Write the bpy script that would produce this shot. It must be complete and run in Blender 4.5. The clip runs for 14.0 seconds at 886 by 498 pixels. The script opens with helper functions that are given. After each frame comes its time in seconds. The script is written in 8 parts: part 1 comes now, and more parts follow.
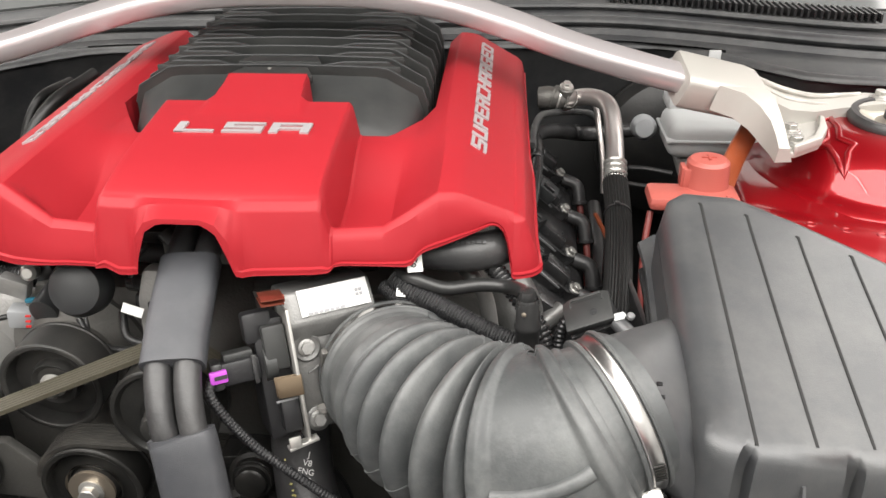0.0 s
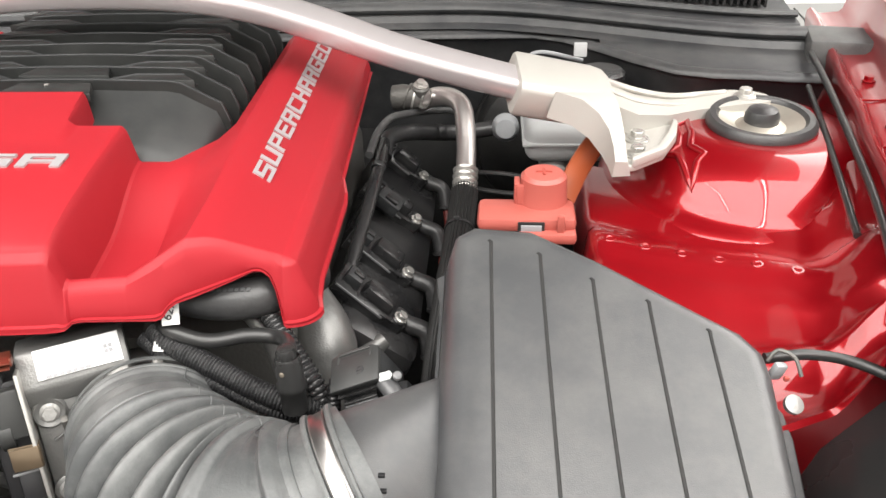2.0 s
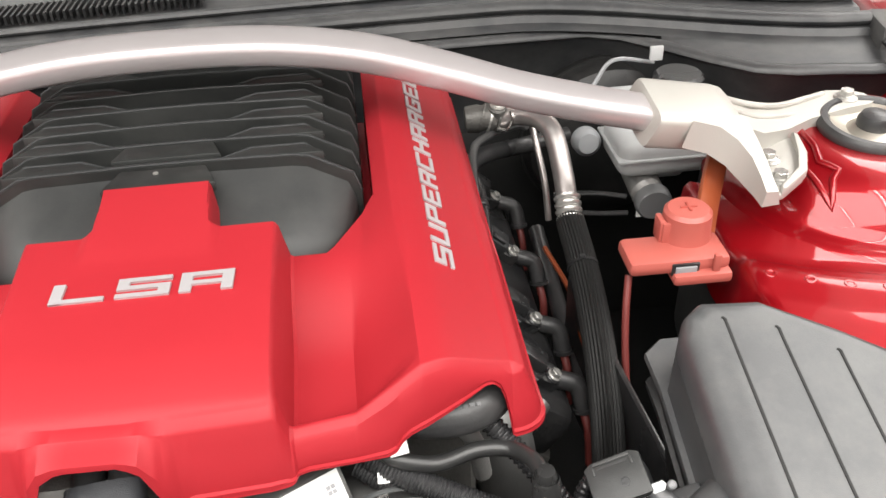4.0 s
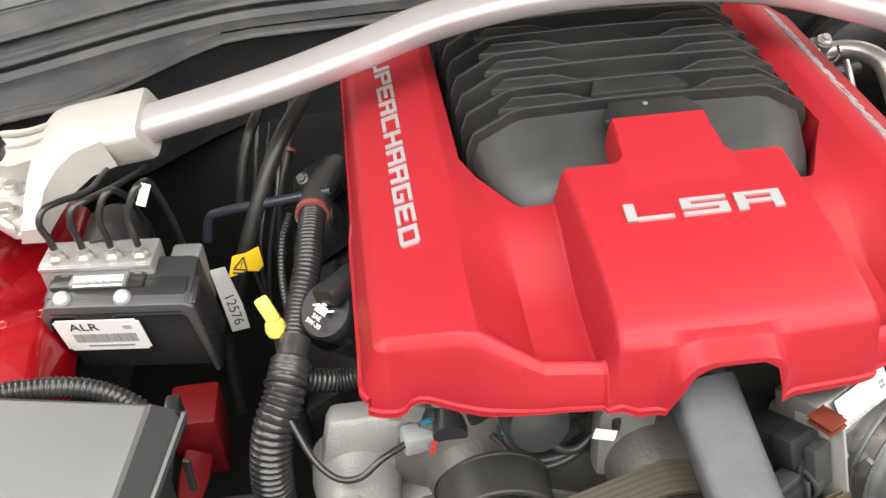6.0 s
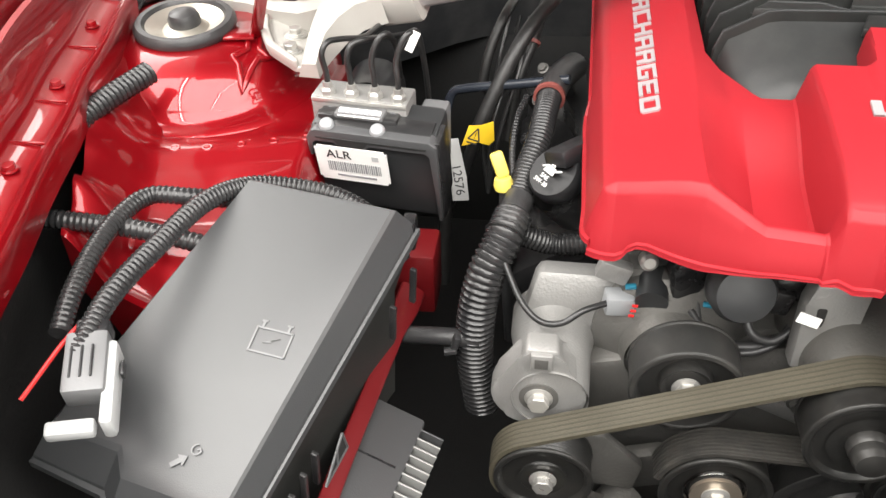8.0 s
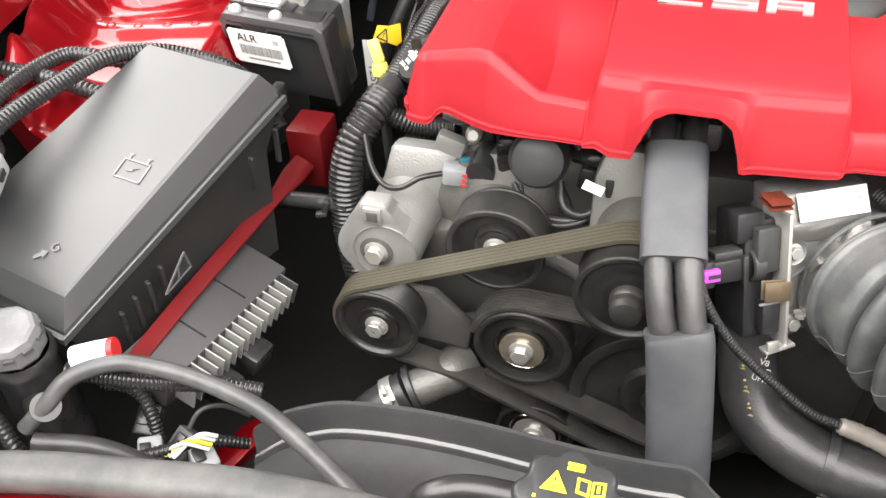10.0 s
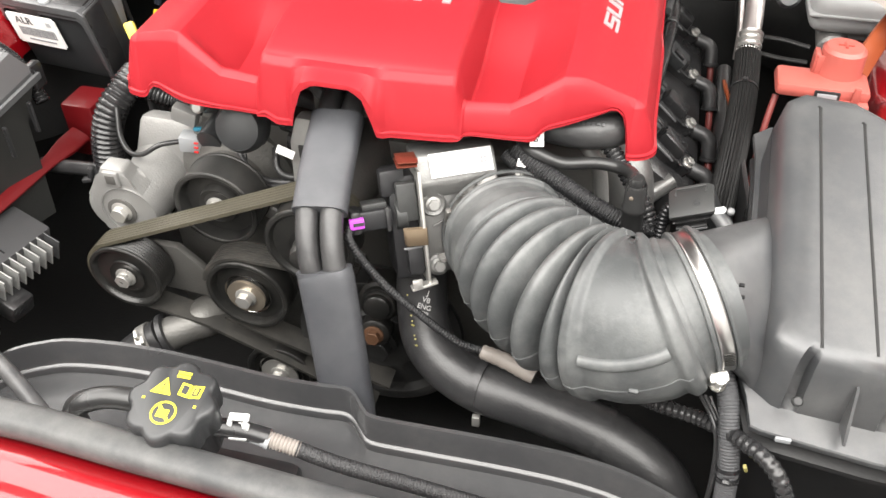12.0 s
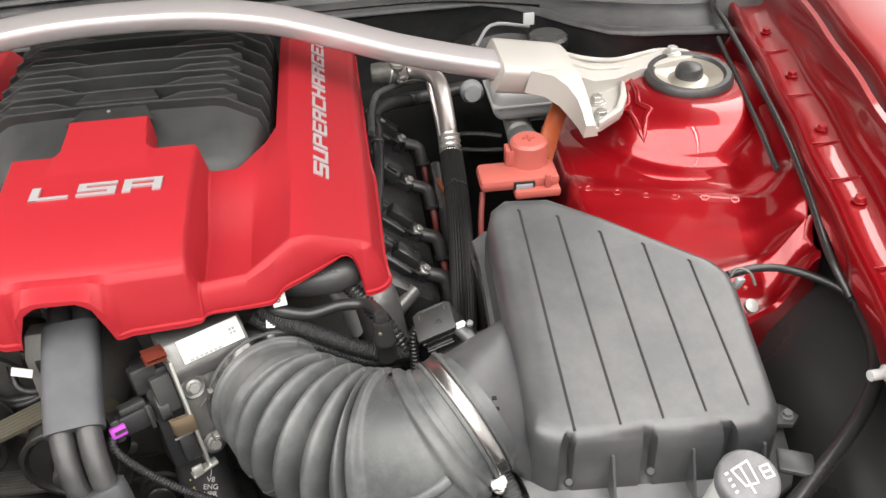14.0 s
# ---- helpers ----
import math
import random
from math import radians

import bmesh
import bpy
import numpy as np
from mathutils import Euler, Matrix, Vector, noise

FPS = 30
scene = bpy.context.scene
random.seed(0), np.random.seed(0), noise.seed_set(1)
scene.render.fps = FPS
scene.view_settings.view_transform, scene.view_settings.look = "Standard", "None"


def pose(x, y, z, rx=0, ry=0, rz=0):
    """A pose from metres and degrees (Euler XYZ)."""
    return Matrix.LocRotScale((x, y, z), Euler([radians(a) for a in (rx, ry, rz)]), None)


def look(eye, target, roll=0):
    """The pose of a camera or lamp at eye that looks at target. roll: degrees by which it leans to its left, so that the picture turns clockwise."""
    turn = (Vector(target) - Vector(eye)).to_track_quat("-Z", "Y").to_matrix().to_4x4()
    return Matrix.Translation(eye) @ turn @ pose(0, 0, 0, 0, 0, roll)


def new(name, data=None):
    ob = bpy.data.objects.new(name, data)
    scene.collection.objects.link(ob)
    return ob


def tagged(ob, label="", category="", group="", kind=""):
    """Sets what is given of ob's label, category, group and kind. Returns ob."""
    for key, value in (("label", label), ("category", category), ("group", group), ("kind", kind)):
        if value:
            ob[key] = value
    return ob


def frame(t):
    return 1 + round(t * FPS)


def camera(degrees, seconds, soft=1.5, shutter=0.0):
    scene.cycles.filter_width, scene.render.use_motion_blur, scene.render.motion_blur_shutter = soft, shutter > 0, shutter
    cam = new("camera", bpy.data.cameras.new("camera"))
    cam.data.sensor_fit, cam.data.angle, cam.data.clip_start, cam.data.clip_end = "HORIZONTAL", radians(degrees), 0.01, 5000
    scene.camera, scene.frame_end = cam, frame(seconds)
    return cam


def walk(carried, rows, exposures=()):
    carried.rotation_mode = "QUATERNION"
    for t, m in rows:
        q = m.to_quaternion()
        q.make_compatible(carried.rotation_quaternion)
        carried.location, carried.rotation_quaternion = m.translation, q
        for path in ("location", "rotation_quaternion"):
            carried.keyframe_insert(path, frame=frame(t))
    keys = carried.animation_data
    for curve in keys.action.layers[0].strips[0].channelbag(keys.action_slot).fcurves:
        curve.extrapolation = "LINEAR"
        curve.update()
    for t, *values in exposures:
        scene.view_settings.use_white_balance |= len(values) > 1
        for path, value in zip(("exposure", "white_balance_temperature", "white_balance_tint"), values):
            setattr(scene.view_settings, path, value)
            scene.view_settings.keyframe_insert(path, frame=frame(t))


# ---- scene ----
cam = camera(55.4, 14.0)
PATH = [
    (0, (0.239, 0.038, 1.233), (0.1, 1.798, 0.293), -0.7),
    (0.5, (0.268, 0.068, 1.221), (0.165, 1.842, 0.304), -0.9),
    (1, (0.287, 0.093, 1.232), (0.197, 1.846, 0.273), -0.8),
    (1.5, (0.353, 0.118, 1.244), (0.235, 1.849, 0.248), -1.6),
    (2, (0.406, 0.148, 1.251), (0.296, 1.863, 0.229), -1.5),
    (2.2, (0.413, 0.167, 1.243), (0.298, 1.871, 0.202), -2.1),
    (4.3, (0.077, 0.28, 1.332), (0.26, 1.885, 0.152), -2.2),
    (4.5, (0.015, 0.286, 1.334), (0.202, 1.878, 0.138), -2.1),
    (5, (-0.1, 0.28, 1.347), (0.085, 1.839, 0.107), -2.4),
    (5.5, (-0.176, 0.265, 1.361), (0.013, 1.809, 0.104), -2.2),
    (6, (-0.252, 0.262, 1.361), (-0.083, 1.799, 0.092), -2.4),
    (6.5, (-0.297, 0.258, 1.362), (-0.209, 1.794, 0.085), -3.2),
    (7, (-0.316, 0.224, 1.352), (-0.354, 1.77, 0.084), -3.5),
    (7.2, (-0.315, 0.206, 1.342), (-0.407, 1.755, 0.08), -3.3),
    (9.3, (-0.154, 0.07, 1.27), (-0.555, 1.557, -0.006), -0.9),
    (9.5, (-0.108, 0.064, 1.269), (-0.548, 1.541, -0.007), -1.7),
    (10, (-0.038, 0.044, 1.277), (-0.495, 1.5, -0.016), -2.2),
    (10.5, (0.03, 0.025, 1.277), (-0.444, 1.473, -0.019), -2.6),
    (11, (0.087, 0.007, 1.282), (-0.357, 1.451, -0.028), -2.0),
    (11.5, (0.159, 0.001, 1.289), (-0.255, 1.45, -0.026), -1.3),
    (12, (0.243, 0.007, 1.327), (-0.131, 1.458, 0.003), -0.7),
    (12.5, (0.281, 0.008, 1.364), (0.015, 1.485, 0.042), -1.0),
    (13, (0.281, 0.026, 1.378), (0.204, 1.551, 0.086), -3.0),
    (13.5, (0.278, 0.03, 1.384), (0.362, 1.598, 0.146), -3.6),
    (14, (0.264, 0.031, 1.405), (0.418, 1.614, 0.193), -2.9),
]
walk(cam, [(t, look(eye, target, roll)) for t, eye, target, roll in PATH],
     exposures=[(0, -0.20), (0.5, -0.02), (1.2, 0.08), (2, -0.03), (4.5, -0.16), (5.5, -0.05), (6.5, -0.05), (9.5, 0.38), (11, 0.42), (12, 0.32), (12.5, 0.16), (13, 0.02), (13.5, -0.18), (14, -0.24)])

# ---------------------------------------------------------------- light
world = bpy.data.worlds.new("showroom_air")
world.use_nodes = True
world.node_tree.nodes["Background"].inputs[0].default_value = (0.9, 0.95, 1.0, 1)
world.node_tree.nodes["Background"].inputs[1].default_value = 0.03
scene.world = world
scene.view_settings.exposure = 0.0


def ceiling_lamp(x, y, sx, sy, power):
    d = bpy.data.lights.new("ceiling_lamp", "AREA")
    d.shape, d.size, d.size_y, d.energy, d.color = "RECTANGLE", sx, sy, power, (1.0, 0.97, 0.93)
    ob = new("ceiling_lamp", d)
    ob.matrix_world = pose(x, y, 3.15)
    return ob


for lx, ly, sx, sy, power in ((-1.8, -1.1, 1.6, 3.2, 125), (0.0, -1.1, 1.6, 3.2, 120), (1.8, -1.1, 1.6, 3.2, 125), (-0.9, -1.1, 0.06, 3.2, 18), (0.9, -1.1, 0.06, 3.2, 18), (-2.6, 0.4, 1.6, 3.2, 100), (2.6, 0.4, 1.6, 3.2, 100), (-2.9, 2.6, 2.2, 2.6, 130), (2.9, 2.6, 2.2, 2.6, 150)):
    ceiling_lamp(lx, ly, sx, sy, power)

# ---------------------------------------------------------------- materials


def mat(name, color, rough=0.5, metal=0.0, coat=0.0, spec=0.5, vary=0.12, scale=9.0, grain=900.0, bump=0.05,
        rvar=0.1, dust=0.0, dust_color=(0.32, 0.31, 0.29), dust_scale=14.0, emit=0.0, trans=0.0, flakes=0.0, sheen=0.0):
    m = bpy.data.materials.new(name)
    m.use_nodes = True
    nt = m.node_tree
    n, ln = nt.nodes, nt.links
    b = n["Principled BSDF"]
    co = n.new("ShaderNodeTexCoord")
    big = n.new("ShaderNodeTexNoise")
    big.inputs["Scale"].default_value, big.inputs["Detail"].default_value = scale, 5
    ln.new(co.outputs["Object"], big.inputs["Vector"])
    fine = n.new("ShaderNodeTexNoise")
    fine.inputs["Scale"].default_value, fine.inputs["Detail"].default_value = grain, 2
    ln.new(co.outputs["Object"], fine.inputs["Vector"])
    mix = n.new("ShaderNodeMix")
    mix.data_type = "RGBA"
    mix.inputs["A"].default_value = (*[c * (1 - vary) for c in color], 1)
    mix.inputs["B"].default_value = (*[min(1, c * (1 + vary)) for c in color], 1)
    ln.new(big.outputs["Fac"], mix.inputs["Factor"])
    out = mix.outputs["Result"]
    rr = n.new("ShaderNodeMapRange")
    rr.inputs["To Min"].default_value, rr.inputs["To Max"].default_value = max(0.02, rough - rvar), min(1, rough + rvar)
    ln.new(big.outputs["Fac"], rr.inputs["Value"])
    rout = rr.outputs["Result"]
    if dust > 0:
        dn = n.new("ShaderNodeTexNoise")
        dn.inputs["Scale"].default_value, dn.inputs["Detail"].default_value, dn.inputs["Roughness"].default_value = dust_scale, 8, 0.7
        ln.new(co.outputs["Object"], dn.inputs["Vector"])
        dr = n.new("ShaderNodeMapRange")
        dr.inputs["From Min"].default_value, dr.inputs["From Max"].default_value, dr.inputs["To Max"].default_value = 0.42, 0.72, dust
        ln.new(dn.outputs["Fac"], dr.inputs["Value"])
        dm = n.new("ShaderNodeMix")
        dm.data_type = "RGBA"
        dm.inputs["B"].default_value = (*dust_color, 1)
        ln.new(out, dm.inputs["A"])
        ln.new(dr.outputs["Result"], dm.inputs["Factor"])
        out = dm.outputs["Result"]
    ln.new(out, b.inputs["Base Color"])
    ln.new(rout, b.inputs["Roughness"])
    b.inputs["Metallic"].default_value = metal
    b.inputs["Specular IOR Level"].default_value = spec
    b.inputs["Coat Weight"].default_value = coat
    b.inputs["Coat Roughness"].default_value = 0.04
    b.inputs["Transmission Weight"].default_value = trans
    b.inputs["Sheen Weight"].default_value = sheen
    if emit > 0:
        b.inputs["Emission Color"].default_value = (*color, 1)
        b.inputs["Emission Strength"].default_value = emit
    if bump > 0:
        bp = n.new("ShaderNodeBump")
        bp.inputs["Strength"].default_value, bp.inputs["Distance"].default_value = bump, 0.002
        ln.new(fine.outputs["Fac"], bp.inputs["Height"])
        ln.new(bp.outputs["Normal"], b.inputs["Normal"])
    return m


M_COVER = mat("cover_red_plastic", (0.295, 0.0148, 0.0212), 0.46, spec=0.24, vary=0.05, grain=1400, bump=0.06, rvar=0.06)
M_PAINT = mat("candy_red_paint", (0.25, 0.0018, 0.0058), 0.36, metal=0.5, coat=1.0, spec=0.2, vary=0.12, bump=0.0, rvar=0.04)
M_ABOX = mat("black_grained_plastic", (0.040, 0.0415, 0.044), 0.38, spec=0.80, vary=0.09, grain=1100, bump=0.12, rvar=0.06, dust=0.12)
M_RUSTY = mat("rusty_bolt_steel", (0.13, 0.065, 0.035), 0.6, metal=0.4, vary=0.3, grain=300, bump=0.2)
M_COVERB = mat("matt_black_plastic", (0.013, 0.013, 0.014), 0.42, spec=0.4, vary=0.2, grain=700, bump=0.06)
M_BELTL = mat("belt_worn_line", (0.040, 0.036, 0.025), 0.6, vary=0.3, grain=300, bump=0.1)
M_FIN = mat("bright_fin_aluminium", (0.32, 0.32, 0.31), 0.45, metal=0.4, vary=0.15, grain=400, bump=0.08)
M_NOSE = mat("smooth_black_housing", (0.022, 0.023, 0.023), 0.42, spec=0.42, vary=0.2, grain=900, bump=0.06, dust=0.05)
M_BASE = mat("air_box_base_plastic", (0.011, 0.011, 0.0115), 0.5, vary=0.15, grain=900, bump=0.08, dust=0.03)
M_RIB = mat("black_rib_plastic", (0.015, 0.016, 0.0155), 0.46, spec=0.4, vary=0.2, grain=900, bump=0.06, dust=0.05)
M_SHEATH = mat("grey_braided_sheath", (0.060, 0.061, 0.064), 0.5, vary=0.3, grain=1600, bump=0.5)
M_SATIN = mat("black_satin_plastic", (0.024, 0.025, 0.026), 0.40, spec=0.5, vary=0.15, grain=900, bump=0.05)
M_BLACK = mat("black_plastic", (0.014, 0.014, 0.015), 0.28, vary=0.2, grain=700, bump=0.06, dust=0.06)
M_DARK = mat("dark_undertray_and_shade", (0.010, 0.010, 0.0098), 0.75, vary=0.4, grain=200, bump=0.2, dust=0.08, dust_color=(0.06, 0.058, 0.055))
M_RUBBER = mat("intake_rubber", (0.048, 0.051, 0.052), 0.42, spec=0.55, vary=0.2, grain=500, bump=0.10, dust=0.42, dust_color=(0.23, 0.235, 0.23), dust_scale=14)
M_HOSE = mat("black_hose_rubber", (0.024, 0.024, 0.025), 0.36, vary=0.25, grain=400, bump=0.12, dust=0.18, dust_color=(0.16, 0.155, 0.15))
M_SEAL = mat("grey_seal_rubber", (0.040, 0.041, 0.042), 0.5, vary=0.14, grain=500, bump=0.10, dust=0.2)
# near-black colour that carries the shade of parts deep in the bay
M_FAR = mat("shade_black_rubber", (0.011, 0.011, 0.011), 0.42, vary=0.3, grain=300, bump=0.15, dust=0.06)
M_PIPEA = mat("bare_aluminium_pipe", (0.50, 0.465, 0.45), 0.30, metal=0.8, vary=0.14, grain=500, bump=0.05)
M_PIPE = mat("blue_black_pipe", (0.020, 0.024, 0.032), 0.25, vary=0.1, bump=0.02)
M_SLEEVE = mat("grey_woven_sleeve", (0.048, 0.050, 0.056), 0.46, vary=0.2, grain=1500, bump=0.3, rvar=0.10, dust=0.2, dust_color=(0.17, 0.17, 0.17))
M_LOOM = mat("black_loom", (0.018, 0.018, 0.019), 0.24, vary=0.2, grain=500, bump=0.05, dust=0.06)
M_BRAID = mat("braided_loom", (0.016, 0.016, 0.017), 0.35, vary=0.3, grain=900, bump=0.6)
M_TUBE = mat("brushed_aluminium", (0.54, 0.505, 0.51), 0.30, metal=0.55, vary=0.03, grain=600, bump=0.02, rvar=0.05)
M_BRACKET = mat("cast_bracket_aluminium", (0.44, 0.425, 0.395), 0.5, metal=0.35, vary=0.05, grain=700, bump=0.10, rvar=0.05)
M_BAND = mat("pale_red_band", (0.22, 0.06, 0.05), 0.5, vary=0.15, bump=0.05)
M_CAST = mat("cast_aluminium", (0.30, 0.297, 0.288), 0.46, metal=0.5, vary=0.2, grain=420, bump=0.30, dust=0.25)
# dull casting, its colour lowered further for the shade in the engine cavities
M_CASTD = mat("shade_dark_cast_aluminium", (0.122, 0.119, 0.112), 0.5, metal=0.5, vary=0.3, grain=300, bump=0.3, dust=0.3, dust_color=(0.10, 0.09, 0.075))
M_STEEL = mat("zinc_steel", (0.50, 0.49, 0.465), 0.30, metal=0.7, vary=0.14, grain=500, bump=0.05)
M_CHROME = mat("polished_steel", (0.80, 0.79, 0.77), 0.12, metal=1.0, vary=0.05, bump=0.0, rvar=0.04)
M_PULLEY = mat("black_pulley_steel", (0.018, 0.018, 0.0173), 0.32, metal=0.2, vary=0.2, grain=300, bump=0.05, dust=0.14, dust_color=(0.10, 0.09, 0.075), dust_scale=30)
M_BELT = mat("worn_belt_back", (0.055, 0.049, 0.034), 0.55, vary=0.2, grain=400, bump=0.25, dust=0.25, dust_color=(0.10, 0.088, 0.06), dust_scale=30)
M_BELTR = mat("belt_rib_rubber", (0.026, 0.025, 0.023), 0.45, vary=0.2, grain=500, bump=0.1, dust=0.25, dust_color=(0.12, 0.11, 0.095), dust_scale=30)
M_LETTER = mat("satin_silver_letter", (0.46, 0.44, 0.45), 0.40, metal=0.45, vary=0.05, bump=0.0)
M_WHITE = mat("white_label", (0.80, 0.80, 0.78), 0.55, vary=0.03, bump=0.02)
M_RIM = mat("grey_rim_plastic", (0.060, 0.061, 0.063), 0.33, spec=0.6, vary=0.1, grain=900, bump=0.06)
M_LABELTB = mat("worn_white_paper", (0.64, 0.64, 0.63), 0.5, vary=0.06, bump=0.02)
M_PAPER = mat("grey_white_paper", (0.52, 0.52, 0.51), 0.6, vary=0.05, bump=0.02)
M_INK = mat("black_ink", (0.03, 0.03, 0.03), 0.6, vary=0.05, bump=0.0)
M_GREYINK = mat("grey_ink", (0.25, 0.25, 0.26), 0.6, vary=0.05, bump=0.0)
M_YELLOW = mat("yellow_plastic", (0.72, 0.47, 0.02), 0.4, vary=0.06, bump=0.03)
M_YINK = mat("yellow_print", (0.82, 0.70, 0.02), 0.5, vary=0.03, bump=0.0)
M_ORANGE = mat("coral_red_plastic", (0.37, 0.088, 0.070), 0.42, vary=0.06, grain=700, bump=0.05)
M_WIRE_OR = mat("orange_sleeve", (0.27, 0.060, 0.020), 0.45, vary=0.1, bump=0.05)
M_TANK = mat("milky_plastic", (0.42, 0.43, 0.43), 0.4, vary=0.06, bump=0.03, spec=0.4)
M_COPPER = mat("copper_clip", (0.20, 0.055, 0.035), 0.32, metal=0.7, vary=0.1, bump=0.0)
M_MODULE = mat("grey_module_case", (0.060, 0.060, 0.062), 0.45, metal=0.2, vary=0.15, grain=600, bump=0.1)
M_MILKY = mat("milky_filler_plastic", (0.66, 0.67, 0.66), 0.4, vary=0.05, bump=0.03, spec=0.4)
M_BRONZE = mat("bronze_clip", (0.16, 0.12, 0.08), 0.3, metal=0.7, vary=0.1, bump=0.0)
M_PURPLE = mat("purple_lock", (0.42, 0.06, 0.48), 0.4, vary=0.05, bump=0.0)
M_BLUE = mat("teal_clip", (0.02, 0.16, 0.24), 0.4, vary=0.05, bump=0.0)
M_REDWIRE = mat("red_wire", (0.55, 0.02, 0.02), 0.4, vary=0.05, bump=0.0)
M_TAPE = mat("tan_tape", (0.20, 0.178, 0.160), 0.5, vary=0.3, grain=120, bump=0.5)
M_DUCTG = mat("grey_painted_metal", (0.30, 0.31, 0.32), 0.4, metal=0.2, vary=0.1, grain=400, bump=0.1)
M_DRUM = mat("dusty_pulley_steel", (0.026, 0.026, 0.025), 0.40, metal=0.25, vary=0.15, grain=300, bump=0.05, dust=0.2, dust_color=(0.12, 0.11, 0.10), dust_scale=25)
M_CAPS = mat("scuffed_black_cap", (0.11, 0.11, 0.115), 0.42, vary=0.2, grain=300, bump=0.1, dust=0.4, dust_color=(0.26, 0.26, 0.27), dust_scale=40)
M_DUCTD = mat("dark_grey_casting", (0.16, 0.162, 0.165), 0.42, metal=0.2, vary=0.1, grain=600, bump=0.08)
M_TB = mat("throttle_casting", (0.165, 0.165, 0.161), 0.38, metal=0.6, vary=0.22, grain=500, bump=0.18, dust=0.15)
M_RUST = mat("stained_bearing_steel", (0.42, 0.36, 0.29), 0.35, metal=0.8, vary=0.2, grain=300, bump=0.05)
M_SHROUD = mat("glossy_shroud_plastic", (0.034, 0.0345, 0.036), 0.24, spec=0.8, vary=0.08, grain=700, bump=0.06, dust=0.05)
M_LEAD = mat("dull_red_lead", (0.15, 0.028, 0.024), 0.5, vary=0.1, bump=0.03)
M_CORALD = mat("dark_coral_plastic", (0.33, 0.06, 0.045), 0.45, vary=0.06, bump=0.03)
M_FUSE = mat("smooth_grey_lid_plastic", (0.042, 0.0437, 0.0455), 0.40, spec=0.85, vary=0.04, grain=1100, bump=0.08)
M_FUSEB = mat("matt_box_plastic", (0.022, 0.0225, 0.021), 0.62, spec=0.35, vary=0.15, grain=500, bump=0.12)
M_RAIL = mat("dull_red_rail_paint", (0.105, 0.0035, 0.005), 0.45, coat=0.3, spec=0.3, vary=0.12, grain=400, bump=0.04)
M_CLAMP = mat("clamp_steel", (0.50, 0.49, 0.48), 0.30, metal=1.0, vary=0.15, grain=300, bump=0.03)
M_HOSEG = mat("grey_hose_rubber", (0.042, 0.043, 0.045), 0.40, vary=0.2, grain=400, bump=0.1, dust=0.2)
M_COWL = mat("cowl_plastic", (0.026, 0.027, 0.029), 0.45, vary=0.2, grain=600, bump=0.1, dust=0.12)
M_FABRIC = mat("black_fabric_sleeve", (0.012, 0.012, 0.0118), 0.55, spec=0.25, vary=0.2, grain=600, bump=0.3)
M_FADED = mat("faded_yellow_print", (0.30, 0.27, 0.09), 0.6, vary=0.3, bump=0.0)
M_CUP = mat("satin_steel_cup", (0.50, 0.47, 0.41), 0.34, metal=0.7, vary=0.2, grain=300, bump=0.06, dust=0.25, dust_color=(0.28, 0.23, 0.17), dust_scale=40)
M_PALEY = mat("pale_yellow_plastic", (0.78, 0.63, 0.12), 0.4, vary=0.06, bump=0.03)
M_CLAY = mat("wall_white_paint", (0.80, 0.80, 0.79), 0.7, vary=0.02, bump=0.02)
M_FLOOR = mat("grey_floor", (0.24, 0.24, 0.235), 0.35, vary=0.08, scale=3, grain=80, bump=0.02)
M_GLASS = mat("dark_windscreen_glass", (0.10, 0.105, 0.105), 0.10, spec=0.8, vary=0.05, scale=2, bump=0.0, rvar=0.03)
M_GAS = mat("gas_strut_black", (0.02, 0.02, 0.02), 0.3, vary=0.1, bump=0.02)

# ---------------------------------------------------------------- mesh helpers


def part(name, bm, material, parent=None, label="", smooth=40.0):
    me = bpy.data.meshes.new(name)
    bmesh.ops.recalc_face_normals(bm, faces=bm.faces)
    lim = radians(smooth)
    for f in bm.faces:
        f.smooth = smooth > 0
    for e in bm.edges:
        if len(e.link_faces) == 2 and e.calc_face_angle(0) > lim:
            e.smooth = False
    bm.to_mesh(me)
    bm.free()
    me.materials.append(material)
    ob = new(name, me)
    if parent is not None:
        ob.parent = parent
        if parent.type == "EMPTY":
            ob.matrix_parent_inverse = Matrix.Translation(-parent.location)
    if label:
        tagged(ob, label)
    return ob


def thing(name, at, label, category, group="", kind=""):
    ob = new(name)
    ob.empty_display_size = 0.02
    ob.location = at
    return tagged(ob, label, category, group, kind)


def spline(pts, n=8):
    """Points along a smooth curve through pts."""
    p = [Vector(q) for q in pts]
    p = [p[0] * 2 - p[1]] + p + [p[-1] * 2 - p[-2]]
    out = []
    for i in range(1, len(p) - 2):
        a, b, c, d = p[i - 1:i + 3]
        for k in range(n):
            t = k / n
            out.append(0.5 * ((2 * b) + (c - a) * t + (2 * a - 5 * b + 4 * c - d) * t * t + (3 * b - a - 3 * c + d) * t ** 3))
    out.append(p[-2].copy())
    return out


def resample(pts, step):
    out, acc = [pts[0].copy()], 0.0
    for a, b in zip(pts, pts[1:]):
        length = (b - a).length
        if length < 1e-9:
            continue
        while acc + length >= step:
            k = (step - acc) / length
            a = a.lerp(b, k)
            length = (b - a).length
            out.append(a.copy())
            acc = 0.0
        acc += length
    return out


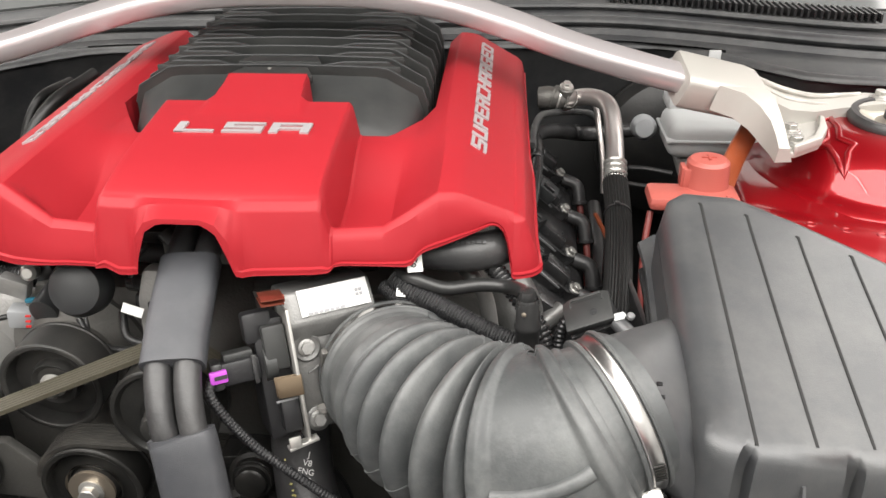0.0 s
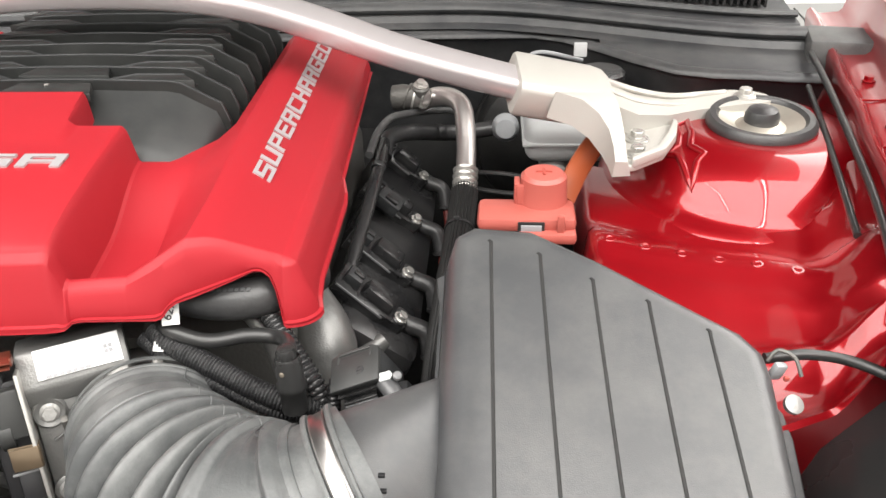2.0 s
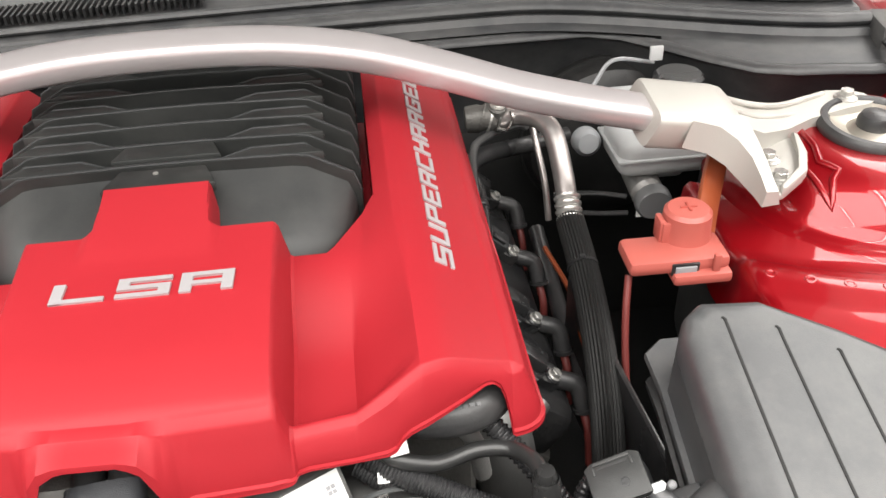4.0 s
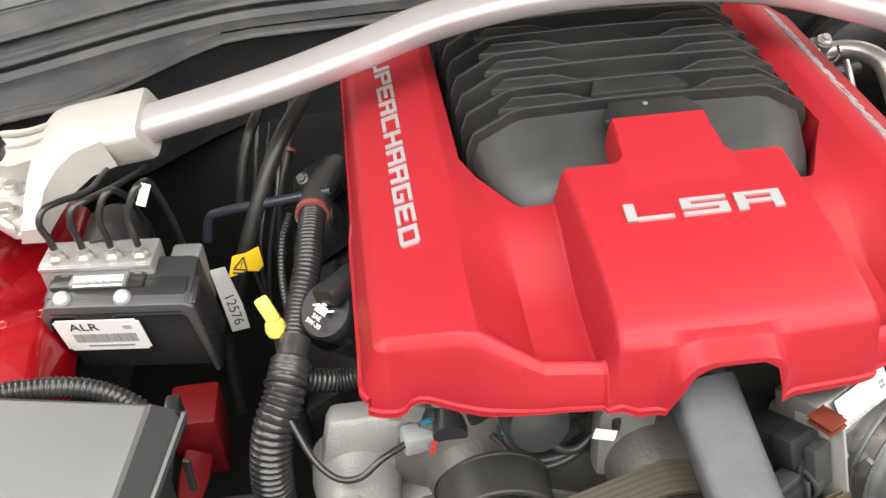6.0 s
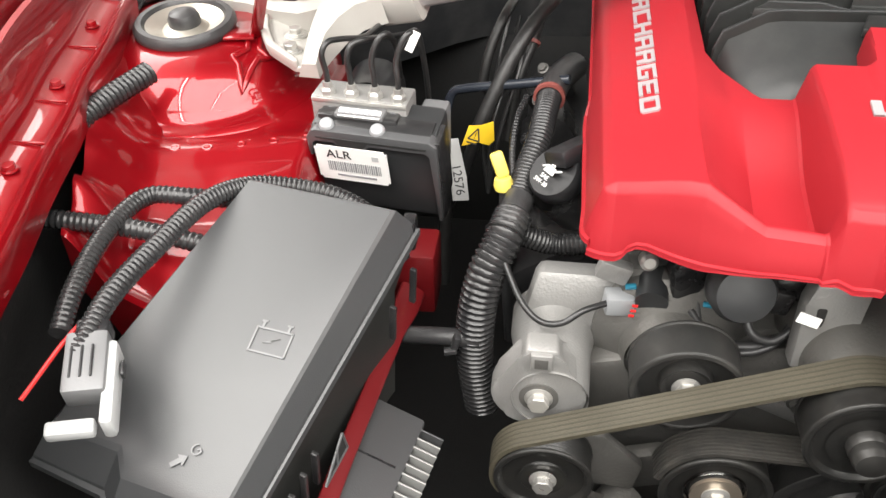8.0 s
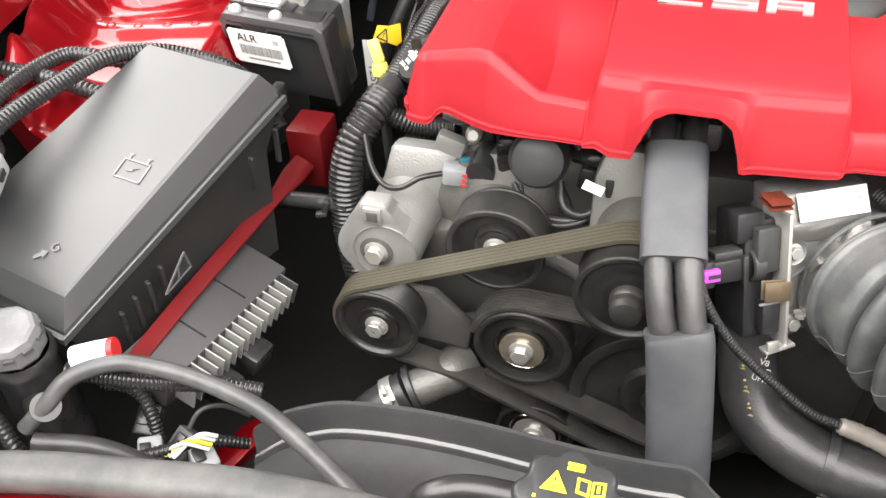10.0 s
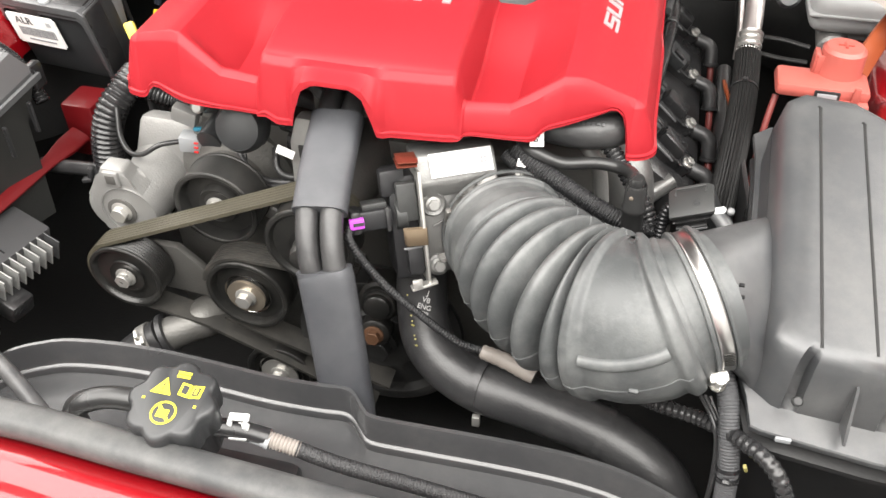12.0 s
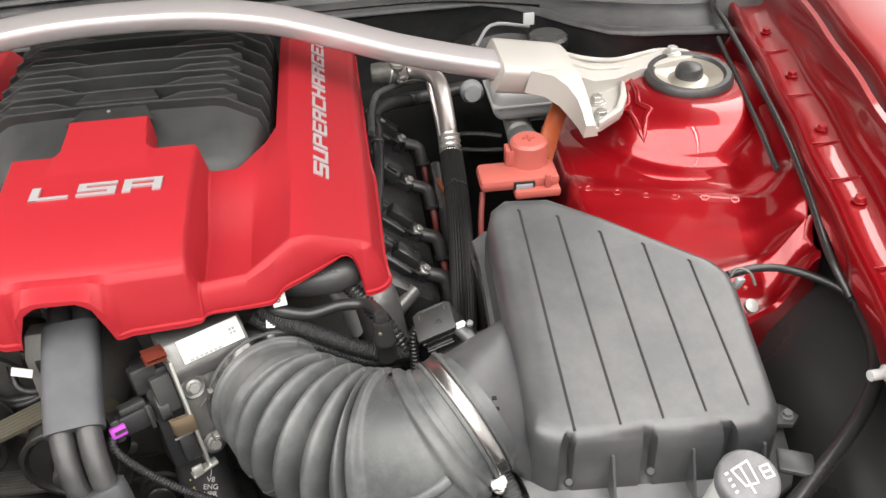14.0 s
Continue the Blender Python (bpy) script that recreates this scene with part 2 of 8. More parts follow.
def sweep(bm, pts, r, segs=12, flat=1.0, up=None, caps=True, square=2.0, flute=0.0):
    """A tube along pts. r: one radius or one for each point. flat: height over width, the width lying across up."""
    pts = [Vector(p) for p in pts]
    rs = r if isinstance(r, (list, tuple)) else [r] * len(pts)
    rings = []
    ref = Vector(up) if up is not None else None
    prev = None
    for i, p in enumerate(pts):
        d = (pts[min(i + 1, len(pts) - 1)] - pts[max(i - 1, 0)]).normalized()
        if ref is not None:
            u = ref - d * ref.dot(d)
        elif prev is None:
            a = Vector((0, 0, 1)) if abs(d.z) < 0.9 else Vector((1, 0, 0))
            u = a - d * a.dot(d)
        else:
            u = prev - d * prev.dot(d)
        u.normalize()
        prev = u
        w = d.cross(u)
        ring = []
        for k in range(segs):
            a = 2 * math.pi * k / segs
            c, s = math.cos(a), math.sin(a)
            if square != 2.0:
                c, s = math.copysign(abs(c) ** (2 / square), c), math.copysign(abs(s) ** (2 / square), s)
            q = rs[i] * (1 - flute * (k % 2))
            ring.append(bm.verts.new(p + w * c * q + u * s * q * flat))
        rings.append(ring)
    for a, b in zip(rings, rings[1:]):
        for k in range(segs):
            bm.faces.new((a[k], a[(k + 1) % segs], b[(k + 1) % segs], b[k]))
    if caps:
        bm.faces.new(rings[0][::-1])
        bm.faces.new(rings[-1])
    return bm


def tube(pts, r, segs=12, n=8, **kw):
    return sweep(bmesh.new(), spline(pts, n), r, segs, **kw)


def loom(pts, r, pitch=0.0055, depth=0.12, segs=12):
    """A corrugated sleeve along pts."""
    q = resample(spline(pts, 24), pitch / 4)
    rs = [r * (1 - depth * (0.0, 0.15, 1.0, 0.85)[i % 4]) for i in range(len(q))]
    return sweep(bmesh.new(), q, rs, segs)


def lathe(profile, at, axis=(0, 0, 1), segs=32, bm=None):
    """profile: (radius, height) pairs along axis from at."""
    bm = bm or bmesh.new()
    d = Vector(axis).normalized()
    m = Matrix.Translation(at) @ d.to_track_quat("Z", "Y").to_matrix().to_4x4()
    rings = []
    for r, h in profile:
        if r < 1e-6:
            rings.append([bm.verts.new(m @ Vector((0, 0, h)))])
        else:
            rings.append([bm.verts.new(m @ Vector((r * math.cos(2 * math.pi * k / segs), r * math.sin(2 * math.pi * k / segs), h))) for k in range(segs)])
    for a, b in zip(rings, rings[1:]):
        for k in range(segs):
            j = (k + 1) % segs
            if len(a) == 1 and len(b) == 1:
                continue
            if len(a) == 1:
                bm.faces.new((a[0], b[j], b[k]))
            elif len(b) == 1:
                bm.faces.new((a[k], a[j], b[0]))
            else:
                bm.faces.new((a[k], a[j], b[j], b[k]))
    return bm


def rbox(at, size, bevel=0.003, turn=(0, 0, 0), bm=None, segs=2):
    """A box with rounded edges, turned by degrees."""
    own = bmesh.new()
    bmesh.ops.create_cube(own, size=1.0, matrix=Matrix.Diagonal((*size, 1)))
    if bevel > 0:
        bmesh.ops.bevel(own, geom=list(own.edges), offset=bevel, segments=segs, affect="EDGES", profile=0.5)
    own.transform(pose(*at, *turn))
    if bm is None:
        return own
    return join(bm, own)


def join(bm, other):
    me = bpy.data.meshes.new("tmp")
    other.to_mesh(me)
    other.free()
    bm.from_mesh(me)
    bpy.data.meshes.remove(me)
    return bm


def prism(poly, m, depth, bevel=0.0, bm=None, segs=2):
    """A flat outline of (u, v) pairs made depth thick along its own z, then placed by m."""
    own = bmesh.new()
    lo = [own.verts.new((u, v, 0)) for u, v in poly]
    hi = [own.verts.new((u, v, depth)) for u, v in poly]
    own.faces.new(lo[::-1])
    own.faces.new(hi)
    k = len(poly)
    for i in range(k):
        own.faces.new((lo[i], lo[(i + 1) % k], hi[(i + 1) % k], hi[i]))
    if bevel > 0:
        bmesh.ops.bevel(own, geom=list(own.edges), offset=bevel, segments=segs, affect="EDGES", profile=0.5)
    own.transform(m)
    return own if bm is None else join(bm, own)


def loft(rings, close=True, caps=(True, True), bm=None):
    """Faces between rings of points, each ring with as many points."""
    bm = bm or bmesh.new()
    vs = [[bm.verts.new(p) for p in r] for r in rings]
    k = len(vs[0])
    for a, b in zip(vs, vs[1:]):
        for i in range(k if close else k - 1):
            bm.faces.new((a[i], a[(i + 1) % k], b[(i + 1) % k], b[i]))
    if close and caps[0]:
        bm.faces.new(vs[0][::-1])
    if close and caps[1]:
        bm.faces.new(vs[-1])
    return bm


def sheet(rows, thick=0.002):
    """A bent sheet through rows of points, with a thickness."""
    bm = loft(rows, close=False)
    bmesh.ops.recalc_face_normals(bm, faces=bm.faces)
    bmesh.ops.solidify(bm, geom=list(bm.faces), thickness=thick)
    return bm


def frame_of(at, z, x=(1, 0, 0)):
    """A pose at a point with its z along z and its x near x."""
    z = Vector(z).normalized()
    x = Vector(x)
    x = (x - z * x.dot(z)).normalized()
    y = z.cross(x)
    m = Matrix((x, y, z)).transposed().to_4x4()
    m.translation = Vector(at)
    return m


def bolt(at, axis, size, parent, material=None, flange=True, name="bolt"):
    """A hexagon bolt head on a round flange; size is its width across."""
    m = frame_of(at, axis)
    r = size / 2
    bm = bmesh.new()
    if flange:
        lathe([(r * 1.45, 0), (r * 1.45, r * 0.18), (r * 1.1, r * 0.35), (0, r * 0.35)], at, axis, 24, bm)
    hexa = [(r * 1.12 * math.cos(math.pi * k / 3), r * 1.12 * math.sin(math.pi * k / 3)) for k in range(6)]
    prism(hexa, m @ pose(0, 0, r * 0.3), r * 0.9, r * 0.08, bm, 1)
    return part(name, bm, material or M_STEEL, parent, smooth=30)


def ease(x, a, b):
    t = max(0.0, min(1.0, (x - a) / (b - a)))
    return t * t * (3 - 2 * t)


def table(x, rows):
    """Straight steps between (x, value) rows."""
    if x <= rows[0][0]:
        return rows[0][1]
    for (a, u), (b, v) in zip(rows, rows[1:]):
        if x <= b:
            return u + (v - u) * (x - a) / (b - a)
    return rows[-1][1]


GLYPHS = {
    "L": [(0, 0, 0.22, 1), (0, 0, 1, 0.2)],
    "S": [(0, 0.8, 1, 1), (0, 0.5, 0.22, 0.8), (0, 0.4, 1, 0.6), (0.78, 0.2, 1, 0.5), (0, 0, 1, 0.2)],
    "A": [(0, 0, 0.22, 1), (0.78, 0, 1, 1), (0, 0.8, 1, 1), (0, 0.36, 1, 0.54)],
    "U": [(0, 0, 0.22, 1), (0.78, 0, 1, 1), (0, 0, 1, 0.2)],
    "P": [(0, 0, 0.22, 1), (0, 0.8, 1, 1), (0.78, 0.42, 1, 1), (0, 0.4, 1, 0.58)],
    "E": [(0, 0, 0.22, 1), (0, 0.8, 1, 1), (0, 0.4, 0.85, 0.6), (0, 0, 1, 0.2)],
    "R": [(0, 0, 0.22, 1), (0, 0.8, 1, 1), (0.78, 0.5, 1, 1), (0, 0.4, 0.95, 0.58), (0.7, 0, 0.94, 0.45)],
    "C": [(0, 0, 0.22, 1), (0, 0.8, 1, 1), (0, 0, 1, 0.2)],
    "H": [(0, 0, 0.22, 1), (0.78, 0, 1, 1), (0, 0.4, 1, 0.6)],
    "G": [(0, 0, 0.22, 1), (0, 0.8, 1, 1), (0, 0, 1, 0.2), (0.78, 0, 1, 0.55), (0.5, 0.4, 1, 0.56)],
    "D": [(0, 0, 0.22, 1), (0.02, 0.8, 0.9, 1), (0.02, 0, 0.9, 0.2), (0.78, 0.08, 1, 0.92)],
}


def letter(ch, m, w, h, deep, slant, parent, material):
    """A squared letter, w wide and h high, raised on the plane of m."""
    bm = bmesh.new()
    for k, (a, b, c, d) in enumerate(GLYPHS[ch]):
        quad = [(x * w + slant * y * h, y * h) for x, y in ((a, b), (c, b), (c, d), (a, d))]
        prism(quad, m, deep * (1 + 0.01 * k), 0.0, bm)
    return part("letter", bm, material, parent, smooth=0)


def words(text, m, size, material, parent, name="print", deep=0.0003):
    """Flat printed words in the built-in face, centred on m."""
    cu = bpy.data.curves.new("words", "FONT")
    cu.body, cu.size, cu.extrude, cu.align_x, cu.align_y = text, size, deep, "CENTER", "CENTER"
    tmp = new("words", cu)
    me = bpy.data.meshes.new_from_object(tmp)
    bpy.data.objects.remove(tmp)
    bm = bmesh.new()
    bm.from_mesh(me)
    bm.transform(m)
    return part(name, bm, material, parent, smooth=0)

ROD_A, ROD_B = (-0.575, 0.945, 0.965), (-0.72, 1.06, 1.30)

# ---------------------------------------------------------------- the hall


def slab(name, at, size, material, label, category):
    return tagged(part(name, rbox(at, size, 0), material, smooth=0), label, category, kind="structure")


slab("floor", (0, 0.4, -0.05), (9, 9, 0.1), M_FLOOR, "grey sealed concrete floor under the car", "floor")
slab("ceiling", (0, 0.4, 3.25), (9, 9, 0.1), M_CLAY, "plain white ceiling over the car", "ceiling")
slab("wall_north", (0, 4.95, 1.6), (9, 0.1, 3.2), M_CLAY, "plain white wall behind the car", "wall")
slab("wall_south", (0, -4.15, 1.6), (9, 0.1, 3.2), M_CLAY, "plain white wall in front of the car", "wall")
slab("wall_west", (-4.55, 0.4, 1.6), (0.1, 9, 3.2), M_CLAY, "plain white side wall of the hall", "wall")
slab("wall_east", (4.55, 0.4, 1.6), (0.1, 9, 3.2), M_CLAY, "plain white side wall of the hall", "wall")

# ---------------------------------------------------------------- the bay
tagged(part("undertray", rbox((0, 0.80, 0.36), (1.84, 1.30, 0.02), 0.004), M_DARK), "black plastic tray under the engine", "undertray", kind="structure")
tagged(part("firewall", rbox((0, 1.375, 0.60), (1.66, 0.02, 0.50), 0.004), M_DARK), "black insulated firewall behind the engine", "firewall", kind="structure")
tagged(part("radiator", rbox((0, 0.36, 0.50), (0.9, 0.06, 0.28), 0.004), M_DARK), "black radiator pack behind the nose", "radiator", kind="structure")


def cowl_y(x):
    return 1.30 - 0.13 * ease(abs(x), 0.35, 0.80)


def lip_y(x):
    """The lower lip swings forward towards both ends."""
    if x > 0:
        return 1.305 - 0.165 * ease(x, 0.46, 0.67) - 0.015 * ease(x, 0.67, 0.80)
    return 1.305 - 0.135 * ease(-x, 0.38, 0.60) - 0.050 * ease(-x, 0.58, 0.82)


def cowl_row(dy, z, zx=0.0, span=0.80, n=40, edge=cowl_y):
    out = []
    for i in range(n + 1):
        x = span * ((2.09 if span == 0.80 else 2.0) * i / n - (1.09 if span == 0.80 else 1.0))
        out.append((x, edge(x) + dy, z + zx * (x / span) ** 2 + 0.018 * x))
    return out


cowl = thing("cowl", (0, 1.3, 0.9), "black plastic cowl with rubber lips below the windscreen", "cowl", kind="structure")
part("cowl_panel", sheet([cowl_row(0.06, 0.74, edge=lip_y), cowl_row(0.03, 0.83, edge=lip_y), cowl_row(0.0, 0.892, -0.012, edge=lip_y), cowl_row(-0.006, 0.899, -0.012, edge=lip_y), cowl_row(-0.004, 0.904, -0.012, edge=lip_y), cowl_row(0.010, 0.906, -0.012, edge=lip_y), cowl_row(0.008, 0.911, -0.012), cowl_row(0.030, 0.914, -0.012),
                          cowl_row(0.036, 0.922, -0.012), cowl_row(0.060, 0.925, -0.012), cowl_row(0.072, 0.935, -0.012), cowl_row(0.17, 0.948, -0.012)], 0.004), M_COWL, cowl, smooth=30)
part("cowl_lip", sweep(bmesh.new(), cowl_row(0.000, 0.903, -0.012, edge=lip_y), 0.009, 10, flat=0.6, up=(0, -0.3, 1)), M_COWL, cowl, "dark rubber lip")
part("hood_seal", sweep(bmesh.new(), cowl_row(0.048, 0.930, -0.012), 0.012, 12, flat=0.7, up=(0, 0, 1)), M_COWL, cowl, "grey rubber hood seal")
part("rear_lip", sweep(bmesh.new(), cowl_row(0.090, 0.943, -0.012), 0.007, 8, flat=0.7, up=(0, 0, 1)), M_COWL, cowl)
for x0, n in ((0.40, 44), (-0.40, 44)):
    for k in range(n):
        gx = x0 + 0.0085 * k
        part("grille_slat", rbox((gx, cowl_y(gx) + 0.135, 0.951 - 0.012 * (gx / 0.8) ** 2 + 0.018 * gx), (0.003, 0.05, 0.012), 0), M_BLACK, cowl, smooth=0)
tagged(part("windscreen", sheet([cowl_row(0.17, 0.952, -0.012, 0.82), cowl_row(0.45, 1.09, -0.03, 0.80), cowl_row(0.85, 1.27, -0.04, 0.74)], 0.005), M_GLASS),
       "dark tinted windscreen glass above the cowl", "windscreen", kind="structure")


def fender_x(y):
    return table(y, [(0.10, 0.53), (0.30, 0.602), (0.442, 0.648), (0.520, 0.672), (0.592, 0.689), (0.687, 0.710), (0.806, 0.737), (0.941, 0.765), (1.122, 0.800), (1.4, 0.850)])


def fender(side):
    t = thing("fender", (side * 0.8, 0.7, 0.9), "glossy candy red front fender with a folded inner flange", "fender", "front fenders", "structure")
    ys = [0.20 + 0.03 * i for i in range(39)]

    def rows(cols, far=9.0):
        return [[(side * (fender_x(y) + dx + 0.0012 * math.sin(40 * y)), y, z - 0.10 * ease(y, 0.42, 0.12)) for y in ys if y < far] for dx, z in cols]

    part("inner_flange", sheet(rows([(0.004, 0.895), (0.001, 0.922), (0.002, 0.929), (0.006, 0.932), (0.011, 0.930), (0.013, 0.926), (0.020, 0.924), (0.044, 0.926), (0.049, 0.930), (0.052, 0.942), (0.057, 0.975), (0.060, 0.981), (0.066, 0.982)], 9.0 if side > 0 else 1.02), 0.002), M_PAINT, t, smooth=50)
    part("outer_skin", sheet(rows([(0.074, 0.972), (0.074, 0.988), (0.079, 0.996), (0.088, 0.999), (0.13, 0.998), (0.20, 0.975), (0.26, 0.915), (0.29, 0.80), (0.29, 0.60)]), 0.002), M_PAINT, t, smooth=60)
    for y in (0.66, 0.80, 0.93, 1.06)[:4 if side > 0 else 3]:
        bolt((side * (fender_x(y) + 0.032), y, 0.926), (0, 0, 1), 0.010, t, M_PAINT)
    for y in (0.56, 0.70, 0.77, 0.88, 1.0):
        part("panel_joint", rbox((side * (fender_x(y) + 0.030), y, 0.9265), (0.034, 0.002, 0.0025), 0.0006), M_PAINT, t)
    return t


fender(1)
fender(-1)
for s in (1, -1):
    ys = [0.18 + 0.06 * i for i in range(22)]
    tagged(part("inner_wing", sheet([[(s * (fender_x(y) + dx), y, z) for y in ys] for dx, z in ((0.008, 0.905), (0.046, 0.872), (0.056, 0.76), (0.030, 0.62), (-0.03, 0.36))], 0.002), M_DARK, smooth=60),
           "dark inner wing panel of the engine bay", "body panel", kind="structure")

for s in (1, -1):
    ys = [0.93 + 0.04 * i for i in range(10 if s > 0 else 3)]
    tagged(part("wing_skirt", sheet([[(s * (fender_x(y) + dx), y, z) for y in ys] for dx, z in ((0.006, 0.905), (0.002, 0.875), (-0.008, 0.855), (-0.028, 0.842), (-0.060, 0.835))], 0.002), M_PAINT, smooth=60),
           "glossy candy red upper wing panel beside the strut tower", "body panel", kind="structure")

def hood():
    """The raised hood on its rear hinges; the gas strut ends under it."""
    t = thing("hood", (0, 1.25, 1.03), "raised red hood with a black padded liner held by the gas strut", "hood", kind="structure")
    lift = radians(55)
    rows, liner = [], []
    for k in range(13):
        q = 1.12 * k / 12
        half = 0.80 - 0.16 * (k / 12) ** 1.6
        bow = 0.035 * math.sin(math.pi * k / 12)
        row, low = [], []
        for i in range(17):
            u = 2 * i / 16 - 1
            up = 0.035 * (1 - u * u) + bow - 0.03 * abs(u) ** 6
            for r, off in ((row, up), (low, up - 0.022)):
                r.append((half * u * (1 if r is row else 0.93), 1.27 - q * math.cos(lift) + off * math.sin(lift), 1.045 + q * math.sin(lift) + off * math.cos(lift)))
        rows.append(row)
        if 0 < k < 12:
            liner.append(low)
    part("skin", sheet(rows, 0.002), M_PAINT, t, smooth=60)
    part("liner", sheet(liner, 0.006), M_FABRIC, t, "black padded liner", smooth=60)
    return t


hood()

# strut towers and aprons


WELD = {1: [(0.44, 0.09), (0.50, 0.060), (0.564, 0.030), (0.60, 0.018), (0.66, 0.0), (0.704, -0.024), (0.75, -0.04), (0.82, -0.05)], -1: [(0.50, 0.08), (0.56, 0.06), (0.608, 0.045), (0.653, 0.028), (0.692, 0.022), (0.751, 0.004), (0.82, -0.01)]}


def tower(side, cx):
    c = (cx, 1.0, 0.0)
    t = thing("strut_tower", (cx, 1.0, 0.6), "glossy candy red strut tower dome in the engine bay", "strut tower", "strut towers", "structure")
    prof = [(0.040, 0.897), (0.060, 0.900), (0.076, 0.9005), (0.090, 0.898), (0.104, 0.8925), (0.116, 0.884), (0.126, 0.873), (0.133, 0.861), (0.138, 0.853), (0.143, 0.849), (0.150, 0.8475), (0.158, 0.846), (0.163, 0.840)]
    bm = bmesh.new()
    segs = 96
    rings = []
    for r, z in prof:
        ring = []
        for k in range(segs):
            a = 2 * math.pi * k / segs
            lobe = 1 + 0.012 * math.sin(2 * a + 0.6) * ease(r, 0.08, 0.13)
            ring.append((c[0] + r * lobe * math.cos(a), c[1] + r * lobe * math.sin(a), z))
        rings.append(ring)
    part("dome", loft(rings, caps=(True, False), bm=bm), M_PAINT, t, smooth=60)
    # below the dome the wall is black, not red: shadow put into its colour
    part("tower_wall", lathe([(0.1625, 0.840), (0.164, 0.80), (0.166, 0.62)], c, (0, 0, 1), 64), M_DARK, t, "lower wall of the tower coloured black for its shadow")
    # pressed spear mark on the dome: a raised rim round a shallow field
    def on_dome(x, y, lift=0.0):
        return Vector((cx + side * (x - 0.69), y, table(math.hypot(x - 0.69, y - 1.0), prof) + lift))

    mark = [(0.6030, 0.9985), (0.6160, 1.0080), (0.6150, 0.9740), (0.6090, 0.9500), (0.6200, 0.9330), (0.6115, 0.9250), (0.6045, 0.9040), (0.5990, 0.9300), (0.5960, 0.9440), (0.5860, 0.9520), (0.5980, 0.9560), (0.6020, 0.9720)]
    rim = []
    for (ax, ay), (bx, by) in zip(mark, mark[1:] + mark[:1]):
        for k in range(4):
            rim.append(on_dome(ax + (bx - ax) * k / 4, ay + (by - ay) * k / 4, 0.0012))
    part("pressed_rim", sweep(bmesh.new(), rim + [rim[0]], 0.0034, 10, flat=0.75, up=(-0.3 * side, -0.4, 1)), M_PAINT, t)
    off = WELD[side]
    prof_apron = [(0.96, 0.846), (0.90, 0.846), (0.860, 0.846), (0.845, 0.842), (0.825, 0.842), (0.814, 0.847), (0.808, 0.851), (0.776, 0.850), (0.770, 0.845), (0.755, 0.845), (0.738, 0.838), (0.718, 0.827), (0.706, 0.827), (0.698, 0.834), (0.692, 0.837),
                  (0.684, 0.835), (0.670, 0.822), (0.655, 0.814), (0.645, 0.816), (0.638, 0.821), (0.633, 0.818), (0.630, 0.76)]
    start = 0.508 if side > 0 else 0.548
    rows = []
    for y, z in prof_apron:
        row = []
        edge = fender_x(y + table(0.73, off) + ((0.73 - 0.66) * 0.42 - table(0.73, off)) * ease(y, 0.76, 0.65)) + 0.003
        for i in range(-2, 31):
            x = start + (edge - start) * max(i, 0) / 30
            yy = y + table(x, off) + ((x - 0.66) * 0.42 - table(x, off)) * ease(y, 0.76, 0.65)
            roll = {-2: (0.012, 0.060), -1: (0.006, 0.006)}.get(i, (0.0, 0.0))
            row.append((side * (x - roll[0]), yy, z - roll[1] + 0.05 * max(0, x - 0.62) + 0.045 * ease(x - edge, -0.05, 0.0)))
        rows.append(row)
    apron = part("apron", sheet(rows, 0.002), M_PAINT, t, smooth=50)
    for k in range(-1, 8):
        x = 0.550 + 0.031 * k
        bm = lathe([(0.0058, -0.0004), (0.0050, 0.0005), (0.0036, 0.0005), (0.0024, -0.0006), (0, -0.0006)], (side * x, 0.791 + table(x, off), 0.8508 + 0.05 * max(0, x - 0.62)), (0, -0.05, 1), 14)
        part("weld_spot", bm, M_PAINT, apron)
    return t


tower(1, 0.69)
tower(-1, -0.715)


def strut_mount(at):
    t = thing("strut_mount", at, "black rubber strut mount ring round a bright steel cup", "strut mount", "strut mounts")
    k = 0.057
    part("ring", lathe([(k - 0.014, 0.000), (k - 0.003, 0.0), (k, 0.005), (k, 0.010), (k - 0.004, 0.015), (k - 0.010, 0.015), (k - 0.014, 0.010), (k - 0.014, 0.0)], at, (0, -0.05, 1), 56), M_HOSE, t)
    part("cup", lathe([(k - 0.013, 0.011), (0.034, 0.006), (0.026, 0.003), (0.018, 0.008), (0, 0.008)], at, (0, -0.05, 1), 48), M_CUP, t, "bright steel cup")
    part("knob", lathe([(0.018, 0.004), (0.018, 0.015), (0.015, 0.021), (0.008, 0.024), (0, 0.024)], at, (0, -0.05, 1), 32), M_HOSE, t, "domed black rubber cap")


strut_mount((0.692, 1.0, 0.896))
strut_mount((-0.716, 0.985, 0.900))

# ---------------------------------------------------------------- engine cover
RAIL = [(0.0, 0.9485), (0.187, 0.9495), (0.198, 0.9480), (0.210, 0.9438), (0.2284, 0.9366), (0.249, 0.9290)]


def rail_top(ax, y, right):
    """The rail leans outward, the right one more, and climbs towards the rear."""
    return table(ax, RAIL) + 0.017 * (y - 0.67) / 0.4 - (0.20 * max(0.0, ax - 0.2045) if right else 0.0)


def cover_front(x):
    return table(abs(x), [(0, 0.645), (0.085, 0.647), (0.112, 0.6515), (0.140, 0.656), (0.187, 0.668), (0.249, 0.692)])


def box_top(y):
    return table(y, [(0.640, 0.945), (0.650, 0.952), (0.665, 0.957), (0.69, 0.963), (0.74, 0.9705), (0.81, 0.978)])


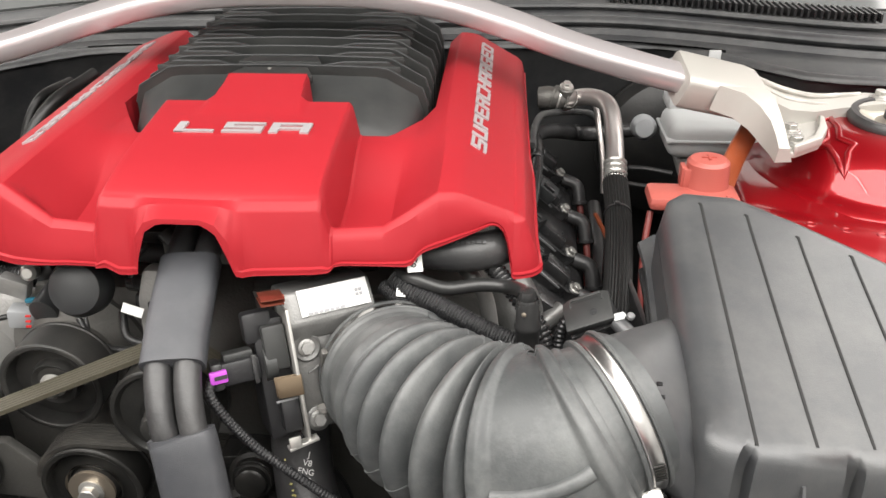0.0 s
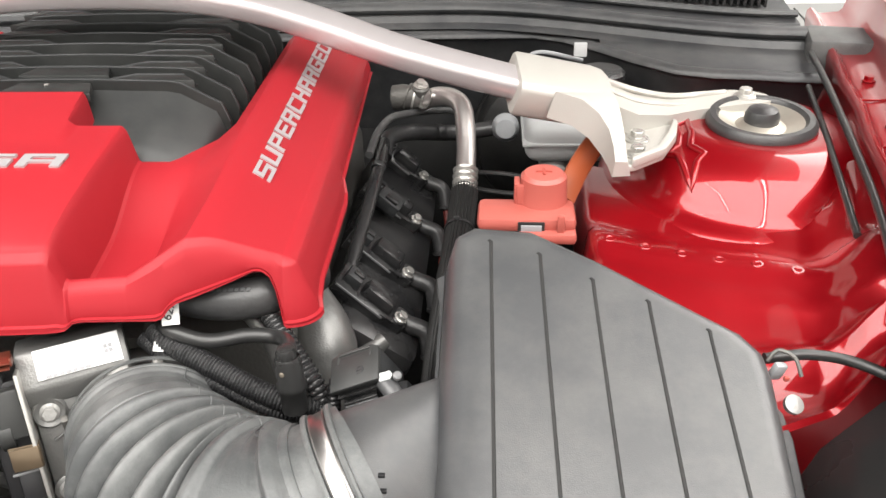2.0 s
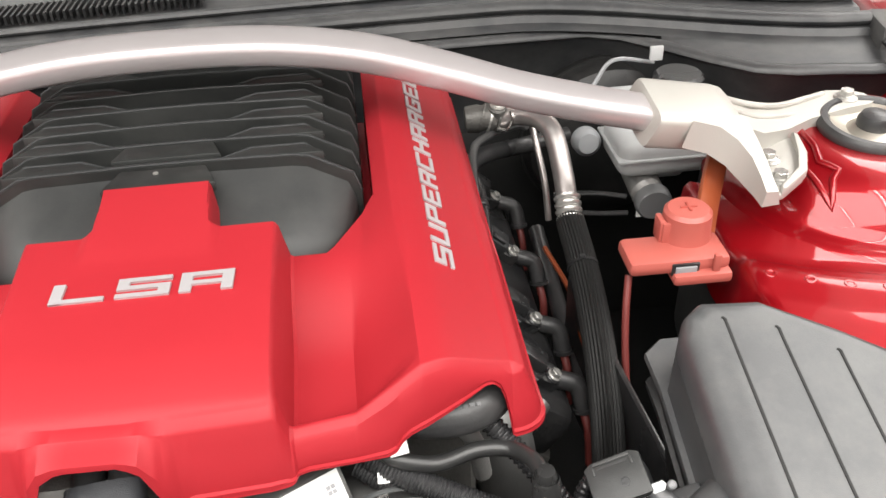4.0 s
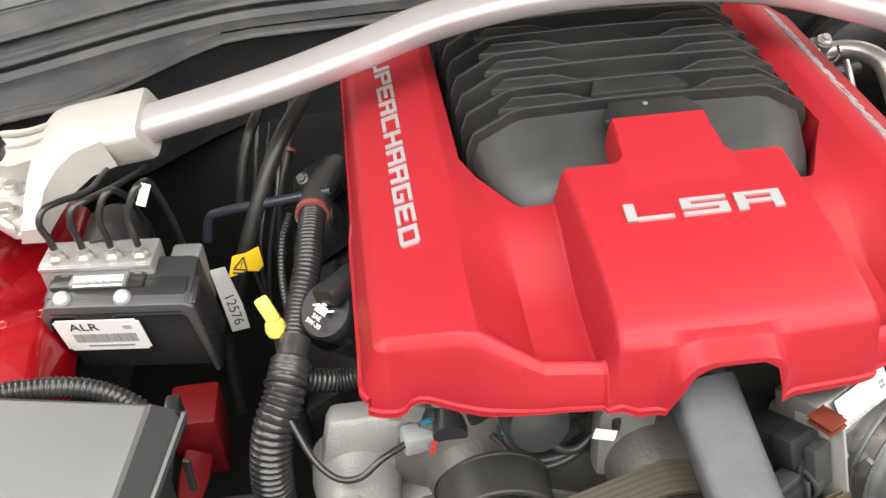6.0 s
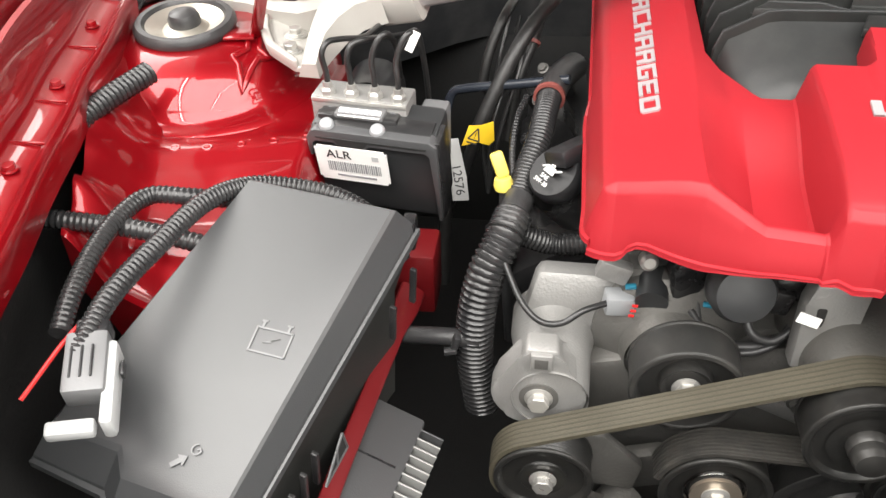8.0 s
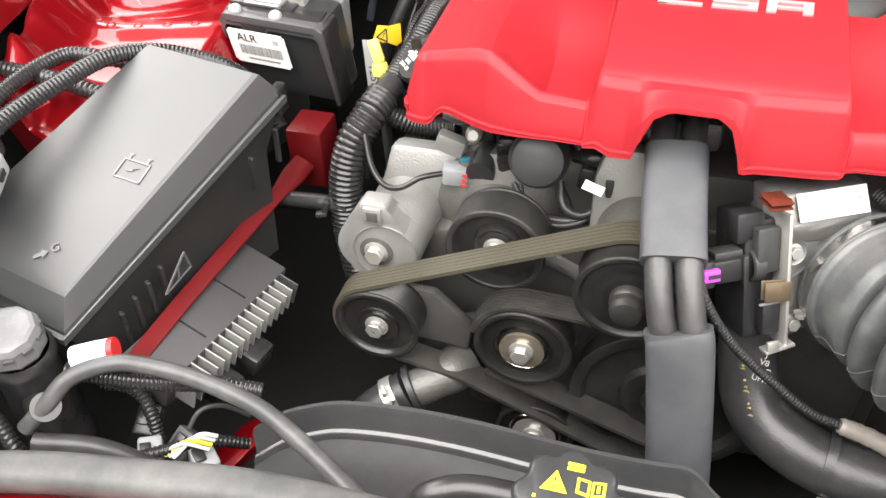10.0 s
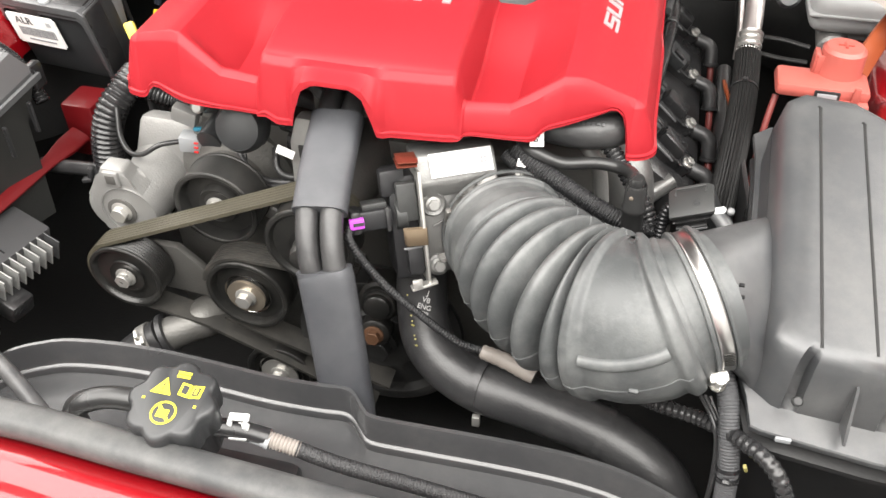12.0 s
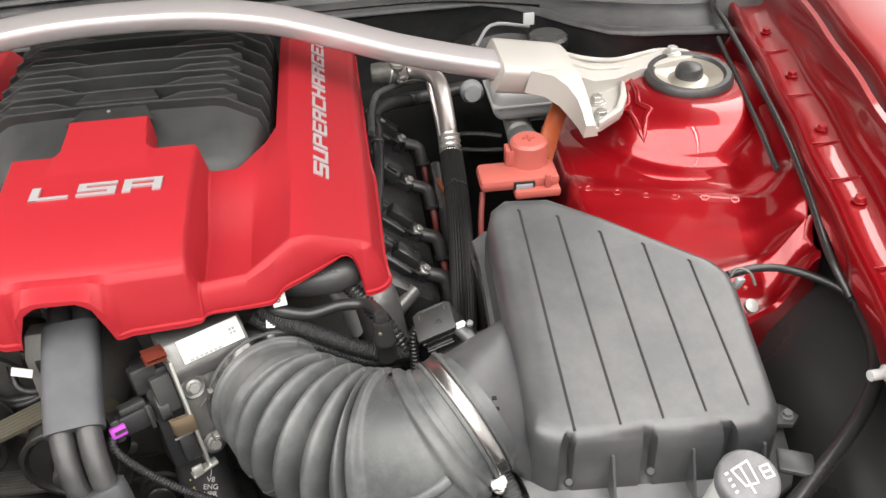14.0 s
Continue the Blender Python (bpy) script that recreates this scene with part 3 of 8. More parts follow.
def cover_top(x, y):
    ax = abs(x)
    rear = ease(y, 0.72, 0.86)
    rail = rail_top(ax, y, x > 0)
    yf = cover_front(x)
    floor = 0.923 + 0.021 * ease(y, 0.66, 0.81) - 0.021 * ease(y, yf + 0.001, yf + 0.016) * (1 - ease(y, 0.72, 0.812))
    lo, hi = 0.141 + 0.014 * rear, 0.1855 - 0.004 * rear
    z = floor + (rail - floor) * table(ax, [(lo, 0), (hi - 0.0015, 0.97), (hi, 1)])
    box = box_top(y)
    z = z + (box - z) * table(ax, [(0.0885, 1), (0.0898, 0.992), (0.0912, 0.96), (0.0930, 0.88), (0.0985, 0.05), (0.1010, 0)])
    edge = table(ax, [(0.0, 0.810), (0.128, 0.810), (0.166, 0.880), (0.1665, 1.4), (0.3, 1.4)])
    hole = table(y, [(edge, 0), (edge + 0.0015, 0.05), (edge + 0.005, 1)]) * table(ax, [(0.1655, 1), (0.1690, 0.05), (0.1705, 0)])
    z = z + (0.895 - z) * hole
    bump = 0.9765 + 0.016 * (y - 0.785) / 0.073
    side = 0.0415 + 0.004 * (1 - ease(y, 0.78, 0.86))
    k = table(ax, [(side - 0.0015, 1), (side, 0.95), (side + 0.006, 0.05), (side + 0.008, 0)]) * table(y, [(0.855, 1), (0.8575, 0.95), (0.861, 0.03), (0.862, 0)]) * ease(y, 0.775, 0.788)
    return max(z, z + (bump - z) * k)


def cover_bottom(x):
    arch = table(x, [(-0.068, 0.887), (-0.060, 0.890), (-0.056, 0.905), (-0.046, 0.931), (-0.034, 0.939), (0.002, 0.939), (0.012, 0.930), (0.020, 0.906), (0.023, 0.892), (0.028, 0.889)])
    if -0.068 < x < 0.028:
        return arch
    if x < 0:
        return table(x, [(-0.249, 0.867), (-0.245, 0.868), (-0.240, 0.872), (-0.236, 0.879), (-0.230, 0.884), (-0.222, 0.8855), (-0.212, 0.884), (-0.200, 0.8825), (-0.180, 0.882), (-0.160, 0.884), (-0.130, 0.888), (-0.099, 0.890), (-0.090, 0.892), (-0.085, 0.891), (-0.081, 0.887), (-0.068, 0.887)])
    return table(x, [(0.028, 0.889), (0.097, 0.8915), (0.104, 0.8955), (0.140, 0.8930), (0.160, 0.8910), (0.1650, 0.8925), (0.1695, 0.8985), (0.175, 0.9025), (0.183, 0.9050), (0.200, 0.9090), (0.216, 0.9130), (0.229, 0.9165), (0.235, 0.9150), (0.240, 0.9090), (0.2435, 0.8980), (0.2465, 0.8790), (0.2478, 0.8700), (0.249, 0.8675)])


OUTS = [(0, 0), (0.006, 0.05), (0.022, 0.12), (0.095, 0.33), (0.115, 0.37), (0.14, 0.385), (1.0, 0.93), (1.3, 1.1)]


def engine_cover():
    t = thing("engine_cover", (0, 0.85, 0.86), "glossy red moulded plastic engine cover with silver lettering", "engine cover")
    bm = bmesh.new()
    drops = (0.0, 0.006, 0.022, 0.095, 0.115, 0.14, 0.32, 0.55, 0.78, 0.90, 0.915, 0.93, 0.96, 1.0)
    half = sorted({round(0.006 * i, 4) for i in range(42)} | {0.010 + 0.0015 * i for i in range(14)} | {0.0545 + 0.0015 * i for i in range(10)} | {0.0400 + 0.0015 * i for i in range(10)} | {0.0885, 0.0898, 0.0905, 0.0912, 0.0920, 0.0930, 0.0948, 0.0965, 0.0975, 0.0985, 0.0995, 0.1010}
                  | {0.1385, 0.1400, 0.1410, 0.1425, 0.1550, 0.1640, 0.1655, 0.1668, 0.1680, 0.1690, 0.1698, 0.1705, 0.1720, 0.1815, 0.1830, 0.1845, 0.1855, 0.1870, 0.1890} | {0.2100 + 0.002 * i for i in range(20)} | {0.1580 + 0.0016 * i for i in range(14)} | {0.2410, 0.2425, 0.2435, 0.2445, 0.2460, 0.2475, 0.249})
    half = [h for h in half if h <= 0.249]
    xs = [-h for h in reversed(half) if h > 0] + half
    n = len(drops) - 1
    us = [("s", -0.249, n - i) for i in range(n)] + [("t", x, 0) for x in xs] + [("s", 0.249, i + 1) for i in range(n)]
    yabs = sorted({0.705 + 0.006 * i for i in range(71)} | {0.8080, 0.8095, 0.8105, 0.8115, 0.8130, 0.8145, 0.8155, 0.8170, 0.8540, 0.8555, 0.8570, 0.8580, 0.8590, 0.8600, 0.8610, 0.8620, 0.8640})
    fr = [0.0, 0.03, 0.08, 0.16, 0.28, 0.42, 0.56, 0.70, 0.85]
    vs = [("f", n - i) for i in range(n)] + [("n", f) for f in fr] + [("t", y) for y in yabs]
    grid = []
    for kind, vi in vs:
        row = []
        for uk, x, ui in us:
            yf = cover_front(x)
            y = vi if kind == "t" else yf + (0.705 - yf) * (vi if kind == "n" else 0.0)
            warp = table(abs(x), [(0.128, 0.0), (0.166, 0.07)]) * ease(y, 0.735, 0.805) * (1 - ease(y, 0.90, 1.06)) if kind == "t" else 0
            y += warp
            ztop = cover_top(x, y)
            bi = vi if kind == "f" else 0
            c = drops[max(bi, ui)]
            zb = cover_bottom(x) if bi >= ui else table(y, [(0.69, 0.866 if x > 0 else 0.876), (0.70, 0.874), (0.72, 0.879), (0.86, 0.880), (0.865, 0.895), (1.13, 0.915)])
            z = ztop + (zb - ztop) * c
            flat = 0.886 if abs(x) < 0.1 else 0.872
            bead = 0.04 * (ease(c, 0.90, 0.915) - ease(c, 0.93, 0.96)) - 0.06 * ease(c, 0.86, 0.90) + 0.06 * ease(c, 0.90, 0.915)
            deep = table((ztop - z) / max(0.02, ztop - flat), OUTS) + bead
            a = deep * drops[ui] / c if ui else 0.0
            b = deep * drops[bi] / c if bi else 0.0
            k = max(a, b) / math.hypot(a, b) if a > 0 and b > 0 else 1.0
            w = 1 - ease(abs(x + 0.017), 0.036, 0.052) if bi > ui else 0.0
            fwd = 0.022 * b * k * (1 - w) + w * 0.027 * (0.35 * ease(c, 0.0, 0.10) + 0.65 * ease(c, 0.05, 0.60))
            row.append(bm.verts.new((x + math.copysign(0.027 * a * k, x), y - fwd, z)))
        grid.append(row)
    for a, b in zip(grid, grid[1:]):
        for i in range(len(a) - 1):
            bm.faces.new((a[i], a[i + 1], b[i + 1], b[i]))
    part("shell", bm, M_COVER, t, smooth=28)
    # silver letters
    for ch, x in (("L", -0.0595), ("S", -0.0155), ("A", 0.0275)):
        m = frame_of((x, 0.7405, box_top(0.741) - 0.0004), (0, -0.13, 1))
        letter(ch, m, 0.0365, 0.0185, 0.0022, 0.06, t, M_LETTER)
    word = "SUPERCHARGED"
    for side in (1, -1):
        for i, ch in enumerate(word):
            y = (0.776 + 0.0272 * i) if side > 0 else (0.776 + 0.0272 * (11 - i) + 0.0232)
            mid = 0.2216 if side > 0 else 0.2285
            lean = (rail_top(mid - 0.008, y, side > 0) - rail_top(mid + 0.008, y, side > 0)) / 0.0160
            m = frame_of((side * mid, y, rail_top(mid, y, side > 0) - 0.0005), (side * lean, -0.03, 1), (0, side * 1.0, 0))
            letter(ch, m, 0.0232, 0.0168, 0.0020, 0.12, t, M_LETTER)
    return t


engine_cover()

# ---------------------------------------------------------------- supercharger


def supercharger():
    t = thing("supercharger", (0, 0.95, 0.85), "black ribbed supercharger housing rising through the engine cover", "supercharger")

    def ring(y, w, z, cham, drop, low=0.86):
        r = [(-w, y, low), (-w, y, z - drop), (-w + 0.006, y, z - drop * 0.55), (-w + cham, y, z - 0.002), (-w + cham + 0.012, y, z), (-0.02, y, z + 0.002), (0.02, y, z + 0.002)]
        return r + [(-x, yy, zz) for x, yy, zz in reversed(r[:5])]

    part("housing", loft([ring(0.890, 0.148, 0.972, 0.038, 0.038), ring(1.16, 0.148, 0.984, 0.038, 0.038)]), M_RIB, t, smooth=50)
    nose = [ring(0.812, 0.118, 0.928, 0.030, 0.030), ring(0.816, 0.128, 0.942, 0.034, 0.030), ring(0.832, 0.140, 0.952, 0.036, 0.032), ring(0.856, 0.148, 0.962, 0.038, 0.034),
            ring(0.880, 0.152, 0.974, 0.038, 0.036), ring(0.890, 0.153, 0.979, 0.038, 0.036)]
    part("nose", loft(nose), M_NOSE, t, "smooth rounded black nose", smooth=50)
    for k in range(8):
        y = 0.8905 + 0.0330 * k
        z = 0.9885 + 0.0013 * k
        a = ring(y, 0.1575, z - 0.001, 0.041, 0.040)
        b = ring(y + 0.002, 0.158, z, 0.041, 0.040)
        c = ring(y + 0.007, 0.1575, z - 0.001, 0.041, 0.040)
        d = ring(y + 0.031, 0.151, z - 0.014, 0.041, 0.040)
        part("rib", loft([a, b, c, d]), M_RIB, t, smooth=30)
        part("rib_lip", sweep(bmesh.new(), ring(y + 0.0012, 0.1578, z, 0.041, 0.040)[1:-1], 0.0013, 8), M_SATIN, t, "thin raised lip")
        for s in (-1, 1):
            # raised shoulders behind each lip, flaring towards the middle
            m = Matrix.Translation((0, y + 0.004, z - 0.012)) @ Matrix.Diagonal((s, 1, 1, 1))
            part("shoulder", prism([(0.040, -0.002), (0.130, -0.002), (0.113, 0.015), (0.070, 0.015)], m, 0.0128, 0.0012), M_RIB, t, smooth=30)
            q = [(s * 0.130, y + 0.006, z - 0.006), (s * 0.114, y + 0.018, z + 0.0008), (s * 0.069, y + 0.018, z + 0.0010), (s * 0.046, y + 0.004, z + 0.0006)]
            part("shoulder_lip", sweep(bmesh.new(), q, 0.0010, 6), M_SATIN, t)
        if k < 2:
            bm = prism([(-0.045, -0.018), (0.045, -0.018), (0.034, 0.012), (-0.034, 0.012)], Matrix.Translation((0.0, y - 0.004 - (0.012 if k == 0 else 0), z - 0.008)), 0.0095, 0.002)
            part("tab", bm, M_RIB, t, smooth=30)
    part("pin", lathe([(0.0022, 0), (0.0022, 0.001), (0, 0.0014)], (-0.004, 0.876, 0.9905), (0, 0, 1), 10), M_STEEL, t)
    return t


supercharger()

# ---------------------------------------------------------------- strut brace


def strut_brace():
    t = thing("strut_brace", (0, 1.04, 0.95), "bent silver aluminium strut brace with cast brackets at both ends", "strut brace")
    half = [(0.0, 1.001, 1.0440), (0.09, 0.996, 1.0425), (0.17, 0.988, 1.0325), (0.24, 0.977, 1.0145), (0.32, 0.971, 0.988), (0.44, 0.972, 0.955), (0.50, 0.985, 0.942)]
    pts = [(-x - 0.014 * ease(x, 0.2, 0.42), y + 0.013 * ease(x, 0.2, 0.42), z) for x, y, z in reversed(half[1:])] + half
    part("tube", sweep(bmesh.new(), spline(pts, 10), 0.0172, 24, flat=0.78, up=(0, -0.35, 1), square=3.6), M_TUBE, t, "brushed aluminium tube")
    for s in (1, -1):
        mir = Matrix.Diagonal((s, 1, 1, 1))
        d = Vector((0.11, 0.026, -0.030)).normalized()
        up = Vector((0, -0.35, 1))
        rings = []
        for q, w, h in ((0.0, 0.0300, 0.0200), (0.003, 0.0315, 0.0212), (0.085, 0.0320, 0.0205), (0.098, 0.0310, 0.0185), (0.106, 0.0270, 0.0140)):
            p = Vector((0.428, 0.972, 0.957)) + d * q
            u = (up - d * up.dot(d)).normalized()
            v = d.cross(u)
            rr = []
            for k in range(24):
                a = 2 * math.pi * k / 24
                c, e = math.cos(a), math.sin(a)
                c, e = math.copysign(abs(c) ** 0.34, c), math.copysign(abs(e) ** 0.34, e)
                rr.append(p + v * c * w + u * e * h)
            rings.append(rr)
        bm = loft(rings)
        # curved knee from the sleeve down to the toe
        knee = [[(0.462, 0.945, 0.930), (0.470, 0.946, 0.957), (0.530, 0.970, 0.946), (0.530, 0.962, 0.915)],
                [(0.488, 0.945, 0.921), (0.497, 0.944, 0.949), (0.534, 0.958, 0.940), (0.534, 0.954, 0.903)],
                [(0.505, 0.938, 0.910), (0.513, 0.936, 0.938), (0.536, 0.942, 0.932), (0.536, 0.942, 0.899)],
                [(0.516, 0.924, 0.899), (0.522, 0.921, 0.927), (0.537, 0.922, 0.923), (0.538, 0.922, 0.896)],
                [(0.521, 0.905, 0.895), (0.525, 0.904, 0.916), (0.537, 0.904, 0.914), (0.539, 0.904, 0.894)],
                [(0.523, 0.888, 0.892), (0.525, 0.888, 0.908), (0.537, 0.889, 0.907), (0.541, 0.890, 0.892)]]
        web = loft(knee)
        bmesh.ops.bevel(web, geom=[e for e in web.edges if e.calc_face_angle(0) > 0.9], offset=0.0032, segments=3, affect="EDGES")
        join(bm, web)
        # arm running back to the rear bolt
        arm = []
        for near, far, zn, zf, zb in (((0.505, 0.958), (0.505, 1.002), 0.944, 0.955, 0.920), ((0.530, 0.962), (0.526, 1.005), 0.937, 0.946, 0.910), ((0.558, 0.972), (0.560, 1.020), 0.922, 0.929, 0.899),
                                      ((0.592, 0.990), (0.598, 1.036), 0.914, 0.918, 0.897), ((0.630, 1.014), (0.640, 1.056), 0.911, 0.913, 0.897), ((0.680, 1.030), (0.676, 1.074), 0.911, 0.911, 0.897),
                                      ((0.704, 1.034), (0.700, 1.070), 0.911, 0.911, 0.897), ((0.716, 1.042), (0.712, 1.060), 0.911, 0.911, 0.897)):
            arm.append([(near[0], near[1], zb), (near[0], near[1], zn), (far[0], far[1], zf), (far[0], far[1], zb)])
        own = loft(arm)
        bmesh.ops.bevel(own, geom=[e for e in own.edges if e.calc_face_angle(0) > 0.9], offset=0.003, segments=2, affect="EDGES")
        join(bm, own)
        sweep(bm, spline([(0.520, 1.001, 0.950), (0.560, 1.016, 0.932), (0.600, 1.032, 0.9195), (0.640, 1.052, 0.9140), (0.668, 1.066, 0.9110)], 6), 0.0036, 8)
        sweep(bm, spline([(0.524, 0.985, 0.945), (0.560, 1.000, 0.9265), (0.600, 1.016, 0.9150), (0.616, 1.024, 0.9115)], 6), 0.0030, 8)
        # foot with a raised rim round the two bolts
        foot = [(0.530, 0.890), (0.544, 0.891), (0.576, 0.917), (0.592, 0.950), (0.601, 0.988), (0.592, 0.998), (0.530, 0.968)]
        prism(foot, Matrix.Translation((0, 0, 0.8955)), 0.0075, 0.002, bm)
        rim = [(0.541, 0.890), (0.546, 0.891), (0.578, 0.917), (0.594, 0.950), (0.602, 0.987), (0.597, 0.992), (0.588, 0.953), (0.573, 0.921), (0.542, 0.897)]
        prism(rim, Matrix.Translation((0, 0, 0.900)), 0.0105, 0.0018, bm)
        if s < 0:
            for v in bm.verts:
                v.co.y += 0.014 + 0.010 * ease(v.co.x, 0.54, 0.58) - 0.004 * ease(v.co.x, 0.62, 0.70)
                v.co.x += 0.016 + 0.015 * ease(v.co.x, 0.50, 0.58) + 0.010 * ease(v.co.x, 0.62, 0.70)
        bm.transform(mir)
        br = part("bracket", bm, M_BRACKET, t, "cream-grey cast aluminium bracket", smooth=45)
        for x, y, z in ((0.555, 0.952, 0.903), (0.550, 0.914, 0.903), (0.687, 1.052, 0.911)):
            if s < 0:
                x, y = x + (0.041 if x > 0.6 else 0.031), y + (0.020 if x > 0.6 else 0.023)
            part("washer", lathe([(0.0125, 0), (0.0125, 0.0018), (0.0112, 0.0026), (0.004, 0.0026)], (s * x, y, z), (0, 0, 1), 28), M_STEEL, br)
            bolt((s * x, y, z + 0.0024), (0, 0, 1), 0.013, br, M_STEEL)
    return t


strut_brace()

# ---------------------------------------------------------------- air box


def lid_z(y, x=0.48):
    return 0.8877 + 0.322 * (y - 0.60) - 0.075 * (x - 0.48)


def air_box():
    t = thing("air_box", (0.48, 0.6, 0.55), "dark grey grained plastic air filter box with grooved lid", "air box")
    out = [(0.371, 0.500), (0.373, 0.697), (0.380, 0.711), (0.393, 0.721), (0.437, 0.721), (0.487, 0.697), (0.556, 0.657), (0.585, 0.640), (0.597, 0.625), (0.599, 0.608), (0.597, 0.545),
           (0.595, 0.494), (0.589, 0.481), (0.574, 0.474)]
    sunk = [0] * len(out)
    for x in (0.545, 0.474, 0.403):
        for dx, k in ((0.0065, 0), (0.0040, 1), (-0.0040, 1), (-0.0065, 0)):
            out.append((x + dx, 0.474 + 0.004 * (0.566 - x - dx)))
            sunk.append(k)
    out += [(0.390, 0.476), (0.376, 0.485)]
    sunk += [0, 0]
    cx, cy = 0.48, 0.59

    def ring(s, dz, flat=None, slot=0.0):
        r = []
        for (x, y), k in zip(out, sunk):
            d = Vector((x - cx, y - cy))
            soft = x < 0.376 and s <= 0.0015 and dz > -0.02
            q = Vector((cx, cy)) + d + d.normalized() * (s * 0.35 if x < 0.38 and s > 0.004 else s)
            if soft:
                q.x += -1.3 * s + 0.002
            r.append((q.x, q.y + slot * k, flat if flat is not None else lid_z(q.y, q.x) + dz * (1.9 if soft else 1.0)))
        return r

    walls = [ring(0.003, -0.066), ring(0.003, -0.064, None, 0.004), ring(0.0025, -0.050, None, 0.010), ring(0.002, -0.026, None, 0.012), ring(0.0015, -0.014, None, 0.010), ring(0.0, -0.007, None, 0.007),
             ring(-0.003, -0.0025, None, 0.004), ring(-0.008, -0.0005, None, 0.001), ring(-0.014, 0.0)]
    part("lid", loft(walls, caps=(False, True)), M_ABOX, t, smooth=50)
    part("flange", loft([ring(0.003, -0.071), ring(0.026, -0.071), ring(0.027, -0.069), ring(0.027, -0.065), ring(0.026, -0.064), ring(0.002, -0.063)], caps=(True, False)), M_ABOX, t, smooth=30)
    part("base", loft([ring(-0.03, 0, 0.56), ring(-0.006, -0.14), ring(0.002, -0.101), ring(0.022, -0.096), ring(0.023, -0.090), ring(0.010, -0.088), ring(0.010, -0.080), ring(0.021, -0.078), ring(0.021, -0.0715)]), M_BASE, t, smooth=40)
    for (x0, y0), (x1, y1) in (((0.407, 0.703), (0.410, 0.497)), ((0.444, 0.694), (0.450, 0.499)), ((0.482, 0.674), (0.488, 0.500)), ((0.521, 0.658), (0.527, 0.502)), ((0.561, 0.637), (0.566, 0.503))):
        q = spline([(x0 - 0.003, y0 + 0.002, lid_z(y0 + 0.002, x0) - 0.0014), (x0, y0, lid_z(y0, x0) - 0.0002), (x0 + (x1 - x0) * 0.1, y0 + (y1 - y0) * 0.1, lid_z(y0 + (y1 - y0) * 0.1, x0) - 0.0004), (x1, y1, lid_z(y1, x1) - 0.0004), (x1, y1 - 0.004, lid_z(y1, x1) - 0.0030)], 6)
        part("groove", sweep(bmesh.new(), q, 0.0014, 6), M_DARK, t, "thin dark moulded line")
    for x in (0.403, 0.474, 0.545):
        part("screw", lathe([(0.0042, 0), (0.0042, 0.003), (0.003, 0.004), (0, 0.004)], (x, 0.4660, 0.8090), (0, -0.6, 1), 14), M_BASE, t)
    for x in (0.442, 0.513, 0.577):
        m = frame_of((x + 0.001, 0.4735, lid_z(0.4735, x) - 0.064), (-1, 0, 0), (0, -1, 0))
        part("gusset", prism([(0, 0), (0.023, 0), (0.023, 0.002), (0.003, 0.044), (0, 0.044)], m, 0.0022), M_ABOX, t, smooth=0)
    part("flange_tab", rbox((0.398, 0.4470, 0.784), (0.012, 0.003, 0.005), 0.001), M_DUCTG, t, "small pale tab")
    # screw lug and wire clip on the outer side
    part("lug", prism([(0.590, 0.510), (0.622, 0.503), (0.632, 0.512), (0.625, 0.525), (0.600, 0.545)], Matrix.Translation((0, 0, 0.794)), 0.006, 0.001), M_ABOX, t)
    bolt((0.621, 0.514, 0.800), (0, 0, 1), 0.008, t, M_DUCTD)
    # neck towards the hose
    ax = Vector((0.88, 0.36, 0.30)).normalized()
    c = Vector((0.323, 0.522, 0.845))
    wide = Vector((-ax.y, ax.x, 0)).normalized()
    high = ax.cross(wide)
    rings = []
    for s in [-0.5] + [k / 10 for k in range(11)]:
        g = ease(s, 0.0, 1.0) ** 0.8 if s > 0 else 0.0
        r = []
        for k in range(48):
            co, si = math.cos(2 * math.pi * k / 48), math.sin(2 * math.pi * k / 48)
            p0 = c + ax * 0.030 * s + (wide * co + high * si) * 0.0545
            y = 0.560 + 0.074 * math.copysign(abs(co) ** 0.8, co)
            top = lid_z(y) - 0.012
            p1 = Vector((0.386 - 0.004 * si, y, top - 0.060 + 0.060 * math.copysign(abs(si) ** 0.6, si)))
            r.append(p0.lerp(p1, g))
        rings.append(r)
    part("neck", loft(rings), M_ABOX, t, smooth=60)
    for k in range(3):
        a = radians(34 + 9 * k)
        n = Vector((-ax.y * -math.cos(a), ax.x * -math.cos(a), math.sin(a)))
        part("tick", rbox(c + ax * (0.0085 + 0.0012 * k) + n * 0.0552, (0.0042, 0.0028, 0.002), 0.0004), M_BLACK, t)
    return t


air_box()


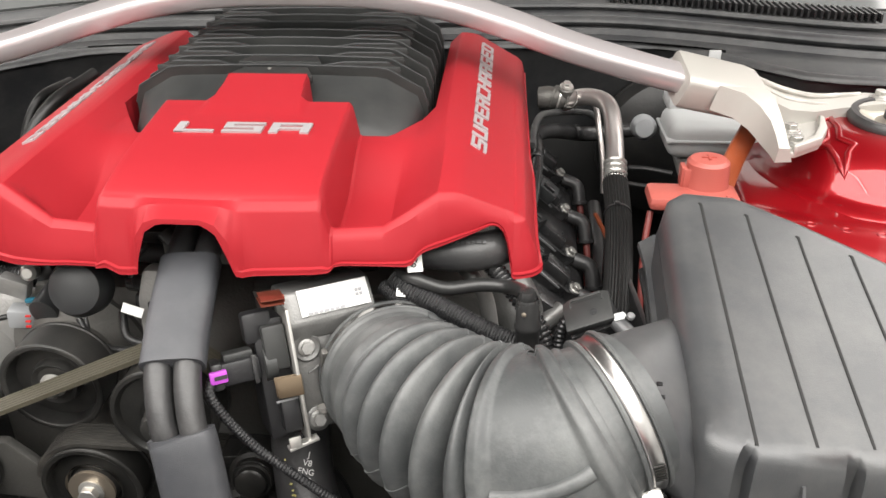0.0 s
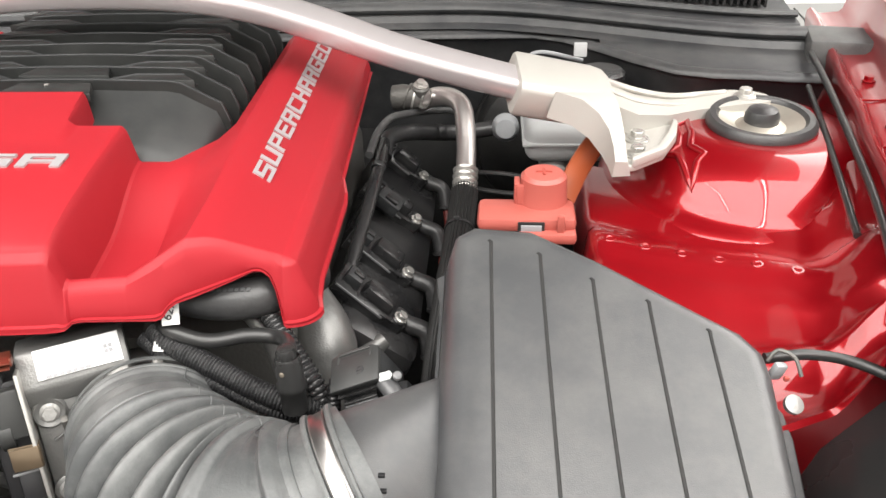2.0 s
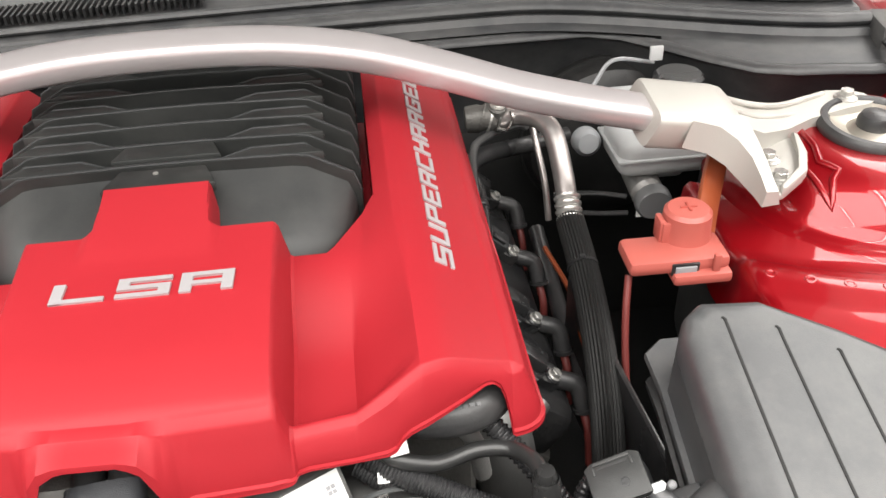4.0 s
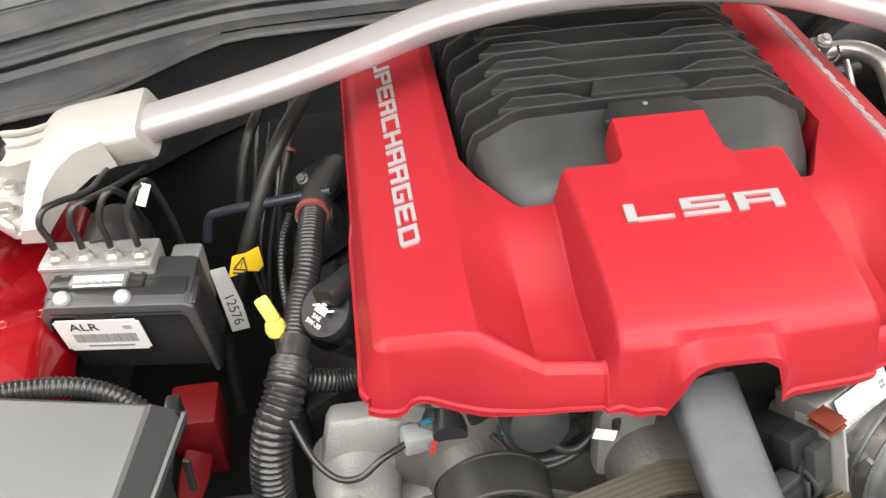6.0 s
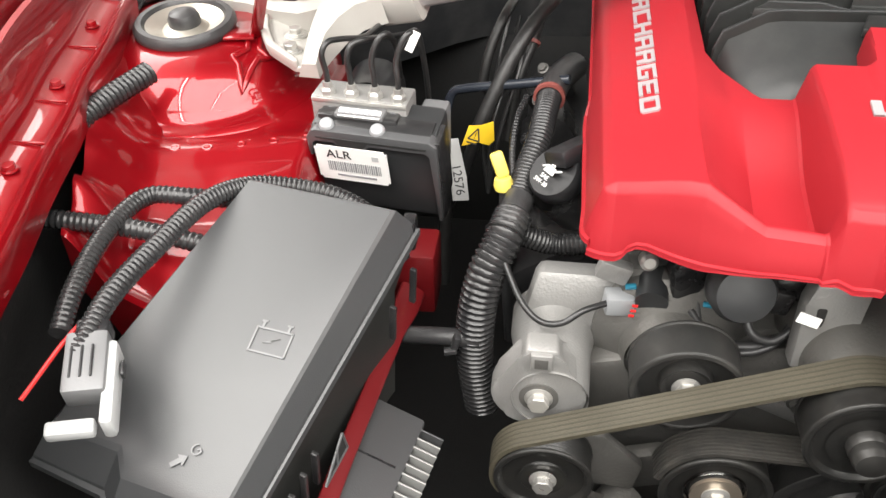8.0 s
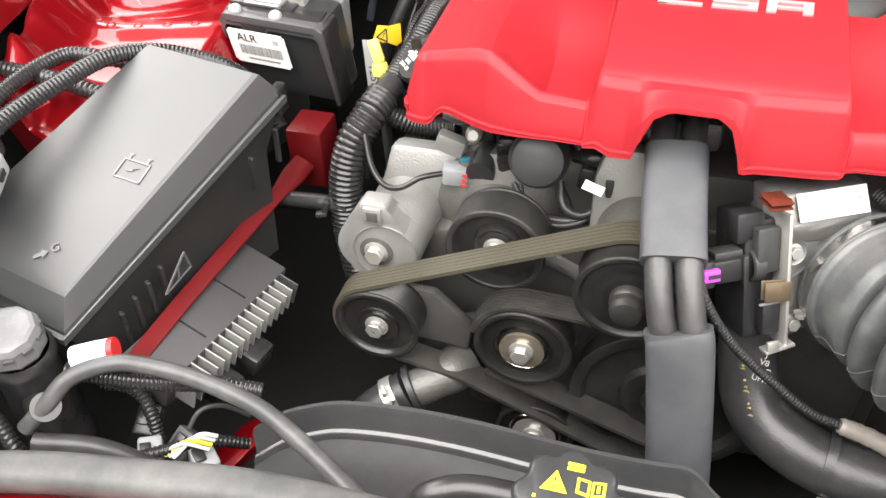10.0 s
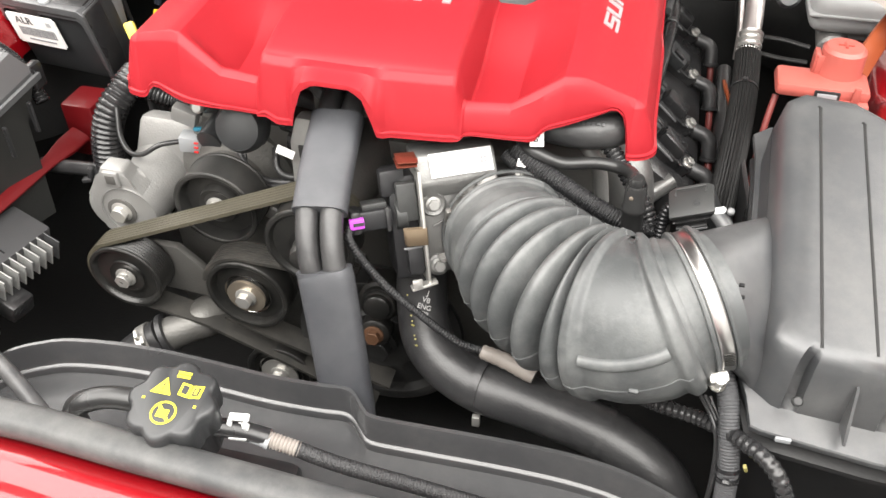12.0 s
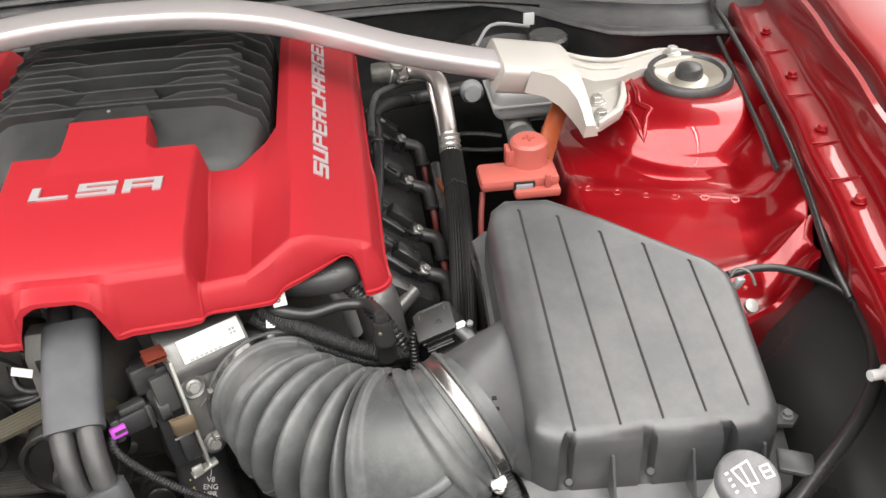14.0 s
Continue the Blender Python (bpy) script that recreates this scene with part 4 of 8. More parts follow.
def intake_hose():
    t = thing("intake_hose", (0.22, 0.55, 0.77), "dusty dark grey rubber bellows intake hose", "intake hose")
    ctl = [(0.1455, 0.6275, 0.7985), (0.160, 0.596, 0.806), (0.182, 0.566, 0.810), (0.210, 0.540, 0.812), (0.242, 0.522, 0.814), (0.281, 0.511, 0.825), (0.323, 0.522, 0.845), (0.334, 0.5265, 0.8487)]
    q = resample(spline(ctl, 30), 0.0012)
    n = len(q)
    rs = []
    for i in range(n):
        s = i * 0.0012
        u = s / ((n - 1) * 0.0012)
        base = table(u, [(0, 0.0600), (0.07, 0.0600), (0.11, 0.0585), (0.165, 0.0620), (0.195, 0.0590), (0.3, 0.063), (0.55, 0.067), (0.72, 0.069), (0.80, 0.067), (0.88, 0.060), (0.92, 0.0575), (1, 0.0575)])
        if 0.195 < u < 0.615:
            f = (u - 0.195) / 0.42 * 5 % 1.0
            base += 0.0062 - 0.0225 * (1 - math.sin(math.pi * f) ** 0.78)
        base += 0.0055 * ease(u, 0.60, 0.625) * (1 - ease(u, 0.645, 0.675)) + 0.0066 * ease(u, 0.820, 0.845) * (1 - ease(u, 0.862, 0.885)) - 0.002 * ease(u, 0.025, 0.03) * (1 - ease(u, 0.04, 0.045))
        base += 0.0022 * ease(u, 0.05, 0.06) * (1 - ease(u, 0.075, 0.085))
        rs.append(base)
    part("bellows", sweep(bmesh.new(), q, rs, 64), M_RUBBER, t, smooth=70)
    # mould seams along the hose
    for side in ((-0.30, -0.85, -0.27), (0.45, 0.35, 0.83)):
        line = []
        for i in range(int(n * 0.05), int(n * 0.86), 2):
            d = (q[i + 1] - q[i - 1]).normalized()
            e = Vector(side) - d * d.dot(Vector(side))
            line.append(q[i] + e.normalized() * (rs[i] + 0.0002))
        part("mould_seam", sweep(bmesh.new(), line, 0.0006, 6), M_RUBBER, t)
    # raised ledge and mould tab across the smooth elbow
    side = Vector((-0.30, -0.85, -0.27))
    ledge = []
    for i in range(int(n * 0.668), int(n * 0.832), 2):
        d = (q[i + 1] - q[i - 1]).normalized()
        e = (side - d * d.dot(side)).normalized()
        w = d.cross(e)
        a = radians(-24) if w.z < 0 else radians(24)
        ledge.append(q[i] + (e * math.cos(a) + w * math.sin(a)) * (rs[i] - 0.0012))
    part("ledge", sweep(bmesh.new(), ledge, 0.0058, 14), M_RUBBER, t, "raised moulded ledge")
    i = int(n * 0.75)
    d = (q[i + 1] - q[i - 1]).normalized()
    e = (side - d * d.dot(side)).normalized()
    part("mould_tab", rbox(q[i] + e * rs[i], (0.008, 0.004, 0.008), 0.0015, (30, 0, 0)), M_RUBBER, t)
    d = (q[int(n * 0.95)] - q[int(n * 0.90)]).normalized()
    part("cuff", lathe([(0.054, -0.006), (0.0605, -0.006), (0.0615, -0.003), (0.0615, 0.001), (0.0600, 0.003), (0.054, 0.003)], q[int(n * 0.885)], d, 56), M_RUBBER, t)
    ax = Vector((0.88, 0.36, 0.30)).normalized()
    c = Vector((0.323, 0.522, 0.845))
    clamp = part("clamp", lathe([(0.0575, -0.0056), (0.0592, -0.0056), (0.0598, -0.0046), (0.0588, -0.0030), (0.0588, 0.0030), (0.0598, 0.0046), (0.0592, 0.0056), (0.0575, 0.0056)], c, ax, 64), M_CLAMP, t, "bright steel hose clamp band")
    for k in (-1, 1):
        part("clamp_lip", lathe([(0.0560, -0.0022), (0.0606, -0.0016), (0.0612, 0.0), (0.0606, 0.0016), (0.0560, 0.0022)], c + ax * 0.0082 * k, ax, 64), M_RUBBER, t, "dusty rubber lip")
    side = Vector((ax.y, -ax.x, 0)).normalized()
    h = c + side * 0.052 + Vector((0, 0, -0.031))
    m = frame_of(h, (side * 0.85 + Vector((0, 0, -0.5))), ax)
    bm = prism([(-0.0075, -0.011), (0.0075, -0.011), (0.0075, 0.011), (-0.0075, 0.011)], m @ pose(0, 0, -0.002), 0.009, 0.002)
    part("screw_housing", bm, M_STEEL, clamp)
    tang = m.to_3x3() @ Vector((0, 1, 0))
    bolt(h + side * 0.006 - tang * 0.019, -tang, 0.009, clamp, M_CHROME)
    part("worm", loom([h + side * 0.005 - tang * 0.012, h + side * 0.005 + tang * 0.012], 0.0048, 0.002, 0.2, 10), M_STEEL, clamp)
    for k in range(6):
        a0 = radians(-31 + 19 + 2.8 * k)
        up = ax.cross(side).normalized()
        up = up if up.z > 0 else -up
        wv = side * math.cos(a0) + up * math.sin(a0)
        part("worm_slot", rbox(c + wv * 0.0597, (0.0085, 0.0012, 0.0012), 0.0002, (0, 0, math.degrees(math.atan2(ax.y, ax.x)))), M_PULLEY, clamp)
    # clamp band between two rubber lips at the throttle end
    d0 = (q[6] - q[0]).normalized()
    part("lip", lathe([(0.0590, -0.002), (0.0625, -0.001), (0.0630, 0.001), (0.0622, 0.003), (0.0590, 0.003)], q[0], d0, 64), M_RUBBER, t)
    neck = part("neck_clamp", lathe([(0.0600, 0.0035), (0.0616, 0.0035), (0.0616, 0.0125), (0.0600, 0.0125)], q[0], d0, 64), M_CLAMP, t, "dusty steel clamp band")
    part("lip", lathe([(0.0590, 0.013), (0.0622, 0.013), (0.0632, 0.0145), (0.0628, 0.0165), (0.0600, 0.0185)], q[0], d0, 64), M_RUBBER, t)
    up = (Vector((0, 0, 1)) - d0 * d0.z).normalized()
    left = d0.cross(up) if d0.cross(up).x < 0 else up.cross(d0)
    e = (left * 0.86 + up * 0.40).normalized()
    part("clamp_tab", rbox(q[0] + d0 * 0.008 + e * 0.0625, (0.005, 0.006, 0.020), 0.001, (20, 0, 30)), M_CASTD, neck)
    e = (left * 0.97 - up * 0.25).normalized()
    bolt(q[0] + d0 * 0.008 + e * 0.0640, -up, 0.008, neck, M_STEEL)
    return t


intake_hose()


def throttle_body():
    t = thing("throttle_body", (0.08, 0.62, 0.76), "cast aluminium throttle body with black motor cover and plug", "throttle body")
    back = Vector((-0.441, 0.83, -0.342)).normalized()
    m = frame_of((0.0665, 0.6105, 0.866), Vector((0.883, 0.469, 0)).cross(back), (0.883, 0.469, 0))

    def block(name, at, size, bevel, material, label="", turn=(0, 0, 0), parent=None):
        own = rbox(at, size, bevel, turn)
        own.transform(m)
        return part(name, own, material, parent or t, label)

    def front(u, v, d=0.0):
        return m @ Vector((u, d, v))

    part("bore", lathe([(0.056, -0.050), (0.058, -0.012), (0.058, 0.006), (0.055, 0.010), (0.050, 0.010), (0.048, -0.03), (0, -0.03)], front(0.0764, -0.0722, 0.006), -back, 56), M_TB, t)
    block("casting", (0.036, 0.036, -0.056), (0.074, 0.050, 0.106), 0.006, M_TB)
    case = prism([(0.0025, -0.0145), (0.012, 0.0125), (0.030, 0.0160), (0.050, 0.0160), (0.050, -0.030), (0.0095, -0.030)], m @ Matrix(((0, 0, 1, -0.003), (1, 0, 0, 0), (0, 1, 0, 0), (0, 0, 0, 1))), 0.078, 0.003)
    part("motor_case", case, M_TB, t)
    lab = block("paper_label", (0.0405, 0.0045, 0.0025), (0.060, 0.0008, 0.0225), 0, M_LABELTB, "white printed label", turn=(-19.4, 0, 0))
    for k in range(4):
        block("code_square", (0.0600 + 0.0035 * (k % 2), 0.0040 - 0.0012 * (k // 2), 0.0045 - 0.0035 * (k // 2)), (0.0026, 0.0006, 0.0026), 0, M_GREYINK, turn=(-19.4, 0, 0), parent=lab)
    for k in range(7):
        block("print_bar", (0.018 + 0.0046 * k, 0.0004, -0.0062), (0.0032 if k % 3 else 0.0040, 0.0006, 0.0024), 0, M_GREYINK, turn=(-19.4, 0, 0), parent=lab)
    block("casting_rib", (0.034, 0.0105, -0.0195), (0.034, 0.004, 0.0022), 0.0009, M_TB, turn=(0, -14, 0))
    block("casting_rib", (0.018, 0.0105, -0.054), (0.020, 0.004, 0.0022), 0.0009, M_TB, turn=(0, -24, 0))
    part("boss", lathe([(0.0125, 0), (0.0125, 0.003), (0.0108, 0.005), (0.0090, 0.0035), (0, 0.0035)], front(0.0111, -0.0356, 0.0125), -back, 32), M_TB, t)
    bolt(front(0.0111, -0.0356, 0.0090), -back, 0.0100, t, M_CAST)
    part("boss", lathe([(0.0110, 0), (0.0110, 0.004), (0.0090, 0.005), (0, 0.005)], front(0.0105, -0.098, 0.0125), -back, 28), M_TB, t)
    bolt(front(0.0105, -0.098, 0.0078), -back, 0.0105, t, M_CAST)
    block("side_plate", (-0.0025, 0.012, -0.054), (0.0030, 0.040, 0.114), 0.001, M_STEEL, "bright steel cover edge")
    cov = block("side_cover", (-0.017, 0.036, -0.056), (0.027, 0.050, 0.104), 0.004, M_COVERB)
    block("cover_step", (-0.0145, 0.008, -0.028), (0.019, 0.012, 0.038), 0.002, M_NOSE, parent=cov)
    block("cover_step", (-0.0120, 0.006, -0.086), (0.016, 0.014, 0.030), 0.003, M_COVERB, parent=cov)
    block("cover_step", (-0.0250, 0.020, -0.010), (0.024, 0.018, 0.026), 0.003, M_COVERB, parent=cov)
    rib = lathe([(0.013, 0), (0.015, 0.001), (0.015, 0.010), (0.013, 0.011)], front(-0.026, -0.042, 0.016), m.to_3x3() @ Vector((1, 0, 0)), 28)
    part("socket_ring", rib, M_NOSE, cov)
    block("cover_line", (-0.013, 0.0000, -0.0725), (0.020, 0.002, 0.002), 0.0005, M_DUCTD, parent=cov)
    # folded spring clips
    clip = block("clip", (-0.0120, -0.0015, 0.0160), (0.0190, 0.0200, 0.0014), 0.0005, M_COPPER, "copper coloured spring clip", turn=(14, 4, 0))
    block("clip_leaf", (-0.0130, -0.0020, 0.0122), (0.0190, 0.0200, 0.0014), 0.0005, M_COPPER, parent=clip, turn=(14, 4, 0))
    block("clip_back", (-0.0028, 0.0000, 0.0130), (0.0014, 0.0150, 0.006), 0.0005, M_COPPER, parent=clip)
    clip = block("clip", (-0.0105, -0.0060, -0.0605), (0.0205, 0.0014, 0.0170), 0.0005, M_BRONZE, "bronze coloured spring clip", turn=(0, 0, -14))
    block("clip_leaf", (-0.0115, -0.0020, -0.0600), (0.0205, 0.0012, 0.0170), 0.0005, M_BRONZE, parent=clip, turn=(0, 0, -14))
    block("clip_back", (-0.0005, -0.0010, -0.0605), (0.0012, 0.0120, 0.0170), 0.0004, M_BRONZE, parent=clip)
    block("clip", (-0.0080, -0.0040, -0.1105), (0.026, 0.012, 0.0030), 0.0008, M_STEEL, "bright spring clip end", turn=(0, -8, 0))
    block("clip_fold", (-0.0150, -0.0090, -0.1065), (0.010, 0.003, 0.009), 0.0008, M_STEEL)
    plug = block("plug", (-0.047, 0.015, -0.041), (0.036, 0.022, 0.020), 0.003, M_COVERB)
    block("plug_rib", (-0.034, 0.003, -0.041), (0.004, 0.004, 0.024), 0.001, M_BLACK, parent=plug)
    block("plug_latch", (-0.045, 0.016, -0.0285), (0.024, 0.016, 0.006), 0.0015, M_NOSE, parent=plug)
    block("plug_collar", (-0.0640, 0.014, -0.041), (0.010, 0.024, 0.023), 0.003, M_BLACK, parent=plug)
    block("lock", (-0.0640, 0.0010, -0.0400), (0.014, 0.006, 0.010), 0.001, M_PURPLE, "purple plug lock", parent=plug)
    block("lock_slot", (-0.0625, -0.0023, -0.0400), (0.010, 0.001, 0.0032), 0, M_BLACK, parent=plug)
    return t


throttle_body()

th = thing("sensor_harness", (0.1, 0.55, 0.72), "thin black braided wire loom curving over the coolant hose", "wire loom")
part("loom", loom([(0.010, 0.574, 0.826), (0.0135, 0.556, 0.816), (0.040, 0.553, 0.777), (0.080, 0.550, 0.742), (0.118, 0.548, 0.715), (0.150, 0.552, 0.703)], 0.0043, 0.003, 0.14, 10), M_BRAID, th)
part("tape", tube([(0.140, 0.550, 0.706), (0.165, 0.548, 0.700), (0.195, 0.540, 0.694)], [0.0062, 0.0076, 0.0072, 0.0080, 0.0074, 0.0082, 0.0075, 0.0080, 0.0084, 0.0076, 0.0082, 0.0078, 0.0084, 0.0078, 0.0082, 0.0076, 0.0070], 12), M_TAPE, th, "tan tape wrap")

# two hoses in a flat grey sleeve
dh = thing("sleeved_hoses", (0.0, 0.55, 0.62), "pair of hoses in a flat grey woven sleeve", "hose")
mid = [(-0.024, 0.690, 0.905), (-0.025, 0.662, 0.893), (-0.020, 0.600, 0.866), (-0.014, 0.556, 0.843), (-0.006, 0.530, 0.815), (0.002, 0.520, 0.786), (0.016, 0.498, 0.690), (0.026, 0.48, 0.60)]
for dx in (-0.0118, 0.0118):
    part("hose", tube([(x + dx, y, z) for x, y, z in mid], 0.0108, 14), M_HOSE, dh, "black rubber hose")
part("sleeve", sweep(bmesh.new(), spline([(-0.0245, 0.650, 0.888), (-0.020, 0.600, 0.866), (-0.0145, 0.558, 0.845)], 8), 0.0255, 20, flat=0.52, up=(0, -0.5, 1), square=3.2), M_SLEEVE, dh)
part("sleeve", sweep(bmesh.new(), spline([(-0.003, 0.5265, 0.806), (0.002, 0.519, 0.786), (0.016, 0.497, 0.690), (0.026, 0.479, 0.60)], 8), 0.0262, 20, flat=0.52, up=(0, -1, 0.2), square=3.2), M_SLEEVE, dh)

# ---------------------------------------------------------------- pulleys and belt


def pulley(name, c, r, w, label, dish=0.006, hub=0.016, bolt_size=0.017, bolt_mat=None, ring=None, grooves=0, steel=None):
    """A belt pulley turning about y; c is the middle of its front face."""
    t = thing(name, (c[0], c[1], c[2] - r), label, "pulley", "belt pulleys")
    ax = (0, -1, 0)
    rim = [(r * 0.9, -w), (r, -w), (r * 1.03, -w + 0.001), (r * 1.03, -w + 0.003)]
    if grooves:
        g = (w - 0.008) / grooves
        for i in range(grooves):
            h = -w + 0.004 + g * i
            rim += [(r, h), (r - 0.0018, h + g * 0.5), (r, h + g * 0.98)]
    else:
        rim += [(r, -w + 0.004), (r, -0.004)]
    rim += [(r * 1.03, -0.003), (r * 1.03, -0.001), (r, 0), (r * 0.93, 0), (r * 0.90, -0.001), (r * 0.86, -dish), (r * 0.5, -dish), (r * 0.46, -dish * 0.4), (hub * 1.25, -dish * 0.4), (hub, -dish * 0.6), (0, -dish * 0.6)]
    part("wheel", lathe(rim, c, ax, 56), steel or M_PULLEY, t, smooth=35)
    part("rim_edge", lathe([(r * 1.028, -0.0022), (r * 1.036, -0.002), (r * 1.036, -0.0012), (r * 1.028, -0.0006)], c, ax, 56), M_DRUM, t, "worn rim edge")
    if ring:
        part("bearing_seal", lathe([(hub * 1.0, -dish * 0.6), (hub * 1.45, -dish * 0.35), (hub * 1.5, 0.001), (hub * 1.1, 0.0015), (hub * 0.8, 0.001), (0, 0.001)], c, ax, 40), ring, t, "steel bearing seal")
        part("bearing_ring", lathe([(hub * 1.70, -dish * 0.9), (hub * 1.85, -dish * 0.5), (hub * 1.80, -dish * 0.3), (hub * 1.68, -dish * 0.5)], c, ax, 48), M_CHROME, t, "bright bearing ring")
    bolt((c[0], c[1] - 0.001 if ring else c[1] + dish * 0.4, c[2]), ax, bolt_size, t, bolt_mat)
    return t


pulley("tensioner_pulley", (-0.287, 0.600, 0.664), 0.043, 0.034, "grooved black belt tensioner pulley with a zinc bolt", hub=0.018, grooves=7)
pulley("idler_pulley", (-0.137, 0.602, 0.667), 0.047, 0.030, "smooth black idler pulley with a bright bearing", dish=0.009, hub=0.015, ring=M_RUST)
pulley("water_pump_pulley", (-0.173, 0.636, 0.757), 0.047, 0.040, "dusty black water pump pulley behind the belt", dish=0.016, hub=0.017, steel=M_DRUM)
pulley("supercharger_pulley", (-0.044, 0.585, 0.772), 0.046, 0.036, "black supercharger drive pulley with a large hub nut", dish=0.004, hub=0.024, bolt_size=0.012, bolt_mat=M_PULLEY)
pulley("lower_idler_pulley", (-0.121, 0.612, 0.528), 0.042, 0.030, "small lower black idler pulley with a steel bolt", hub=0.016, ring=M_STEEL)
# crank wheel and bolt are coloured black for the unlit recess round them
pulley("crank_pulley", (0.005, 0.625, 0.600), 0.092, 0.034, "large crankshaft pulley coloured black for the shade deep in the bay", dish=0.012, hub=0.03, bolt_size=0.03, bolt_mat=M_FAR, steel=M_FAR)


hub = bpy.data.objects["supercharger_pulley"]
part("hub_nut", lathe([(0.016, -0.004), (0.016, 0.004), (0.0145, 0.006), (0.0150, 0.008), (0.0145, 0.010), (0.0150, 0.012), (0.0145, 0.014), (0.0130, 0.019), (0.010, 0.020), (0, 0.020)], (-0.044, 0.585, 0.772), (0, -1, 0), 32), M_DRUM, hub, "ridged round hub nut")


def arc(c, r, a0, a1, n=14):
    return [(c[0] + r * math.cos(radians(a0 + (a1 - a0) * i / n)), c[1] + r * math.sin(radians(a0 + (a1 - a0) * i / n))) for i in range(n + 1)]


def belt(name, pts, y0, y1, label, thick=0.0042, ribs=0, skin=None, outward=False):
    t = thing(name, (pts[0][0], (y0 + y1) / 2, min(p[1] for p in pts)), label, "drive belt")
    rows_in, rows_out = [], []
    for i, p in enumerate(pts):
        a, b = Vector(pts[max(i - 1, 0)]), Vector(pts[min(i + 1, len(pts) - 1)])
        d = (b - a).normalized()
        nrm = Vector((-d.y, d.x))
        rows_in.append(Vector(p))
        rows_out.append(Vector(p) + nrm * thick)
    rings = []
    for a, b in zip(rows_in, rows_out):
        rings.append([(a.x, y0, a.y), (a.x, y1, a.y), (b.x, y1, b.y), (b.x, y0, b.y)])
    part("band", loft(rings), skin or M_BELT, t, smooth=40)
    if skin is None:
        for k in range(5):
            yy = y0 + (y1 - y0) * (k + 0.7) / 5.4
            worn = [[(p.x, yy - 0.0007, p.y), (p.x, yy + 0.0007, p.y), (q.x, yy + 0.0007, q.y), (q.x, yy - 0.0007, q.y)] for p, q in ((b, b + (b - a) * 0.06) for a, b in zip(rows_in, rows_out))]
            part("worn_line", loft(worn), M_BELTL, t, "darker worn line along the belt")
    if ribs:
        for k in range(ribs):
            yy = y0 + (y1 - y0) * (k + 0.5) / ribs
            hw = (y1 - y0) / ribs * 0.36
            rg = []
            for a, b in zip(rows_in, rows_out):
                q = (b - a).normalized() * (0.0022 if outward else -0.0024)
                a = b if outward else a
                rg.append([(a.x, yy - hw, a.y), (a.x, yy + hw, a.y), (a.x + q.x, yy + hw * 0.5, a.y + q.y), (a.x + q.x, yy - hw * 0.5, a.y + q.y)])
            part("rib", loft(rg), M_BELTR, t, smooth=30)
    return t


T, S, I = (-0.287, 0.664), (-0.044, 0.772), (-0.137, 0.667)
belt("drive_belt", arc(T, 0.0445, 215, 108)[::1] + arc(S, 0.0475, 108, 20), 0.604, 0.632, "worn brown-grey ribbed belt over the tensioner and supercharger pulleys")
belt("drive_belt", arc(I, 0.0485, 170, 84) + [(-0.06, 0.713), (-0.01, 0.709)], 0.606, 0.634, "black ribbed belt run over the idler pulley", ribs=7, skin=M_BELTR, outward=True)
belt("drive_belt", arc(T, 0.0445, 300, 240)[::-1][::-1] + [(-0.20, 0.600), (-0.10, 0.555), (0.0, 0.508)], 0.604, 0.632, "black ribbed belt run below the idler pulley", ribs=6, skin=M_BELTR)
belt("drive_belt", [(-0.175, 0.618), (-0.10, 0.590), (0.02, 0.545)], 0.606, 0.634, "dark belt run down to the crankshaft pulley", skin=M_BELTR)


def tensioner():
    t = thing("belt_tensioner", (-0.296, 0.68, 0.66), "cast aluminium belt tensioner arm with a square drive hole", "belt tensioner")
    c = Vector((-0.296, 0.641, 0.728))
    poly = []
    for i in range(25):
        a = radians(150 + 240 * i / 24)
        poly.append((0.043 * math.cos(a), 0.038 * math.sin(a)))
    poly += [(0.026, 0.034), (0.017, 0.044), (0.014, 0.058), (-0.014, 0.058), (-0.017, 0.044), (-0.030, 0.030)]
    m = frame_of(c + Vector((0, 0.026, 0)), (0, -1, 0), (1, 0, 0))
    arm = part("arm", prism(poly, m, 0.024, 0.004), M_CAST, t)
    boss = part("drive_boss", rbox(c + Vector((0.0, 0.0005, 0.046)), (0.0185, 0.005, 0.0185), 0.0012), M_CAST, arm, "raised square boss")
    part("drive_hole", rbox(c + Vector((0.0, -0.0012, 0.046)), (0.0115, 0.003, 0.0115), 0.0006), M_CASTD, boss, "square drive hole")
    part("bolt_washer", lathe([(0.0175, 0), (0.0175, 0.0016), (0.012, 0.002)], c + Vector((0, 0.002, 0)), (0, -1, 0), 28), M_CASTD, arm)
    bolt(c + Vector((0, 0.001, 0)), (0, -1, 0), 0.0175, arm)
    part("spring_case", lathe([(0.040, 0.0), (0.040, 0.03), (0.036, 0.05), (0.034, 0.11)], c + Vector((0.01, 0.11, 0.0)), (0, -1, 0), 36), M_CAST, t)
    part("mount_arm", prism([(-0.05, -0.03), (0.02, -0.03), (0.045, 0.02), (0.04, 0.035), (-0.035, 0.035)], frame_of((-0.27, 0.75, 0.76), (0, -1, 0.25), (1, 0, 0)), 0.03, 0.008), M_CAST, t)
    part("lower_arm", prism([(-0.06, -0.065), (0.055, -0.075), (0.06, -0.04), (0.02, 0.0), (-0.03, 0.0)], frame_of((-0.255, 0.648, 0.69), (0, -1, 0), (1, 0, 0)), 0.012, 0.004), M_CASTD, t)
    return t


tensioner()


